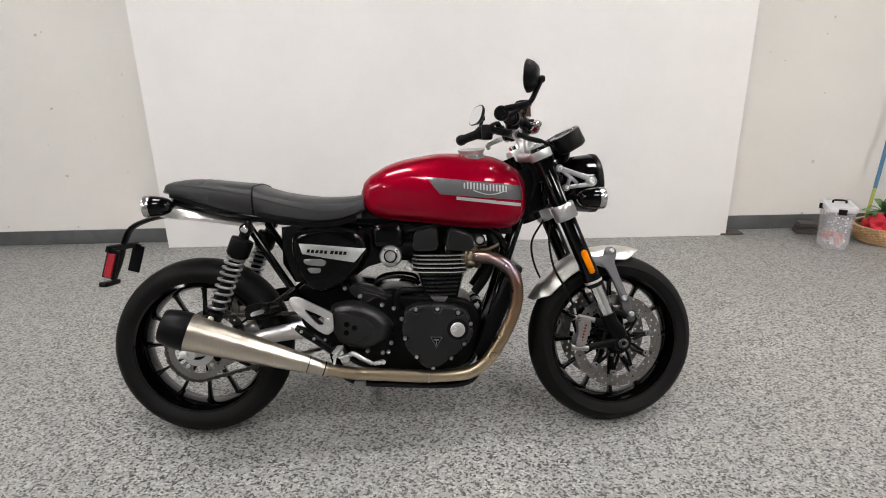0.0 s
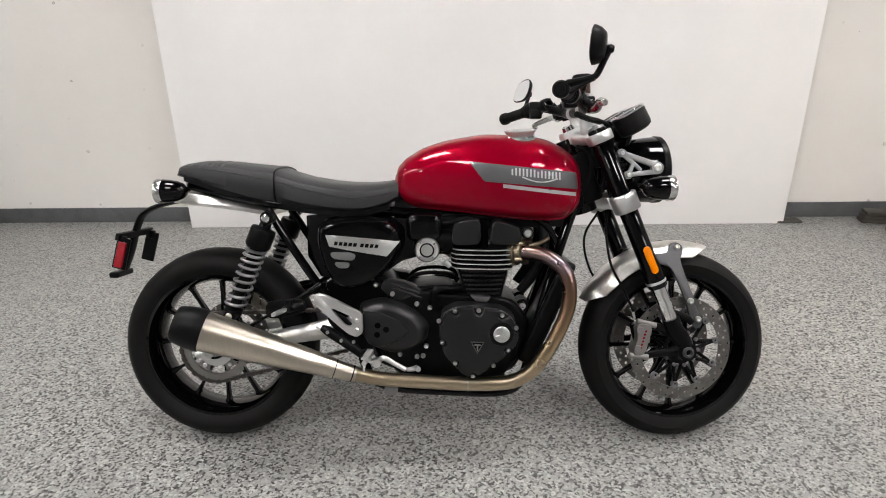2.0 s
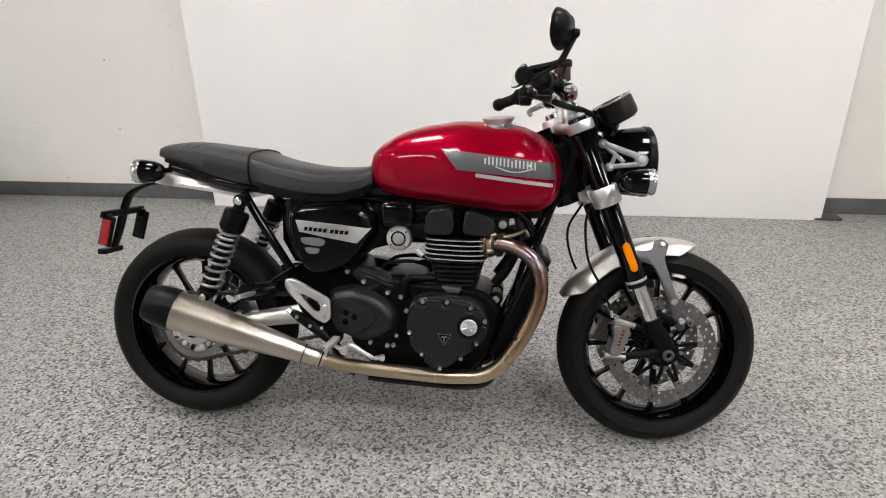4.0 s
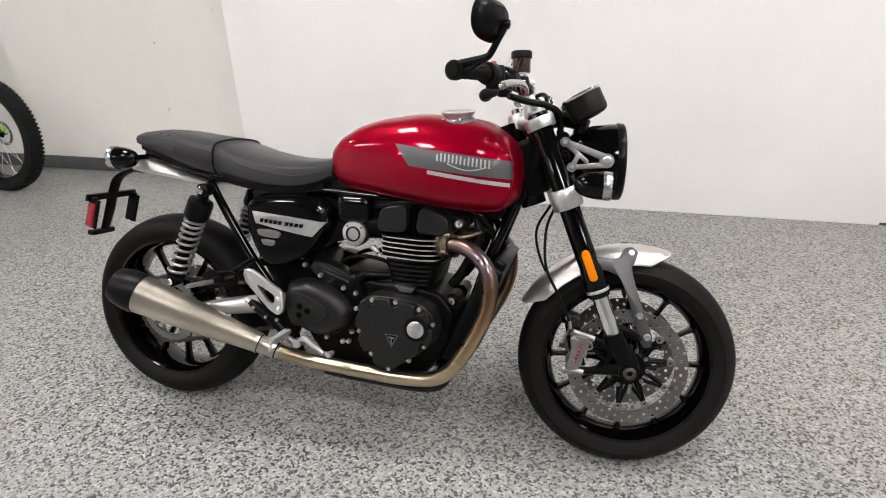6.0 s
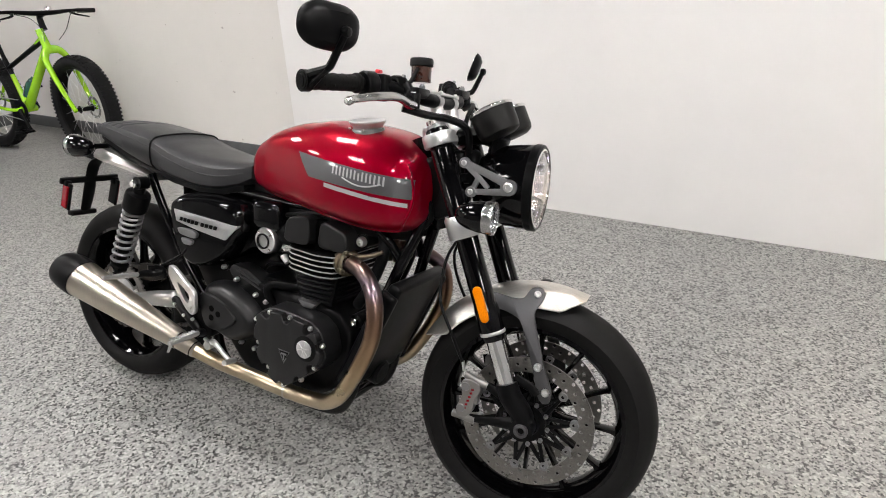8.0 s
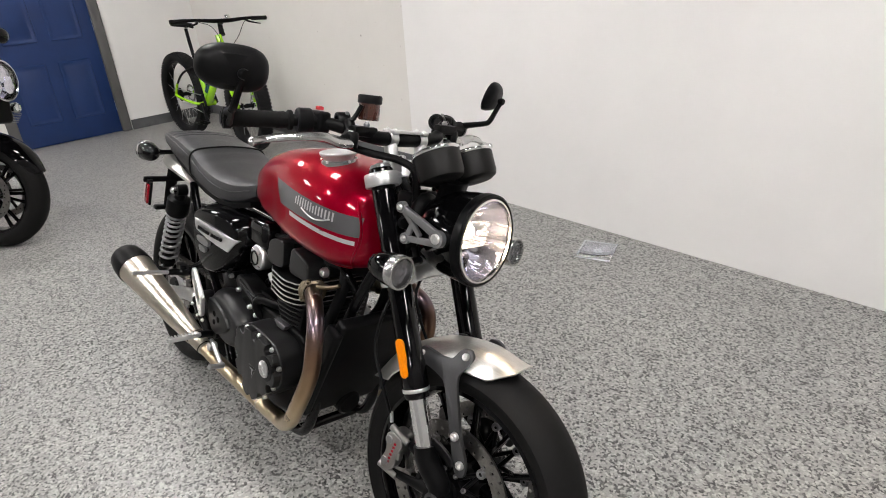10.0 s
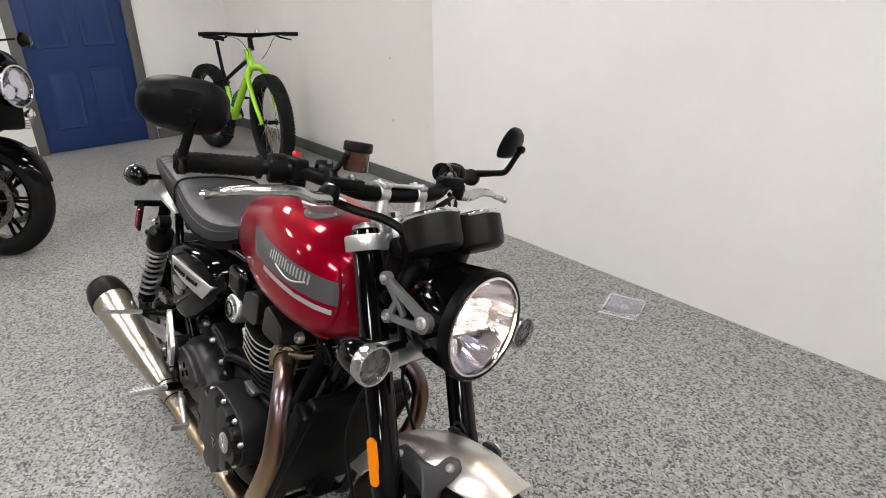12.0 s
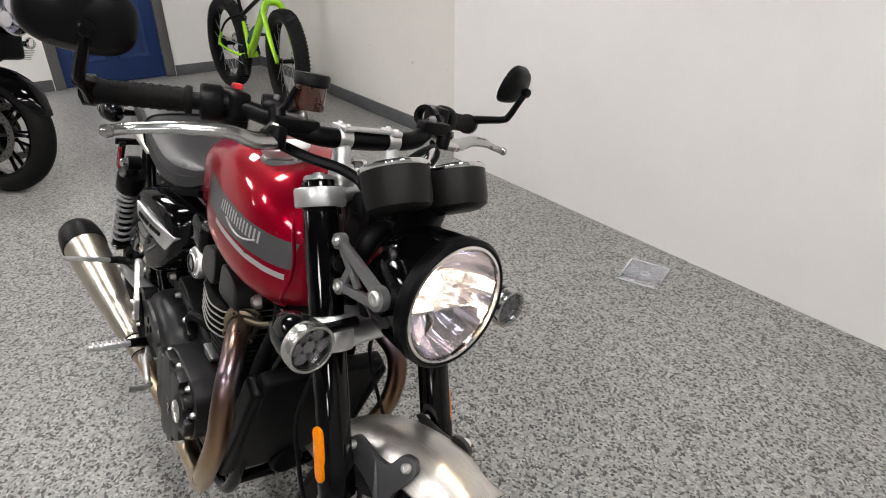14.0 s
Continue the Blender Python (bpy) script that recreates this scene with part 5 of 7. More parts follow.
part("top_clamp", tc, ALU, bike, "silver top fork clamp", STEER)
part("stem_nut", lathe([(0, -0.034), (0.012, -0.034), (0.018, -0.03), (0.019, -0.018), (0, -0.018)], (1.085, 0, 0.924), fork_dir, 24), CHROME, bike, "", STEER)
lc = bmesh.new()
for s in (-1, 1):
    tp = FORK_TOP + Vector((0, s * 0.106, 0)) + fork_dir * 0.247
    lathe([(0.0268, -0.026), (0.036, -0.026), (0.039, -0.022), (0.039, 0.022), (0.036, 0.026), (0.0268, 0.026)], tp, fork_dir, 28, lc, closed=True)
yoke = FORK_TOP + fork_dir * 0.251
loft([[yoke + Vector((dx, y, 0)) + fork_dir * h for dx, h in ((-0.045, -0.017), (f, -0.017), (f + 0.004, -0.012), (f + 0.004, 0.012), (f, 0.017), (-0.045, 0.017))] for y, f in ((-0.098, 0.024), (-0.06, 0.012), (0, 0.006), (0.06, 0.012), (0.098, 0.024))], lc)
part("lower_clamp", lc, ALU, bike, "silver lower fork clamp", STEER)

md = bmesh.new()
rings = []
for i in range(37):
    a = radians(153 - 80 * i / 36)
    f = i / 36
    w = 0.068 * (0.55 + 0.45 * min(1, f * 5)) * (0.5 + 0.5 * min(1, (1 - f) * 5) ** 0.7)
    dip = 0.036 if 0.1 < f < 0.9 else 0.036 * min(f, 1 - f) / 0.1
    r = 0.318 - 0.002 * f
    row = []
    for k in range(13):
        u = -1 + 2 * k / 12
        rr = r - dip * abs(u) ** 3 * 1.1 + 0.004 * (1 - u * u)
        row.append((FRONT[0] + rr * math.cos(a), w * u, FRONT[2] + rr * math.sin(a)))
    inner = [(FRONT[0] + (Vector((x - FRONT[0], 0, z - FRONT[2])).length - 0.0035) * math.cos(a), y * 0.97, FRONT[2] + (Vector((x - FRONT[0], 0, z - FRONT[2])).length - 0.0035) * math.sin(a)) for x, y, z in row]
    rings.append(row + inner[::-1])
loft(rings, md)
mud = part("front_mudguard", md, FENDER, bike, "brushed aluminium front mudguard", STEER)
for s in (-1, 1):
    arm = rounded([(1.374, 0.602), (1.396, 0.606), (1.41, 0.594), (1.403, 0.572), (1.391, 0.552), (1.432, 0.44), (1.458, 0.382), (1.456, 0.356), (1.44, 0.35), (1.426, 0.365), (1.408, 0.43), (1.366, 0.533), (1.335, 0.545), (1.285, 0.552), (1.272, 0.566), (1.284, 0.58), (1.335, 0.574), (1.362, 0.577)], 3)
    br = plate(arm, -0.0045, 0.0045, 0.002)
    for v in br.verts:
        z = v.co.z
        away = 0.092 - 0.01 * max(0, z - 0.45) / 0.1 - 0.45 * max(0, z - 0.545)
        v.co.y = v.co.y + s * away
    bk = part("mudguard_bracket", br, BRACKET_DARK, mud, "grey cast mudguard bracket")
    part("bolt", bolt((1.392, s * 0.0625, 0.592), (0, s, 0.4), 0.008, 0.006), BOLT, mud)
    part("bolt", bolt((1.288, s * 0.0765, 0.566), (0, s, 0.3), 0.007, 0.006), BOLT, mud)
    part("bolt", bolt((1.42, s * 0.0975, 0.435), (0, s, 0), 0.0095, 0.007), BOLT, mud)
    part("bolt", bolt((1.444, s * 0.0975, 0.38), (0, s, 0), 0.0095, 0.007), BOLT, mud)

# headlight
HL = Vector((1.336, 0.0, 0.823))
ax = Vector((1, 0, 0.02))
shell = lathe([(0, -0.145), (0.03, -0.142), (0.06, -0.128), (0.082, -0.1), (0.093, -0.06), (0.0975, -0.02), (0.0985, 0.0), (0.098, 0.012), (0.092, 0.016), (0.09, 0.0), (0.089, -0.02), (0.085, -0.06), (0.07, -0.1), (0.0, -0.128)], HL, ax, 56)
hl = part("headlight", shell, GLOSS, bike, "gloss black round headlight, lit", STEER)
part("bezel", lathe([(0.099, -0.002), (0.1005, 0.002), (0.0998, 0.016), (0.095, 0.02), (0.0905, 0.018), (0.0905, -0.002)], HL, ax, 56, closed=True), SATIN, hl, "black headlight rim")
part("lens_ring", lathe([(0.0905, 0.0145), (0.0905, 0.019), (0.0865, 0.02), (0.0865, 0.0145)], HL, ax, 56, closed=True), CHROME, hl)
bowl = bmesh.new()
prof = [(0.0885, 0.008), (0.086, -0.012), (0.076, -0.04), (0.06, -0.062), (0.04, -0.077), (0.014, -0.086), (0, -0.087)]
rings = []
seg = 48
for r, h in prof:
    rings.append([HL + ax * h + Vector((0, math.cos(a), math.sin(a))) * r * (1 - 0.03 * (k % 4 < 2)) for k, a in enumerate(2 * math.pi * k / seg for k in range(seg))])
loft(rings, bowl, caps=False)
part("reflector", bowl, LAMP_BOWL, hl, "faceted mirror reflector")
part("bulb", lathe([(0, 0.004), (0.012, 0.001), (0.02, -0.012), (0.021, -0.03), (0.016, -0.05), (0, -0.052)], HL + ax * -0.025 + Vector((0, -0.004, 0.012)), ax, 16), BULB, hl, "glowing warm bulb")
part("bulb_shield", box(HL + ax * -0.035 + Vector((0, 0, -0.018)), (0.05, 0.12, 0.003), 0.001), REFLECTOR, hl)
part("lamp_chamber", lathe([(0, 0.012), (0.02, 0.011), (0.025, 0.0), (0.025, -0.02), (0, -0.02)], HL + ax * -0.045 + Vector((0, -0.0, -0.055)), ax, 20), LENS, hl)
ln = part("lens", lathe([(0, 0.028), (0.03, 0.0265), (0.06, 0.022), (0.0862, 0.0155), (0.0862, 0.0125), (0.06, 0.019), (0.03, 0.0235), (0, 0.025)], HL, ax, 48), GLASS, hl, "clear glass headlight lens")
ln.visible_shadow = False
for s in (-1, 1):
    y = s * 0.104
    hb = bmesh.new()
    lo_, hi_ = y - 0.0055, y + 0.0055
    strip((1.199, 0.87), (1.306, 0.831), 0.0065, 0.0095, lo_, hi_, hb)
    strip((1.222, 0.806), (1.304, 0.815), 0.006, 0.0075, lo_, hi_, hb)
    strip((1.203, 0.866), (1.237, 0.838), 0.006, 0.006, lo_ + 0.001, hi_ - 0.001, hb)
    strip((1.224, 0.808), (1.237, 0.842), 0.006, 0.006, lo_ + 0.001, hi_ - 0.001, hb)
    strip((1.236, 0.84), (1.260, 0.818), 0.0055, 0.0055, lo_ + 0.0015, hi_ - 0.0015, hb)
    for p, r in (((1.201, y, 0.868), 0.0115), ((1.222, y, 0.806), 0.0115), ((1.306, y, 0.825), 0.0175)):
        lathe([(0, -0.007), (r, -0.007), (r + 0.0005, -0.004), (r + 0.0005, 0.004), (r, 0.007), (0, 0.007)], p, (0, 1, 0), 20, hb)
    bk = part("headlight_bracket", hb, BRACKET, hl, "grey cast headlight bracket")
    for p, r in (((1.201, y, 0.868), 0.0065), ((1.222, y, 0.806), 0.0065), ((1.306, y, 0.826), 0.011)):
        part("bolt", bolt(Vector(p) + Vector((0, s * 0.007, 0)), (0, s, 0), r, 0.005), BOLT, hl)
    part("bracket_arm", tube([(1.213, y * 0.98, 0.835), (1.19, y * 0.9, 0.83)], 0.012, None, 10, 1), SATIN, hl)
indicator((1.291, -0.2, 0.767), 1, "front_indicator", STEER)
indicator((1.291, 0.2, 0.767), 1, "front_indicator", STEER)

# instruments
gn = Vector((-0.5, 0, 0.866))
for y in (-0.06, 0.057):
    gc_ = Vector((1.238, y, 0.978))
    g = part("gauge", lathe([(0, -0.052), (0.036, -0.052), (0.046, -0.046), (0.0488, -0.036), (0.05, 0.0), (0.0503, 0.006), (0.0465, 0.006), (0, 0.006)], gc_, gn, 40), SOFT, bike, "round black instrument with a chrome rim", STEER)
    part("rim", lathe([(0.0503, 0.006), (0.0518, 0.008), (0.0518, 0.012), (0.0495, 0.014), (0.047, 0.012), (0.047, 0.006)], gc_, gn, 40, closed=True), CHROME, g, "bright metal rim")
    part("dial", lathe([(0, 0.0085), (0.0471, 0.0085), (0.0471, 0.007), (0, 0.007)], gc_, gn, 40), DIAL, g)
    tk = bmesh.new()
    side, upv = Vector((0, 1, 0)), gn.cross(Vector((0, 1, 0)))
    for k in range(25):
        a = radians(-130 + 260 * k / 24)
        p = gc_ + gn * 0.0088 + (side * math.sin(a) + upv * math.cos(a)) * 0.036
        q = gc_ + gn * 0.0088 + (side * math.sin(a) + upv * math.cos(a)) * (0.04 if k % 3 else 0.041)
        tube([p, q], 0.0006, tk, 4, 1)
    part("dial_mark", tk, SILVER_PAINT, g)
    part("needle", tube([gc_ + gn * 0.0095, gc_ + gn * 0.0095 + (side * -0.7 - upv * 0.7) * 0.036], [0.0016, 0.0007], None, 6, 1), RED_BUTTON, g)
    gl = part("glass", lathe([(0, 0.0125), (0.0471, 0.0115), (0.0471, 0.0105), (0, 0.0115)], gc_, gn, 40), GLASS, g)
    gl.visible_shadow = False
part("gauge_bracket", tube([(1.15, 0, 0.92), (1.2, 0, 0.93), (1.24, 0, 0.93)], [0.02, 0.022, 0.03], None, 12, 4, flat=2.0), SATIN, bike, "", STEER)
part("headlight_stay", tube([(1.25, 0.0, 0.93), (1.24, 0.0, 0.88), (1.25, 0, 0.83)], 0.018, None, 10, 3, flat=2.5), SATIN, bike, "", STEER)
part("wiring", tube([(1.19, -0.05, 0.78), (1.2, -0.06, 0.83), (1.2, -0.04, 0.88), (1.19, 0.02, 0.86), (1.2, 0.05, 0.8)], 0.016, None, 10, 5), PLASTIC, bike, "", STEER)

# looms and boxes round the steering head
for pts, r in (([(1.08, -0.045, 0.9), (1.12, -0.06, 0.86), (1.11, -0.055, 0.78), (1.07, -0.05, 0.72)], 0.013), ([(1.1, -0.03, 0.91), (1.15, -0.045, 0.87), (1.16, -0.05, 0.8), (1.14, -0.05, 0.74)], 0.011),
               ([(1.09, 0.04, 0.9), (1.13, 0.05, 0.84), (1.12, 0.05, 0.76), (1.08, 0.05, 0.7)], 0.013), ([(1.17, -0.03, 0.9), (1.185, -0.045, 0.85), (1.175, -0.05, 0.78), (1.19, -0.04, 0.73)], 0.01),
               ([(1.04, -0.07, 0.8), (1.08, -0.075, 0.77), (1.09, -0.07, 0.72), (1.05, -0.07, 0.68)], 0.008)):
    part("wiring_loom", tube([(x + 0.02, y * 0.6, z) for x, y, z in pts], r * 0.85, None, 10, 5), PLASTIC, bike, "black wiring loom")
part("horn_bracket", box((1.12, 0, 0.8), (0.07, 0.085, 0.15), 0.015, Matrix.Rotation(radians(-22), 4, "Y"), segments=3), SATIN, bike, "black housing at the steering head")
part("ignition_box", box((1.155, 0, 0.86), (0.05, 0.1, 0.06), 0.012, segments=3), PLASTIC, bike, "black connector box", STEER)

# handlebar and controls
BAR = [(1.1, 0, 0.995), (1.1, -0.075, 0.995), (1.09, -0.112, 0.997), (1.052, -0.17, 1.01), (1.028, -0.21, 1.016), (1.005, -0.25, 1.011), (0.948, -0.378, 1.0)]
full = [(x, -y, z + 0.019 * min(1, max(0, -y - 0.05) / 0.09)) for x, y, z in BAR[:0:-1]] + BAR
hbar = part("handlebar", tube(full, [0.0125] * 3 + [0.0135, 0.015, 0.0155, 0.0155, 0.0155, 0.015, 0.0135] + [0.0125] * 3, None, 16, 5), SATIN, bike, "satin black tapered handlebar", STEER)
for s in (-1, 1):
    y = -0.012 + s * 0.048
    cm = bmesh.new()
    lathe([(0, 0.0), (0.021, 0.0), (0.022, 0.004), (0.019, 0.03), (0.0175, 0.034), (0, 0.034)], (1.118, y, 0.926), (-0.2, 0, 1), 24, cm)
    tube([(1.11, y, 0.955), (1.106, y, 0.975), (1.101, y, 0.99)], [0.0165, 0.0145, 0.015], cm, 16, 3)
    lathe([(0.0, -0.0115), (0.017, -0.0115), (0.0185, -0.0095), (0.0185, 0.0095), (0.017, 0.0115), (0.0, 0.0115)], (1.1, y, 0.996), (0, 1, 0), 24, cm)
    box((1.1, y, 1.012), (0.036, 0.021, 0.01), 0.004, bm=cm, segments=3)
    part("bar_clamp", cm, ALU, hbar, "silver bar riser and clamp")
    for dx in (-0.011, 0.011):
        part("bolt", bolt((1.1 + dx, y, 1.016), (0, 0, 1), 0.0045, 0.004), BOLT, hbar)
part("clamp_bridge", box((1.107, -0.012, 1.013), (0.013, 0.096, 0.007), 0.0025), ALU, hbar, "silver strap between the clamps")
for s in (-1, 1):
    def P(f, dx=0.0, dz=0.0):
        """A point on the bar, f metres out from the middle."""
        x, z = (1.005 - (f - 0.25) * 0.44, 1.011 - (f - 0.25) * 0.085 + (0.019 if s > 0 else 0.0))
        return Vector((x + dx, s * f, z + dz))
    outw = (P(0.37) - P(0.25)).normalized()
    gp = lathe([(0.012, 0.0), (0.019, 0.0), (0.0205, 0.003), (0.0205, 0.008), (0.0165, 0.011), (0.0165, 0.112), (0.018, 0.115), (0.018, 0.12), (0.012, 0.12)], P(0.252), outw, 20, closed=True)
    for k in range(9):
        for a0 in range(8):
            a = 2 * math.pi * a0 / 8 + (k % 2) * 0.39
            n_ = Vector((math.cos(a), 0, math.sin(a)))
            c_ = P(0.252) + outw * (0.02 + 0.0105 * k) + n_ * 0.0163
            box(c_, (0.005, 0.006, 0.0018), 0.0006, Matrix.Rotation(math.pi / 2 - a, 4, "Y"), gp)
    part("grip", gp, RUBBER, hbar, "black rubber grip with raised blocks")
    part("bar_end", lathe([(0, 0.12), (0.018, 0.12), (0.019, 0.122), (0.019, 0.133), (0.017, 0.136), (0.009, 0.136), (0.008, 0.132), (0, 0.132)], P(0.252), outw, 24), SATIN, hbar)
    part("bar_end_screw", lathe([(0, 0.132), (0.0075, 0.132), (0.0075, 0.1355), (0.004, 0.1355), (0.004, 0.133), (0, 0.133)], P(0.252), outw, 14), BOLT, hbar)
    sw = lathe([(0.012, 0.0), (0.023, 0.0), (0.026, 0.004), (0.026, 0.028), (0.023, 0.031), (0.012, 0.031)], P(0.215), outw, 20, closed=True)
    box(P(0.2, -0.002, 0.0), (0.045, 0.03, 0.042), 0.008, bm=sw, segments=3)
    box(P(0.197, -0.005, -0.02), (0.038, 0.03, 0.03), 0.008, bm=sw, segments=3)
    swt = part("switch_block", sw, PLASTIC, bike, "black switch block", STEER)
    if s < 0:
        part("kill_switch", box(P(0.197, -0.008, 0.026), (0.012, 0.014, 0.008), 0.003), RED_BUTTON, swt, "red stop switch")
    else:
        part("switch", box(P(0.197, -0.022, 0.005), (0.01, 0.014, 0.01), 0.003), PLASTIC, swt)
    # lever and perch
    pc = bmesh.new()
    lathe([(0.0136, -0.013), (0.02, -0.013), (0.021, -0.008), (0.021, 0.008), (0.02, 0.013), (0.0136, 0.013)], P(0.155), outw, 20, pc, closed=True)
    tube([P(0.155, 0.018, 0.0), P(0.16, 0.036, -0.018), P(0.18, 0.052, -0.03)], [0.014, 0.013, 0.012], pc, 10, 3)
    box(P(0.135, 0.036, -0.014), (0.024, 0.065, 0.022), 0.006, bm=pc)
    perch = part("lever_perch", pc, SATIN, bike, "lever perch and master cylinder", STEER)
    lv = [P(0.166, 0.05, -0.036), P(0.2, 0.068, -0.034), P(0.24, 0.081, -0.022), P(0.3, 0.092, -0.021), P(0.345, 0.09, -0.027), P(0.374, 0.105 if s < 0 else 0.112, -0.03)]
    lb = tube(lv, [0.0105, 0.0095, 0.008, 0.007, 0.006, 0.006], None, 12, 5, flat=1.35)
    lathe([(0, -0.009), (0.006, -0.0075), (0.0088, 0), (0.006, 0.0075), (0, 0.009)], lv[-1], outw, 14, lb)
    part("lever", lb, POLISHED, perch, "polished alloy lever")
    part("banjo_bolt", lathe([(0, -0.004), (0.0065, -0.004), (0.007, 0.003), (0.005, 0.005), (0.0045, 0.007), (0.0035, 0.008), (0, 0.008)], P(0.128, 0.034, -0.002), (0, 0, 1), 14), ALU_PAINT, perch, "bright banjo bolt")
    part("clamp_screw", bolt(P(0.155, 0.012, 0.019), (0.2, 0, 1), 0.0045, 0.004), ALU_PAINT, perch)
    part("lever_pivot", lathe([(0, -0.018), (0.012, -0.018), (0.0125, -0.014), (0.0125, 0.012), (0.0105, 0.015), (0, 0.015)], P(0.164, 0.05, -0.028), (0, 0, 1), 18), SATIN, perch)
    part("pivot_screw", bolt(P(0.168, 0.05, -0.017), (0, 0, 1), 0.007, 0.006), BOLT, perch)
    # mirror on the bar end
    e = P(0.252) + outw * 0.128
    J = Vector((1.058, s * 0.403, 1.087)) if s < 0 else Vector((1.051, s * 0.413, 1.113))
    B = Vector((1.026, s * 0.4, 1.025)) if s < 0 else Vector((1.027, s * 0.402, 1.05))
    f0 = e + Vector((0.012, s * 0.003, 0.012))
    arm = tube([f0, f0.lerp(B, 0.45), f0.lerp(B, 0.9), B.lerp(J, 0.12), B.lerp(J, 0.55), J], [0.0095, 0.008, 0.0075, 0.0075, 0.007, 0.0065], None, 8, 3)
    if s < 0:
        f1 = e + Vector((0.018, s * 0.003, -0.008))
        tube([f1, f1.lerp(B, 0.5), B + Vector((-0.004, 0, -0.004))], [0.007, 0.005, 0.006], arm, 8, 2)
    lathe([(0.018, -0.009), (0.021, -0.009), (0.021, 0.006), (0.018, 0.006)], e, outw, 22, arm, closed=True)
    lathe([(0, -0.009), (0.0085, -0.007), (0.0105, 0), (0.0085, 0.007), (0, 0.009)], J, (-1, 0, 0.1), 14, arm)
    mir = part("mirror", arm, SATIN, bike, "black bar-end mirror", STEER)
    a = radians(22 if s < 0 else 16)
    nrm = Vector((-math.cos(a), -s * math.sin(a), 0.12 if s < 0 else 0.3)).normalized()
    wd, thin = (1.0, 1.0) if s < 0 else (0.88, 0.7)
    wide = Vector((0, 0, 1)).cross(nrm).normalized()
    tall = nrm.cross(wide)
    mc = J + Vector((-0.032 if s < 0 else -0.024, s * (0.002 if s < 0 else -0.008), 0.008)) + nrm * 0.004
    def oval(w, h, d):
        out = []
        for k in range(40):
            q = 2 * math.pi * k / 40
            cc, ss = math.cos(q), math.sin(q)
            out.append(mc + nrm * (d * thin) + wide * (w * wd * math.copysign(abs(cc) ** 0.72, cc)) + tall * (h * math.copysign(abs(ss) ** 0.8, ss) * (1 + 0.08 * cc * s)))
        return out
    part("mirror_shell", loft([oval(0.012, 0.008, -0.026), oval(0.042, 0.027, -0.0235), oval(0.058, 0.036, -0.013), oval(0.0645, 0.041, 0.0), oval(0.065, 0.0415, 0.005), oval(0.062, 0.038, 0.0065)]), PLASTIC, mir, "black plastic mirror shell")
    part("mirror_glass", loft([oval(0.0618, 0.0378, 0.0068), oval(0.0615, 0.0375, 0.0074)]), MIRROR, mir, "mirror glass")
# brake fluid cup on its stalk
cup = lathe([(0, 0.0), (0.021, 0.0), (0.0225, 0.003), (0.0225, 0.036), (0, 0.036)], (1.083, -0.115, 1.03), (-0.05, 0, 1), 24)
res = part("fluid_reservoir", cup, FLUID, bike, "brown translucent brake fluid cup with a black lid", STEER)
part("lid", lathe([(0, 0.052), (0.024, 0.052), (0.026, 0.049), (0.026, 0.036), (0.0235, 0.034), (0, 0.034)], (1.083, -0.115, 1.03), (-0.05, 0, 1), 28), PLASTIC, res, "black lid")
part("stalk", tube([(1.085, -0.14, 1.06), (1.075, -0.15, 1.03), (1.07, -0.16, 1.025)], 0.005, None, 8, 3), SATIN, res)
# cables
for pts, r in (([(1.057, -0.145, 0.972), (1.1, -0.115, 0.963), (1.15, -0.078, 0.957), (1.185, -0.06, 0.935), (1.19, -0.05, 0.86)], 0.0085), ([(1.09, 0.14, 1.0), (1.13, 0.12, 0.985), (1.15, 0.07, 0.95), (1.15, 0.05, 0.88)], 0.005),
               ([(1.1, 0.14, 0.99), (1.14, 0.09, 1.0), (1.15, 0.03, 0.97), (1.14, 0.02, 0.9)], 0.006)):
    part("cable", tube(pts, r, None, 8, 6), PLASTIC, bike, "black control cable", STEER)
part("cable_elbow", tube([(1.168, 0.058, 0.935), (1.166, 0.06, 0.968), (1.16, 0.07, 0.988), (1.14, 0.095, 0.998)], 0.0055, None, 10, 5), CHROME, bike, "bright cable elbow", STEER)
part("brake_hose", tube([(1.19, -0.03, 0.7), (1.17, -0.075, 0.64), (1.175, -0.105, 0.55), (1.21, -0.11, 0.48), (1.245, -0.105, 0.41)], 0.0038, None, 8, 6), PLASTIC, bike, "thin black brake hose", STEER)
part("brake_hose", tube([(1.18, 0.02, 0.7), (1.145, 0.05, 0.62), (1.17, 0.08, 0.52), (1.235, 0.1, 0.42)], 0.0038, None, 8, 6), PLASTIC, bike, "thin black brake hose", STEER)

# ---- the room's fittings and other things ----
BLUE = material("blue_door_paint", (0.0068, 0.028, 0.116), 0.45, grain=0.06, grain_scale=300, bump=0.0001, wear=0.12)
TRIM = material("grey_trim_paint", (0.1, 0.098, 0.096), 0.5, wear=0.15)
LIME = material("lime_green_paint", (0.33, 0.68, 0.01), 0.22, coat=1.0, wear=0.05)
KNOB_RUBBER = material("knobbly_tyre_rubber", (0.0085, 0.0085, 0.009), 0.75, spec=0.2, grain=0.3, grain_scale=300, bump=0.0004)
WICKER = material("wicker", (0.42, 0.27, 0.14), 0.6, grain=0.35, grain_scale=120, bump=0.0008, wear=0.3, wear_scale=30)
CLOTH_RED = material("red_cloth", (0.5, 0.012, 0.03), 0.85, grain=0.15, grain_scale=600, bump=0.0003)
CLOTH_NAVY = material("navy_cloth", (0.012, 0.025, 0.11), 0.85, grain=0.15, grain_scale=600, bump=0.0003)
LEAF = material("green_plastic_leaf", (0.1, 0.24, 0.075), 0.55, wear=0.5, wear_scale=25)
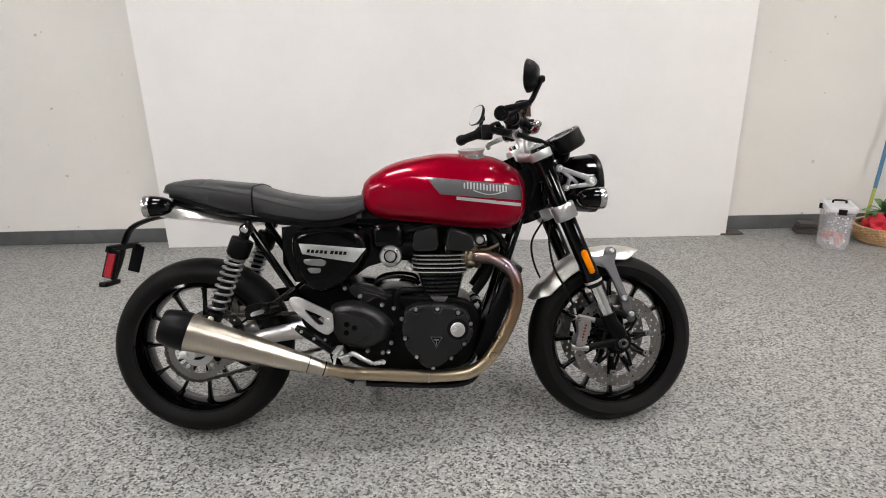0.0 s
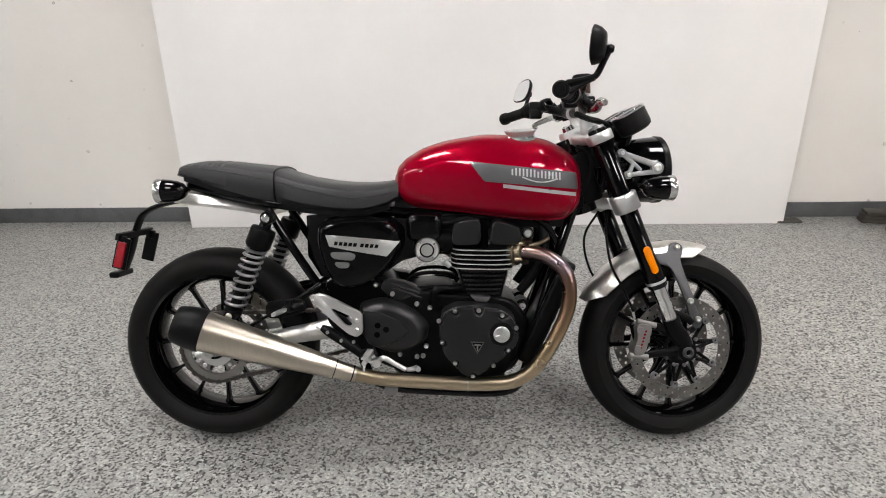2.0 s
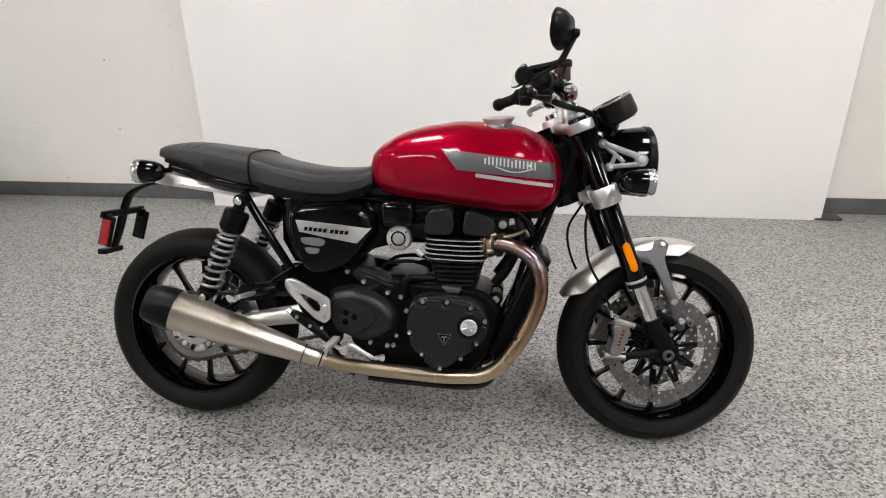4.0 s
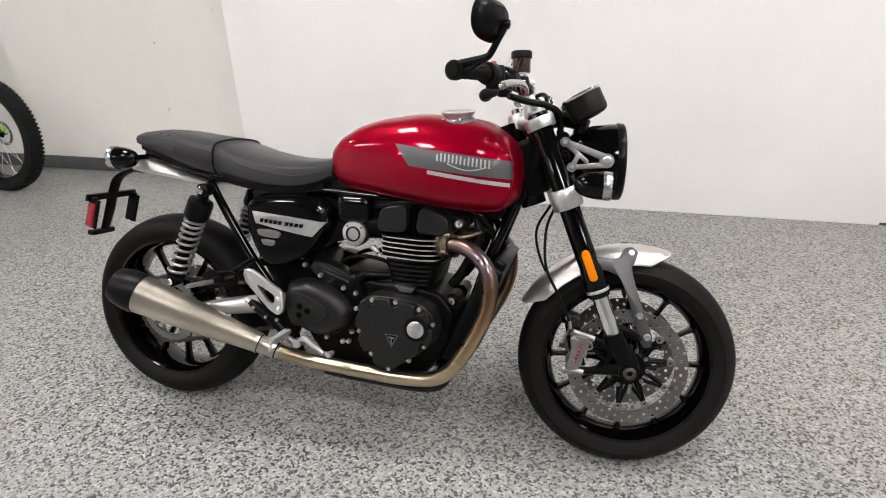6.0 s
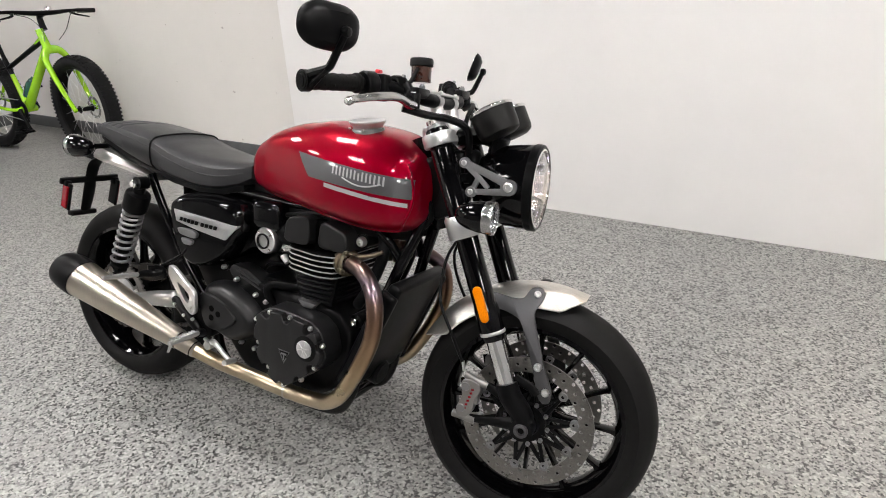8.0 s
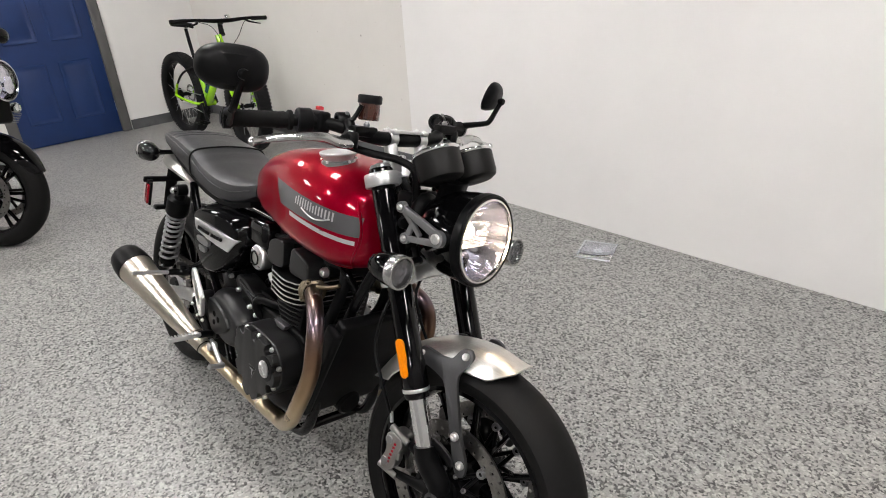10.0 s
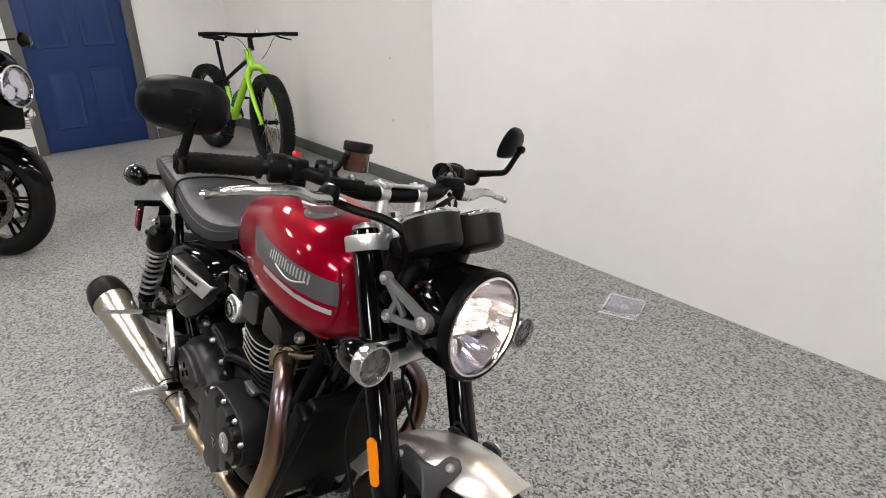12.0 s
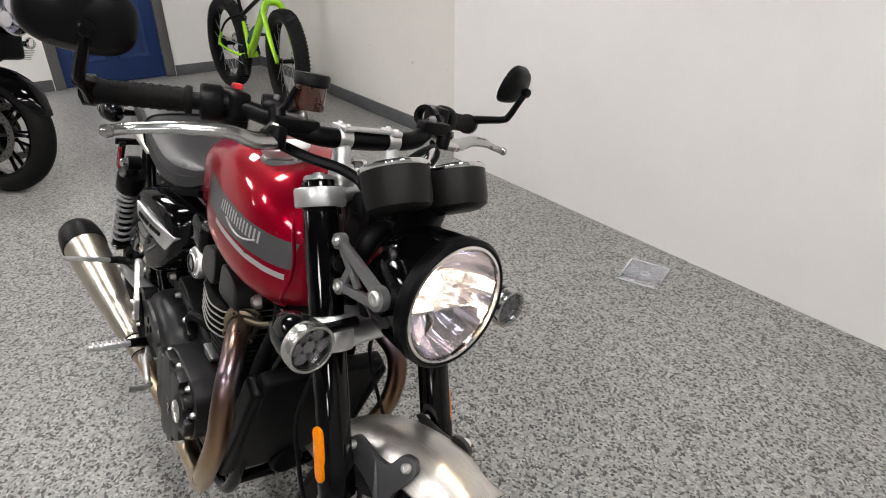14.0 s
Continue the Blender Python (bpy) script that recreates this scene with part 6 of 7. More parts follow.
WEDGE = material("dusty_rubber", (0.05, 0.045, 0.04), 0.7, grain=0.2, grain_scale=200, wear=0.2)
TOTE = material("frosted_plastic", (0.72, 0.72, 0.76), 0.3)
TOTE.node_tree.nodes["Principled BSDF"].inputs["Alpha"].default_value = 0.22
LID_CLEAR = material("milky_plastic", (0.72, 0.72, 0.75), 0.35)
LID_CLEAR.node_tree.nodes["Principled BSDF"].inputs["Alpha"].default_value = 0.6
CASE = clear("clear_case_plastic", (0.97, 0.98, 1.0), 0.03, 1.25)
CASE_EDGE = material("milky_case_edge", (0.42, 0.43, 0.45), 0.25)
SLEEVE = material("grey_paper_sleeve", (0.2, 0.2, 0.21), 0.5, grain=0.3, grain_scale=60, wear=0.4, wear_scale=12)
LID_WHITE = material("white_plastic", (0.72, 0.72, 0.72), 0.4)
PINK = material("pink_plastic", (0.75, 0.36, 0.33), 0.5)
POLE_BLUE = material("blue_pole", (0.08, 0.2, 0.32), 0.4)
POLE_GREEN = material("yellow_green_pole", (0.4, 0.42, 0.1), 0.45)
BOTTLE = material("dark_green_bottle", (0.012, 0.07, 0.05), 0.25, coat=0.6)
CHIP = material("bare_plaster_chip", (0.58, 0.545, 0.51), 0.8, grain=0.5, grain_scale=150)
CHIP_DARK = material("old_screw_hole", (0.47, 0.44, 0.41), 0.8, grain=0.4, grain_scale=150)

# old holes and chips in the wall
wall_n = bpy.data.objects["wall_north"]
rng = random.Random(4)
for x, z, r, dark in ((-2.378, 1.325, 0.014, 1), (-2.34, 1.34, 0.007, 1), (-2.383, 0.89, 0.012, 1), (-2.38, 0.463, 0.016, 0), (-2.382, 0.118, 0.013, 0), (-2.838, 0.129, 0.014, 0), (-2.94, 0.9, 0.006, 1), (-2.95, 0.5, 0.006, 1), (-2.2, 0.98, 0.004, 1),
                      (2.437, 1.252, 0.007, 1), (2.47, 1.349, 0.012, 0), (2.49, 0.896, 0.011, 0), (2.5, 0.457, 0.016, 0), (2.491, 0.101, 0.014, 1), (2.2, 1.1, 0.005, 1), (-3.0, 1.33, 0.006, 1), (-2.9, 0.28, 0.006, 0), (-2.15, 0.7, 0.005, 0)):
    b = bmesh.new()
    n = 11
    r *= 0.68
    loft([[(x + r * q * (0.7 + 0.6 * u) * math.cos(2 * math.pi * k / n), YN - d, z + r * q * (0.7 + 0.6 * u) * math.sin(2 * math.pi * k / n)) for k, u in enumerate(us)] for q, d, us in (lambda us: ((1.0, -0.001, us), (0.9, 0.0015, us), (0.3, 0.0008, us)))([rng.random() for _ in range(n)])], b)
    part("chip", b, CHIP_DARK if dark else CHIP, wall_n)

# the blue door
door = tagged(part("door_1", box((XW - 0.045, (DOOR_Y0 + DOOR_Y1) / 2, DOOR_H / 2 + 0.003), (0.044, DOOR_Y1 - DOOR_Y0 - 0.006, DOOR_H - 0.006), 0.002), BLUE), "closed blue six-panel door", "door", kind="structure")
yc, wd = (DOOR_Y0 + DOOR_Y1) / 2, DOOR_Y1 - DOOR_Y0
for cy in (yc - wd * 0.215, yc + wd * 0.215):
    for z0, z1 in ((0.2, 0.72), (0.9, 1.5), (1.62, 1.88)):
        pb = bmesh.new()
        h, w = z1 - z0, 0.27
        X = XW - 0.023
        def frame_at(g, d):
            return [(X + d, cy - w / 2 + g, z0 + g), (X + d, cy + w / 2 - g, z0 + g), (X + d, cy + w / 2 - g, z1 - g), (X + d, cy - w / 2 + g, z1 - g)]
        loft([frame_at(0, 0.0), frame_at(0.006, 0.007), frame_at(0.014, 0.007), frame_at(0.028, 0.0008), frame_at(0.036, 0.0008), frame_at(0.064, 0.011)], pb)
        part("door_panel", pb, BLUE, door)
for z in (0.25, 1.0, 1.8):
    part("hinge", tube([(XW - 0.016, DOOR_Y1 - 0.002, z - 0.05), (XW - 0.016, DOOR_Y1 - 0.002, z + 0.05)], 0.007, None, 10, 1), BOLT, door)
kn = lathe([(0, 0), (0.033, 0), (0.033, 0.006), (0.013, 0.01), (0.012, 0.035), (0.022, 0.04), (0.028, 0.052), (0.026, 0.066), (0.012, 0.074), (0, 0.075)], (XW - 0.023, DOOR_Y0 + 0.07, 0.96), (1, 0, 0), 24)
part("door_knob", kn, CHROME, door, "polished steel door knob")
fb_ = bmesh.new()
for y, s in ((DOOR_Y0, -1), (DOOR_Y1, 1)):
    box((XW - 0.09, y + s * 0.035, DOOR_H / 2), (0.21, 0.085, DOOR_H), 0.004, bm=fb_)
box((XW - 0.09, yc, DOOR_H + 0.04), (0.21, wd + 0.155, 0.08), 0.004, bm=fb_)
tagged(part("door_frame", fb_, TRIM), "dark grey painted metal door frame", "door frame", kind="structure")
tagged(part("wall_behind_door", box((XW - 0.17, yc, DOOR_H / 2), (0.04, wd, DOOR_H), 0), WALL_WHITE), "plain closing panel behind the door", "wall", kind="structure")

# ---- lime green fat-tyred bicycle leaning on the wall ----
bicycle = thing("bicycle", Matrix.Translation((-4.475, 3.48, 0)) @ Matrix.Rotation(0.065, 4, "Z") @ Matrix.Rotation(-0.053, 4, "X"), "lime green fat-tyred mountain bicycle leaning against the wall", "bicycle")
TURN_ = about((1.05, 0, 0), (0, 0, 1), -7.9)
WB, WR = 1.1, 0.372


def fat_wheel(name, x, at=None):
    c = (x, 0, WR)
    w = part(name, lathe([(0.29, -0.036), (0.297, -0.04), (0.297, 0.04), (0.29, 0.036), (0.28, 0.03), (0.28, -0.03)], c, (0, 1, 0), 48, closed=True), SATIN, bicycle, "black wide bicycle rim", at)
    ty = lathe([(0.292, -0.036), (0.31, -0.05), (0.335, -0.054), (0.357, -0.042), (0.366, -0.02), (0.367, 0), (0.366, 0.02), (0.357, 0.042), (0.335, 0.054), (0.31, 0.05), (0.292, 0.036)], c, (0, 1, 0), 64, closed=True)
    part("tyre", ty, KNOB_RUBBER, w, "knobbly black fat tyre")
    ty = bmesh.new()
    for k in range(84):
        a = 2 * math.pi * k / 84
        for yy, rr in ((-0.044, 0.356), (0.044, 0.356), (-0.028 if k % 2 else 0.028, 0.363), (-0.01 if k % 2 else 0.01, 0.367)):
            box((x + rr * math.cos(a), yy, WR + rr * math.sin(a)), (0.01, 0.013, 0.013), 0, Matrix.Rotation(-a, 4, "Y"), ty)
    tagged(part("tread", ty, KNOB_RUBBER, w), kind="stuff")
    part("hub", lathe([(0, -0.066), (0.012, -0.066), (0.014, -0.05), (0.028, -0.045), (0.018, -0.03), (0.018, 0.03), (0.028, 0.045), (0.014, 0.05), (0.012, 0.066), (0, 0.066)], c, (0, 1, 0), 20), SATIN, w)
    for k in range(28):
        a = 2 * math.pi * k / 28
        b = a + (0.5 if k % 4 < 2 else -0.5)
        s = -1 if k % 2 else 1
        part("spoke", tube([(x + 0.026 * math.cos(b), s * 0.045, WR + 0.026 * math.sin(b)), (x + 0.285 * math.cos(a), s * 0.012, WR + 0.285 * math.sin(a))], 0.0012, None, 5, 1), BOLT, w)
    part("brake_rotor", lathe([(0.06, 0.058), (0.08, 0.058), (0.08, 0.06), (0.06, 0.06)], c, (0, 1, 0), 32, closed=True), DISC, w)
    return w


rwb = fat_wheel("rear_wheel", 0.0)
fat_wheel("front_wheel", WB, TURN_)
part("cassette", lathe([(0.02, -0.062), (0.03, -0.062), (0.045, -0.05), (0.06, -0.042), (0.06, -0.04), (0.02, -0.04)], (0, 0, WR), (0, 1, 0), 28, closed=True), SATIN, rwb)
fb2 = bmesh.new()
tube([(0.84, 0, 0.765), (0.79, 0, 0.905)], [0.03, 0.026], fb2, 14, 1)
tube([(0.808, 0, 0.85), (0.73, 0, 0.806)], [0.022, 0.0175], fb2, 12, 1)
tube([(0.835, 0, 0.79), (0.72, 0, 0.66), (0.45, 0, 0.35)], [0.03, 0.03, 0.033], fb2, 14, 4)
tube([(0.44, 0, 0.33), (0.385, 0, 0.48), (0.35, 0, 0.58)], [0.026, 0.019, 0.017], fb2, 12, 3)
lathe([(0, -0.055), (0.025, -0.055), (0.025, 0.055), (0, 0.055)], (0.44, 0, 0.33), (0, 1, 0), 18, fb2)
for s in (-1, 1):
    tube([(0.44, s * 0.045, 0.335), (0.33, s * 0.07, 0.325), (0.12, s * 0.085, 0.35), (0.0, s * 0.085, WR)], [0.014, 0.013, 0.012, 0.014], fb2, 10, 4)
    tube([(0.0, s * 0.085, WR), (0.04, s * 0.085, 0.44), (0.07, s * 0.083, 0.48)], [0.013, 0.011, 0.01], fb2, 10, 3)
part("frame", fb2, LIME, bicycle, "lime green frame")
fb3 = bmesh.new()
tube([(0.812, 0, 0.838), (0.57, 0, 0.732), (0.335, 0, 0.628)], [0.019, 0.0165, 0.016], fb3, 12, 2)
tube([(0.35, 0, 0.58), (0.325, 0, 0.65), (0.31, 0, 0.69)], 0.018, fb3, 12, 2)
for s in (-1, 1):
    tube([(0.33, s * 0.015, 0.63), (0.25, s * 0.07, 0.6), (0.16, s * 0.083, 0.55), (0.07, s * 0.083, 0.48)], 0.0095, fb3, 10, 4)
part("top_tube", fb3, SATIN, bicycle, "black upper frame tubes")
fk2 = bmesh.new()
tube([(0.85, -0.07, 0.735), (0.842, -0.04, 0.765), (0.84, 0, 0.772), (0.842, 0.04, 0.765), (0.85, 0.07, 0.735)], [0.023, 0.027, 0.03, 0.027, 0.023], fk2, 12, 4)
for s in (-1, 1):
    tube([(0.848, s * 0.062, 0.748), (0.885, s * 0.082, 0.68), (1.0, s * 0.082, 0.5), (1.1, s * 0.075, WR - 0.01)], [0.024, 0.021, 0.017, 0.015], fk2, 12, 4)
part("fork", fk2, LIME, bicycle, "lime green rigid fork", TURN_)
part("stem", tube([(0.793, 0, 0.9), (0.779, 0, 0.945), (0.775, 0, 0.99), (0.828, 0, 1.012)], [0.023, 0.021, 0.02, 0.02], None, 14, 3), SATIN, bicycle, "black stem", TURN_)
hb2 = part("handlebar", tube([(0.79, -0.385, 1.02), (0.815, -0.22, 1.025), (0.828, -0.08, 1.015), (0.83, 0, 1.013), (0.828, 0.08, 1.015), (0.815, 0.22, 1.025), (0.79, 0.385, 1.02)], [0.012, 0.012, 0.016, 0.017, 0.016, 0.012, 0.012], None, 12, 5), SATIN, bicycle, "wide flat black handlebar", TURN_)
for s in (-1, 1):
    part("grip", tube([(0.793, s * 0.265, 1.022), (0.79, s * 0.395, 1.02)], 0.0165, None, 14, 1), RUBBER, hb2)
    part("brake_lever", tube([(0.82, s * 0.2, 1.015), (0.855, s * 0.215, 1.0), (0.86, s * 0.28, 0.985), (0.858, s * 0.31, 0.98)], [0.012, 0.008, 0.006, 0.005], None, 8, 3), SATIN, hb2)
part("bell", lathe([(0, 0.03), (0.018, 0.026), (0.024, 0.012), (0.024, 0), (0, 0)], (0.83, 0.045, 1.03), (0, 0, 1), 18), CHROME, hb2, "small chrome bell")
for s in (-1, 1):
    part("cable", tube([(0.84, s * 0.19, 1.01), (0.92, s * 0.13, 0.98), (0.93, s * 0.08, 0.9), (0.86, s * 0.05, 0.83)], 0.0026, None, 6, 6), SATIN, bicycle, "", TURN_)
part("seat_post", tube([(0.31, 0, 0.69), (0.265, 0, 0.85), (0.245, 0, 0.945)], 0.0145, None, 12, 2), SATIN, bicycle)
sd = loft([[(x, -w, z - 0.02), (x, -w, z - 0.004), (x, -w * 0.55, z + 0.012), (x, 0, z + 0.008), (x, w * 0.55, z + 0.012), (x, w, z - 0.004), (x, w, z - 0.02), (x, 0, z - 0.026)] for x, w, z in ((0.1, 0.045, 0.985), (0.115, 0.07, 0.99), (0.16, 0.072, 0.985), (0.22, 0.045, 0.98), (0.3, 0.024, 0.98), (0.35, 0.02, 0.978), (0.37, 0.012, 0.972))])
part("saddle", sd, PLASTIC, bicycle, "black narrow saddle")
ck = bmesh.new()
lathe([(0.04, -0.066), (0.075, -0.066), (0.078, -0.063), (0.075, -0.06), (0.04, -0.06)], (0.44, 0, 0.33), (0, 1, 0), 36, ck, closed=True)
crank = part("crank", tube([(0.44, -0.07, 0.33), (0.5, -0.085, 0.25), (0.545, -0.09, 0.19)], [0.016, 0.012, 0.012], None, 10, 2), SATIN, bicycle, "black crank arm")
part("chainring", ck, SATIN, bicycle)
part("crank", tube([(0.44, 0.07, 0.33), (0.38, 0.085, 0.41), (0.335, 0.09, 0.47)], [0.016, 0.012, 0.012], None, 10, 2), SATIN, bicycle)
part("axle", tube([(0.44, -0.075, 0.33), (0.44, 0.075, 0.33)], 0.012, None, 10, 1), SATIN, bicycle)
for p in ((0.545, -0.14, 0.19), (0.335, 0.14, 0.47)):
    pd = bmesh.new()
    for dx in (-0.042, 0.042):
        box((p[0] + dx, p[1], p[2]), (0.012, 0.09, 0.016), 0.003, bm=pd)
    for dy in (-0.04, 0.04):
        box((p[0], p[1] + dy, p[2]), (0.09, 0.012, 0.016), 0.003, bm=pd)
    tube([(p[0], p[1] - math.copysign(0.05, p[1]), p[2]), (p[0], p[1] + math.copysign(0.045, p[1]), p[2])], 0.009, pd, 8, 1)
    part("pedal", pd, SATIN, crank)
tube_ch = bmesh.new()
tube([(0.0, -0.055, WR + 0.05), (0.44, -0.063, 0.405)], 0.004, tube_ch, 6, 1)
tube([(0.03, -0.055, WR - 0.07), (0.44, -0.063, 0.253)], 0.004, tube_ch, 6, 1)
part("chain", tube_ch, BOLT, bicycle)
bo = lathe([(0, 0), (0.034, 0), (0.036, 0.006), (0.036, 0.1), (0.03, 0.125), (0.024, 0.13), (0.024, 0.15), (0.015, 0.158), (0.012, 0.175), (0, 0.175)], (0.47, 0, 0.43), (0.62, 0, 0.78), 20)
part("bottle", bo, BOTTLE, bicycle, "dark green water bottle")

# ---- black motorcycle parked near the door ----
cruiser = thing("motorcycle", Matrix.Translation((-2.76, 1.642, 0.0)) @ Matrix.Rotation(0.774, 4, "Z") @ Matrix.Rotation(-0.19, 4, "X"), "black motorcycle with a round clear headlight, parked near the door", "motorcycle")


def plain_wheel(name, x, rt, half):
    c = (x, 0, rt)
    k = half - 0.014
    w = part(name, lathe([(0.222, -k), (0.228, -k - 0.005), (0.214, -k), (0.203, -0.02), (0.203, 0.02), (0.214, k), (0.228, k + 0.005), (0.222, k), (0.21, 0.0)], c, (0, 1, 0), 56, closed=True), GLOSS, cruiser, "gloss black cast wheel")
    prof = [(0.222, -k), (0.245, -half + 0.003), (0.262, -half), (rt - 0.03, -half + 0.008), (rt - 0.01, -half * 0.6), (rt, 0)]
    part("tyre", lathe(prof + [(r, -y) for r, y in prof[-2::-1]] + [(0.226, 0)], c, (0, 1, 0), 72, closed=True), RUBBER, w, "black treaded tyre")
    part("hub", lathe([(0, -0.09), (0.03, -0.09), (0.05, -0.04), (0.05, 0.04), (0.03, 0.09), (0, 0.09)], c, (0, 1, 0), 24), SATIN, w)
    s0 = part("spoke", tube([(x - 0.004, -0.012, rt + 0.04), (x - 0.02, -0.012, rt + 0.12), (x - 0.035, -0.012, rt + 0.205)], [0.014, 0.009, 0.011], None, 8, 2), GLOSS, w)
    for i in range(1, 14):
        m = about(c, (0, 1, 0), 360 * (i // 2) / 7)
        again(s0, m @ (about(c, (0, 1, 0), 15) if i % 2 else Matrix()))
    for y in (-0.075, 0.075):
        d = part("brake_disc", lathe([(0.115, -0.0025), (0.152, -0.0025), (0.152, 0.0025), (0.115, 0.0025)], (x, y, rt), (0, 1, 0), 48, closed=True), DISC, w, "drilled steel brake disc")
        for i in range(6):
            a = 2 * math.pi * i / 6
            part("disc_arm", tube([(x + 0.04 * math.cos(a), y, rt + 0.04 * math.sin(a)), (x + 0.118 * math.cos(a), y, rt + 0.118 * math.sin(a))], 0.008, None, 8, 1), SATIN, w)
        # the ring is uncut: dark dots on its face paint the shaded drillings
        for i in range(40):
            a = 2 * math.pi * i / 40
            rr = 0.124 + 0.01 * (i % 3)
            part("drilling_shade", lathe([(0, -0.0004), (0.0038, -0.0004), (0.0038, 0.0004), (0, 0.0004)], (x + rr * math.cos(a), y - 0.0026, rt + rr * math.sin(a)), (0, 1, 0), 7), DARK, w)
    return w


plain_wheel("front_wheel", 0.0, 0.312, 0.062)
plain_wheel("rear_wheel", -1.48, 0.315, 0.08)
fd = Vector((-0.5, 0, 1)).normalized()
for s in (-1, 1):
    p = Vector((0.0, s * 0.105, 0.312))
    fk_ = part("fork_leg", lathe([(0, -0.02), (0.02, -0.02), (0.03, 0.02), (0.03, 0.3), (0.032, 0.305), (0.032, 0.32), (0.0215, 0.322), (0.0215, 0.66), (0, 0.66)], p, fd, 24), GLOSS, cruiser, "gloss black fork leg")
    part("fork_cover", lathe([(0.022, 0.33), (0.04, 0.33), (0.04, 0.6), (0.022, 0.6)], p, fd, 20, closed=True), GLOSS, fk_)
fm = bmesh.new()
rings = []
for i in range(29):
    a = radians(196 - 178 * i / 28)
    f = i / 28
    w = 0.088 * min(1, 0.35 + 4 * f, 0.42 + 4.5 * (1 - f))
    row = []
    for k in range(11):
        u = -1 + 2 * k / 10
        rr = 0.345 - 0.055 * abs(u) ** 3
        row.append((rr * math.cos(a), w * u, 0.312 + rr * math.sin(a)))
    rings.append(row + [(x * 0.985, y * 0.97, 0.312 + (z - 0.312) * 0.985) for x, y, z in row[::-1]])
loft(rings, fm)
part("front_mudguard", fm, GLOSS, cruiser, "deep gloss black front mudguard")
H2 = Vector((0.195, 0, 0.91))
hl2 = part("headlight", lathe([(0, -0.16), (0.05, -0.15), (0.09, -0.1), (0.104, -0.03), (0.107, 0.0), (0.1, 0.004), (0.095, -0.02), (0.05, -0.08), (0, -0.09)], H2, (1, 0, 0), 40), GLOSS, cruiser, "round clear headlight in a black shell", pose(0, 0, 0))
part("rim", lathe([(0.1, 0.004), (0.1085, 0.002), (0.109, 0.012), (0.101, 0.016)], H2, (1, 0, 0), 40, closed=True), CHROME, hl2)
for dy, dz, r in ((0, 0.04, 0.042), (-0.045, -0.03, 0.038), (0.045, -0.03, 0.038)):
    part("reflector", lathe([(r, 0.0), (r * 0.8, -0.028), (r * 0.35, -0.052), (0, -0.055)], H2 + Vector((0.0, dy, dz)), (1, 0, 0), 9), LAMP_BOWL, hl2)
part("reflector_plate", lathe([(0, -0.062), (0.05, -0.05), (0.096, -0.015), (0.096, -0.02), (0, -0.068)], H2, (1, 0, 0), 10), LAMP_BOWL, hl2)
gl2 = part("lens", lathe([(0, 0.034), (0.05, 0.026), (0.1, 0.008), (0.1, 0.005), (0.05, 0.022), (0, 0.03)], H2, (1, 0, 0), 36), GLASS, hl2)
gl2.visible_shadow = False
part("headlight_mount", box((0.07, 0, 0.77), (0.16, 0.2, 0.17), 0.03, segments=3), SATIN, cruiser, "black headlight mount")
for s in (-1, 1):
    part("mount_arm", tube([(-0.1, s * 0.1, 0.66), (0.02, s * 0.11, 0.72), (0.13, s * 0.105, 0.86)], 0.018, None, 10, 3), GLOSS, cruiser)
    for k in range(6):
        part("horn_fin", box((0.1 + 0.006 * k, s * 0.12, 0.69 + 0.009 * k), (0.06, 0.05, 0.004), 0.001), ALU_PAINT, cruiser)
part("cowl", loft([[(x, y * w, z0 + z * h) for y, z in ((-1, 0), (-0.9, 0.6), (-0.5, 1), (0, 1.1), (0.5, 1), (0.9, 0.6), (1, 0))] for x, w, z0, h in ((0.18, 0.06, 1.015, 0.02), (0.14, 0.1, 1.01, 0.07), (0.02, 0.12, 1.0, 0.13), (-0.1, 0.11, 1.0, 0.15))]), GLOSS, cruiser, "gloss black instrument cowl")
hb4 = part("handlebar", tube([(-0.42, -0.4, 1.06), (-0.3, -0.28, 1.12), (-0.24, -0.1, 1.08), (-0.24, 0.1, 1.08), (-0.3, 0.28, 1.12), (-0.42, 0.4, 1.06)], 0.0135, None, 12, 5), SATIN, cruiser, "black handlebar")
for s in (-1, 1):
    part("grip", tube([(-0.345, s * 0.315, 1.1), (-0.43, s * 0.41, 1.055)], 0.018, None, 12, 1), RUBBER, hb4)
    part("mirror_stem", tube([(-0.3, s * 0.27, 1.12), (-0.18, s * 0.3, 1.17), (-0.06, s * 0.35, 1.19)], 0.006, None, 8, 3), SATIN, hb4)
    part("mirror", lathe([(0, -0.03), (0.03, -0.026), (0.05, -0.012), (0.054, 0.0), (0, 0.001)], (-0.05, s * 0.4, 1.19), (-1, -s * 0.25, 0.1), 24, scale=(1.35, 0.85)), GLOSS, hb4, "black oval mirror")
    ind = part("indicator", lathe([(0, -0.05), (0.018, -0.045), (0.028, -0.02), (0.03, 0.0), (0.024, 0.008), (0, 0.012)], (0.12, s * 0.17, 0.77), (1, 0, 0), 18), REFLECTOR, cruiser, "clear indicator")
    part("stalk", tube([(0.1, s * 0.15, 0.77), (0.0, s * 0.09, 0.77)], 0.009, None, 8, 1), SATIN, ind)
tk = loft([[(x, y * w, z0 + z * h) for y, z in ((-0.8, -1), (-1, -0.4), (-1, 0.1), (-0.75, 0.7), (0, 1), (0.75, 0.7), (1, 0.1), (1, -0.4), (0.8, -1))] for x, w, z0, h in ((-0.22, 0.05, 0.86, 0.06), (-0.28, 0.13, 0.87, 0.12), (-0.45, 0.17, 0.87, 0.14), (-0.65, 0.15, 0.84, 0.12), (-0.8, 0.08, 0.8, 0.06))])
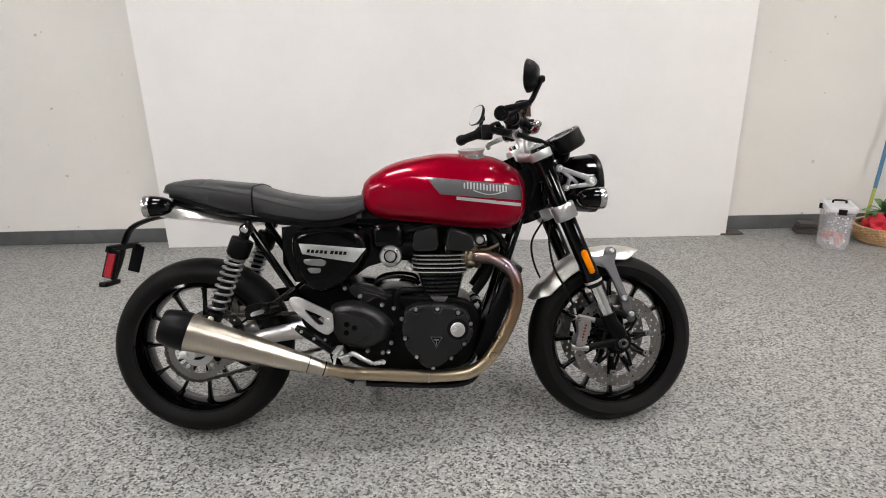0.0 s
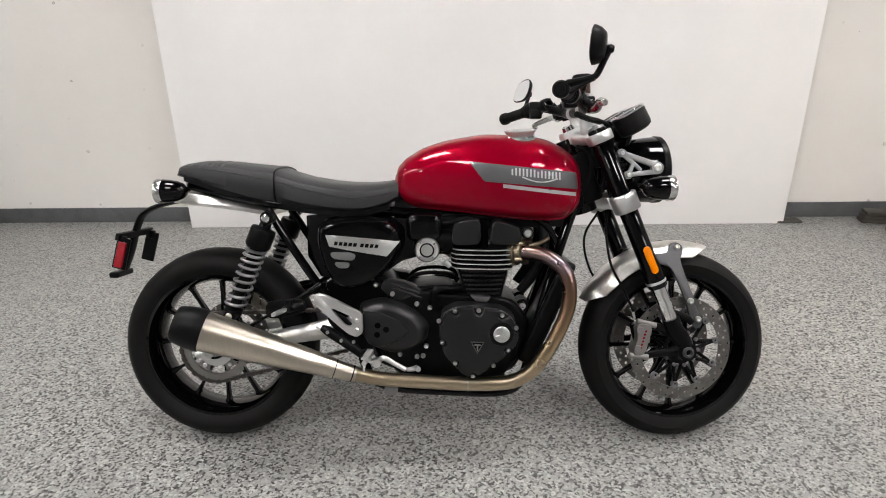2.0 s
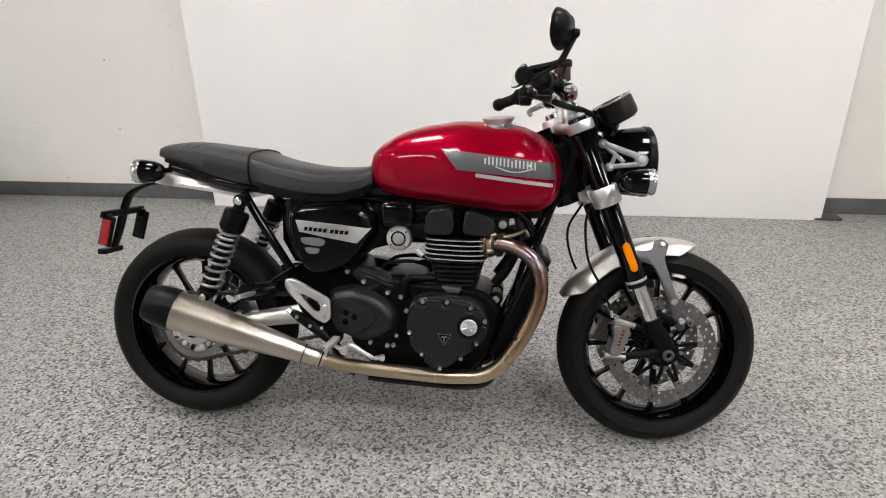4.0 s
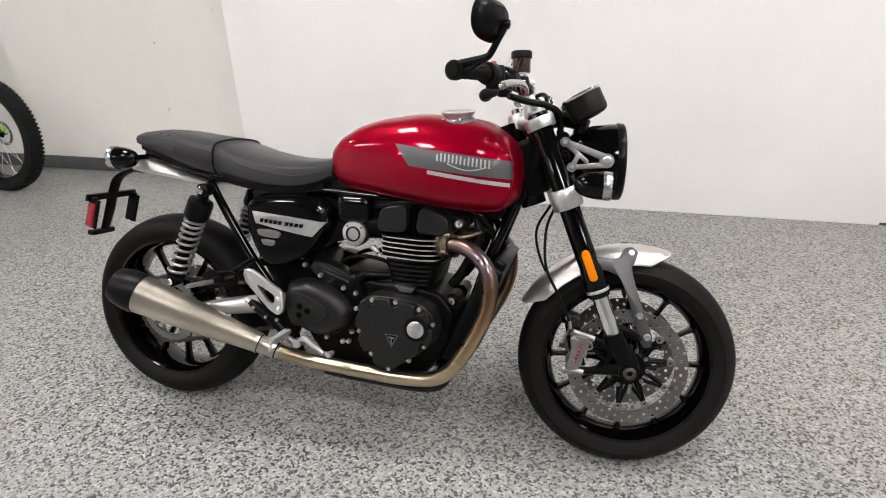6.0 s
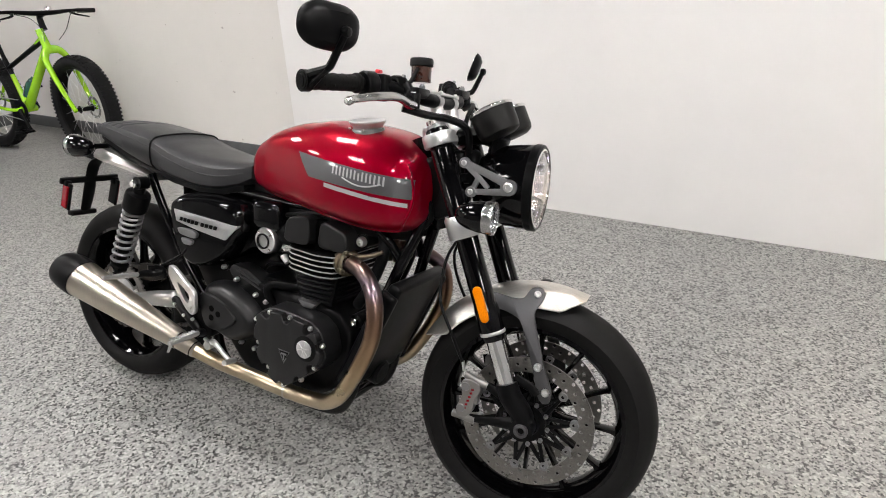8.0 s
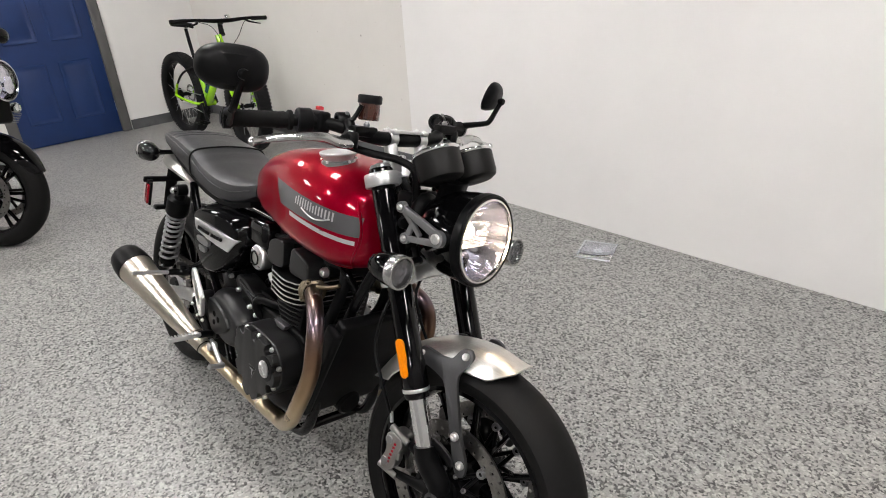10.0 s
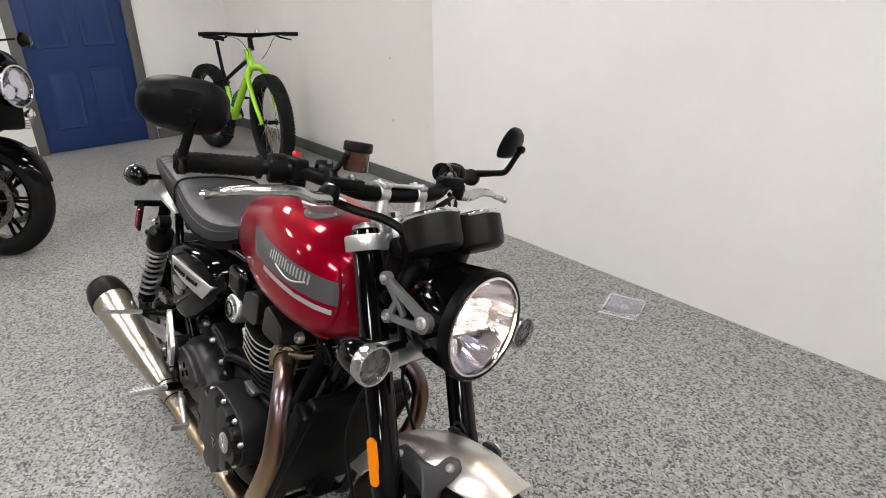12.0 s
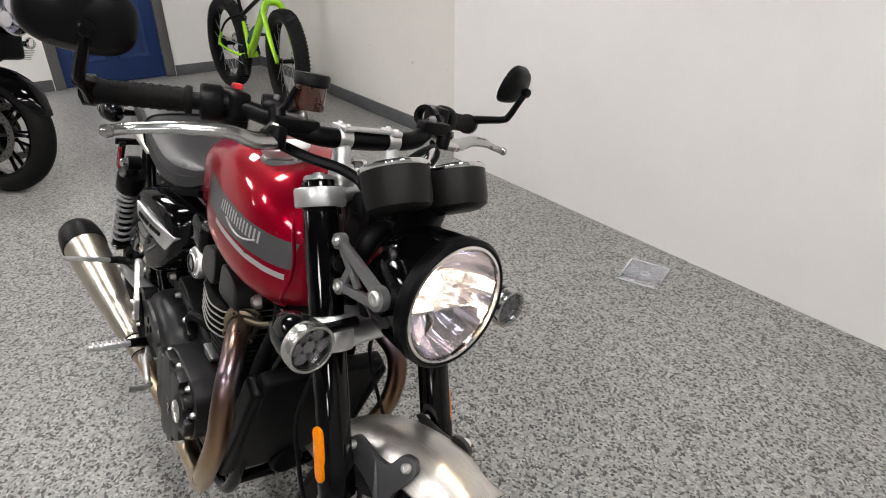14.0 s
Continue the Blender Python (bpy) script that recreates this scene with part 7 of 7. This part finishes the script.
part("fuel_tank", tk, GLOSS, cruiser, "gloss black fuel tank")
part("seat", loft([[(x, y * w, z0 + z * 0.05) for y, z in ((-0.8, -1), (-1, 0), (-0.8, 0.8), (0, 1), (0.8, 0.8), (1, 0), (0.8, -1))] for x, w, z0 in ((-0.76, 0.08, 0.76), (-0.86, 0.13, 0.72), (-1.05, 0.16, 0.7), (-1.25, 0.14, 0.74), (-1.5, 0.1, 0.78))]), VINYL, cruiser, "black seat")
eb = box((-0.62, 0, 0.4), (0.5, 0.3, 0.3), 0.04, segments=3)
e2 = part("engine", eb, SATIN, cruiser, "black engine with bare metal finned heads")
for s in (-1, 1):
    for k in range(8):
        z = 0.58 + 0.017 * k
        part("fin", box((-0.36, s * 0.1, z), (0.15, 0.16, 0.006), 0.002), ALU_PAINT if k > 4 else SATIN, e2)
    part("head_cover", box((-0.36, s * 0.1, 0.74), (0.14, 0.15, 0.06), 0.02, segments=3), ALU_PAINT, e2, "bare metal head cover")
    part("frame_tube", tube([(-0.3, s * 0.04, 0.9), (-0.32, s * 0.1, 0.55), (-0.38, s * 0.13, 0.26), (-0.8, s * 0.13, 0.22), (-1.05, s * 0.12, 0.4), (-1.48, s * 0.12, 0.32)], 0.017, None, 10, 4), GLOSS, cruiser)
    part("silencer", tube([(-0.3, s * 0.13, 0.6), (-0.22, s * 0.16, 0.4), (-0.35, s * 0.18, 0.25), (-0.9, s * 0.19, 0.26), (-1.55, s * 0.2, 0.34)], [0.022, 0.022, 0.022, 0.04, 0.05], None, 14, 5), CHROME, cruiser, "chrome exhaust")
    part("footrest", tube([(-0.55, s * 0.15, 0.3), (-0.56, s * 0.3, 0.31)], 0.013, None, 10, 1), RUBBER, cruiser)
part("radiator", box((-0.22, 0, 0.5), (0.04, 0.2, 0.32), 0.01, Matrix.Rotation(radians(20), 4, "Y")), SATIN, cruiser)
part("side_stand", tube([(-0.7, 0.14, 0.28), (-0.68, 0.22, 0.15), (-0.66, 0.3, 0.066)], 0.012, None, 8, 2), SATIN, cruiser)
part("rear_mudguard", loft([[(-1.48 + r * math.cos(a), y, 0.315 + r * math.sin(a)) for y, r in ((-0.1, 0.31), (-0.09, 0.35), (0, 0.365), (0.09, 0.35), (0.1, 0.31))] for a in (radians(30 + 130 * i / 16) for i in range(17))]), GLOSS, cruiser)

# ---- clear storage tub, basket and pole by the east end of the wall ----
tub = thing("storage_tub", pose(2.475, 3.67, 0, 0, 0, -22), "clear plastic tub with a milky lid and pink and white contents", "storage tub")
def square(w, d, z, c=0.02):
    w, d = w * 0.86, d * 0.86
    return [(x * w / 2 + a, y * d / 2 + b, z) for x, y, a, b in ((-1, -1, c, 0), (1, -1, -c, 0), (1, -1, 0, c), (1, 1, 0, -c), (1, 1, -c, 0), (-1, 1, c, 0), (-1, 1, 0, -c), (-1, -1, 0, c))]
part("body", loft([square(0.162, 0.22, 0.002), square(0.167, 0.224, 0.06), square(0.186, 0.25, 0.245), square(0.181, 0.245, 0.245), square(0.162, 0.219, 0.06), square(0.157, 0.215, 0.006)]), TOTE, tub, "frosted clear plastic body")
part("lid", loft([square(0.195, 0.262, 0.24), square(0.197, 0.264, 0.262), square(0.185, 0.25, 0.272), square(0.15, 0.2, 0.274), square(0.14, 0.19, 0.268)]), LID_CLEAR, tub, "milky clear plastic lid")
for x, y in ((0.0, -0.116), (-0.078, 0.02)):
    part("latch", box((x, y, 0.245), (0.045, 0.014, 0.035), 0.004), PLASTIC, tub, "black latch")
part("handle", tube([(-0.035, 0, 0.274), (-0.03, 0, 0.29), (0.03, 0, 0.29), (0.035, 0, 0.274)], 0.006, None, 8, 3), PLASTIC, tub, "black handle")
for k in range(14):
    x, y = rng.uniform(-0.042, 0.042), rng.uniform(-0.06, 0.06)
    part("pink_cup", lathe([(0, 0), (0.014, 0), (0.02, 0.05), (0.018, 0.05), (0.012, 0.004), (0, 0.004)], (x, y, 0.012 + 0.01 * (k % 3)), (rng.uniform(-0.4, 0.4), rng.uniform(-0.4, 0.4), 1), 12), PINK if k % 3 else LID_WHITE, tub)
for k in range(26):
    part("white_bead", lathe([(0, -0.006), (0.005, -0.003), (0.006, 0), (0.005, 0.003), (0, 0.006)], (rng.uniform(-0.05, 0.05), rng.choice((-0.074, -0.07, 0.06)), rng.uniform(0.09, 0.21)), (0, 0, 1), 8), LID_WHITE, tub)

basket = thing("wicker_basket", pose(2.885, 3.74, 0), "round woven wicker basket holding red and navy cloths", "basket")
bk_ = bmesh.new()
for j in range(11):
    z = 0.008 + 0.0082 * j
    r = 0.185 + 0.03 * math.sin(j / 11 * 1.9)
    pts = [(r * math.cos(a) + 0.005 * math.cos(a) * math.cos(16 * a + j * math.pi), r * math.sin(a) * 0.85 + 0.005 * math.sin(a) * math.cos(16 * a + j * math.pi), z) for a in (2 * math.pi * k / 96 for k in range(97))]
    tube(pts, 0.0055, bk_, 6, 1)
part("weave", bk_, WICKER, basket, "woven brown wicker")
part("rim", tube([(0.213 * math.cos(a), 0.181 * math.sin(a), 0.1) for a in (2 * math.pi * k / 48 for k in range(49))], 0.01, None, 8, 1), WICKER, basket)
for k in range(32):
    a = 2 * math.pi * k / 32
    part("stake", tube([(0.186 * math.cos(a), 0.158 * math.sin(a), 0.005), (0.212 * math.cos(a), 0.18 * math.sin(a), 0.05), (0.213 * math.cos(a), 0.181 * math.sin(a), 0.1)], 0.005, None, 6, 2), WICKER, basket)
part("base", lathe([(0, 0.004), (0.185, 0.004), (0.185, 0.012), (0, 0.012)], (0, 0, 0), (0, 0, 1), 32, scale=(1, 0.86)), WICKER, basket)


def cloth(name, m, rx, ry, rz, mat, label, seed):
    """A crumpled bundle of cloth."""
    b = bmesh.new()
    bmesh.ops.create_icosphere(b, subdivisions=4, radius=1.0)
    for v in b.verts:
        n = noise.noise(v.co * 1.7 + Vector((seed, 0, 0))) * 0.35 + noise.noise(v.co * 4.2 + Vector((0, seed, 0))) * 0.16 + abs(noise.noise(v.co * 7.0)) * 0.12
        v.co *= 1 + n
        v.co = Vector((v.co.x * rx, v.co.y * ry, max(-0.6, v.co.z) * rz))
    return tagged(part(name, b, mat, at=m), label, "cloth")


cloth("cloth", pose(2.775, 3.7, 0.105), 0.075, 0.08, 0.07, CLOTH_RED, "crumpled bright red cloth in the basket", 1.0)
cloth("cloth", pose(2.945, 3.7, 0.135), 0.12, 0.1, 0.11, CLOTH_NAVY, "crumpled navy blue cloth in the basket", 5.0)
pl = thing("artificial_plant", pose(2.845, 3.77, 0.175), "green artificial leaves standing in the basket", "plant")
for k in range(26):
    a = rng.uniform(0, 2 * math.pi)
    l = rng.uniform(0.12, 0.2)
    rise = rng.uniform(0.25, 1.0)
    d = Vector((math.cos(a), math.sin(a) * 0.7, rise)).normalized()
    side = d.cross(Vector((0, 0, 1))).normalized()
    b = bmesh.new()
    loft([[d * (l * f) + Vector((0, 0, -0.05 * f * f)) + side * (sx * w) + Vector((0, 0, sz * 0.001 + abs(sx) * 0.004)) for sx, sz in ((-1, 0), (0, -1), (1, 0), (0, 1))] for f, w in ((0.0, 0.004), (0.3, 0.014), (0.6, 0.018), (0.85, 0.011), (1.0, 0.001))], b)
    part("leaf", b, LEAF, pl)
pole = thing("pole", pose(2.86, 3.9, 0), "thin blue and yellow-green pole leaning on the wall", "pole")
part("lower_shaft", tube([(-0.035, 0.0, 0.01), (-0.003, 0.01, 0.3)], 0.011, None, 12, 1), POLE_GREEN, pole, "yellow-green lower shaft")
part("upper_shaft", tube([(-0.003, 0.01, 0.3), (0.13, 0.12, 1.35)], 0.012, None, 12, 1), POLE_BLUE, pole, "blue upper shaft")
wedge = thing("rubber_wedge", pose(2.46, 3.93, 0, 0, 0, -12), "dark rubber wedges stacked against the wall base", "wedge")
for k in range(3):
    part("slab", box((0.004 * k, 0, 0.012 + 0.0245 * k), (0.13 - 0.01 * k, 0.09, 0.022), 0.004), WEDGE, wedge)

# clear disc case on the floor
case = thing("disc_case", pose(-0.136, 3.668, 0, 0, 0, 20), "clear plastic disc case lying on the floor", "disc case")
for nm, zc_, th in (("base", 0.0025, 0.003), ("lid", 0.0125, 0.0022)):
    part(nm, box((0, 0, zc_), (0.165, 0.19, th), 0.001), CASE, case, "clear plastic sheet").visible_shadow = False
for x, y, sx, sy in ((-0.078, 0, 0.009, 0.19), (0.0, -0.0915, 0.147, 0.007), (0.08, 0, 0.005, 0.19), (0.0, 0.0925, 0.147, 0.004)):
    part("edge", box((x, y, 0.0075), (sx, sy, 0.0072), 0.001), CASE_EDGE, case, "milky clear edge")
part("sleeve", box((0.004, 0.002, 0.0049), (0.14, 0.17, 0.0012), 0.0004), SLEEVE, case, "grey paper sleeve")
part("hub", lathe([(0.008, 0.0), (0.019, 0.0), (0.018, 0.0022), (0.009, 0.0022)], (0.005, 0, 0.0072), (0, 0, 1), 24, closed=True), CASE_EDGE, case, "round clip for the disc")
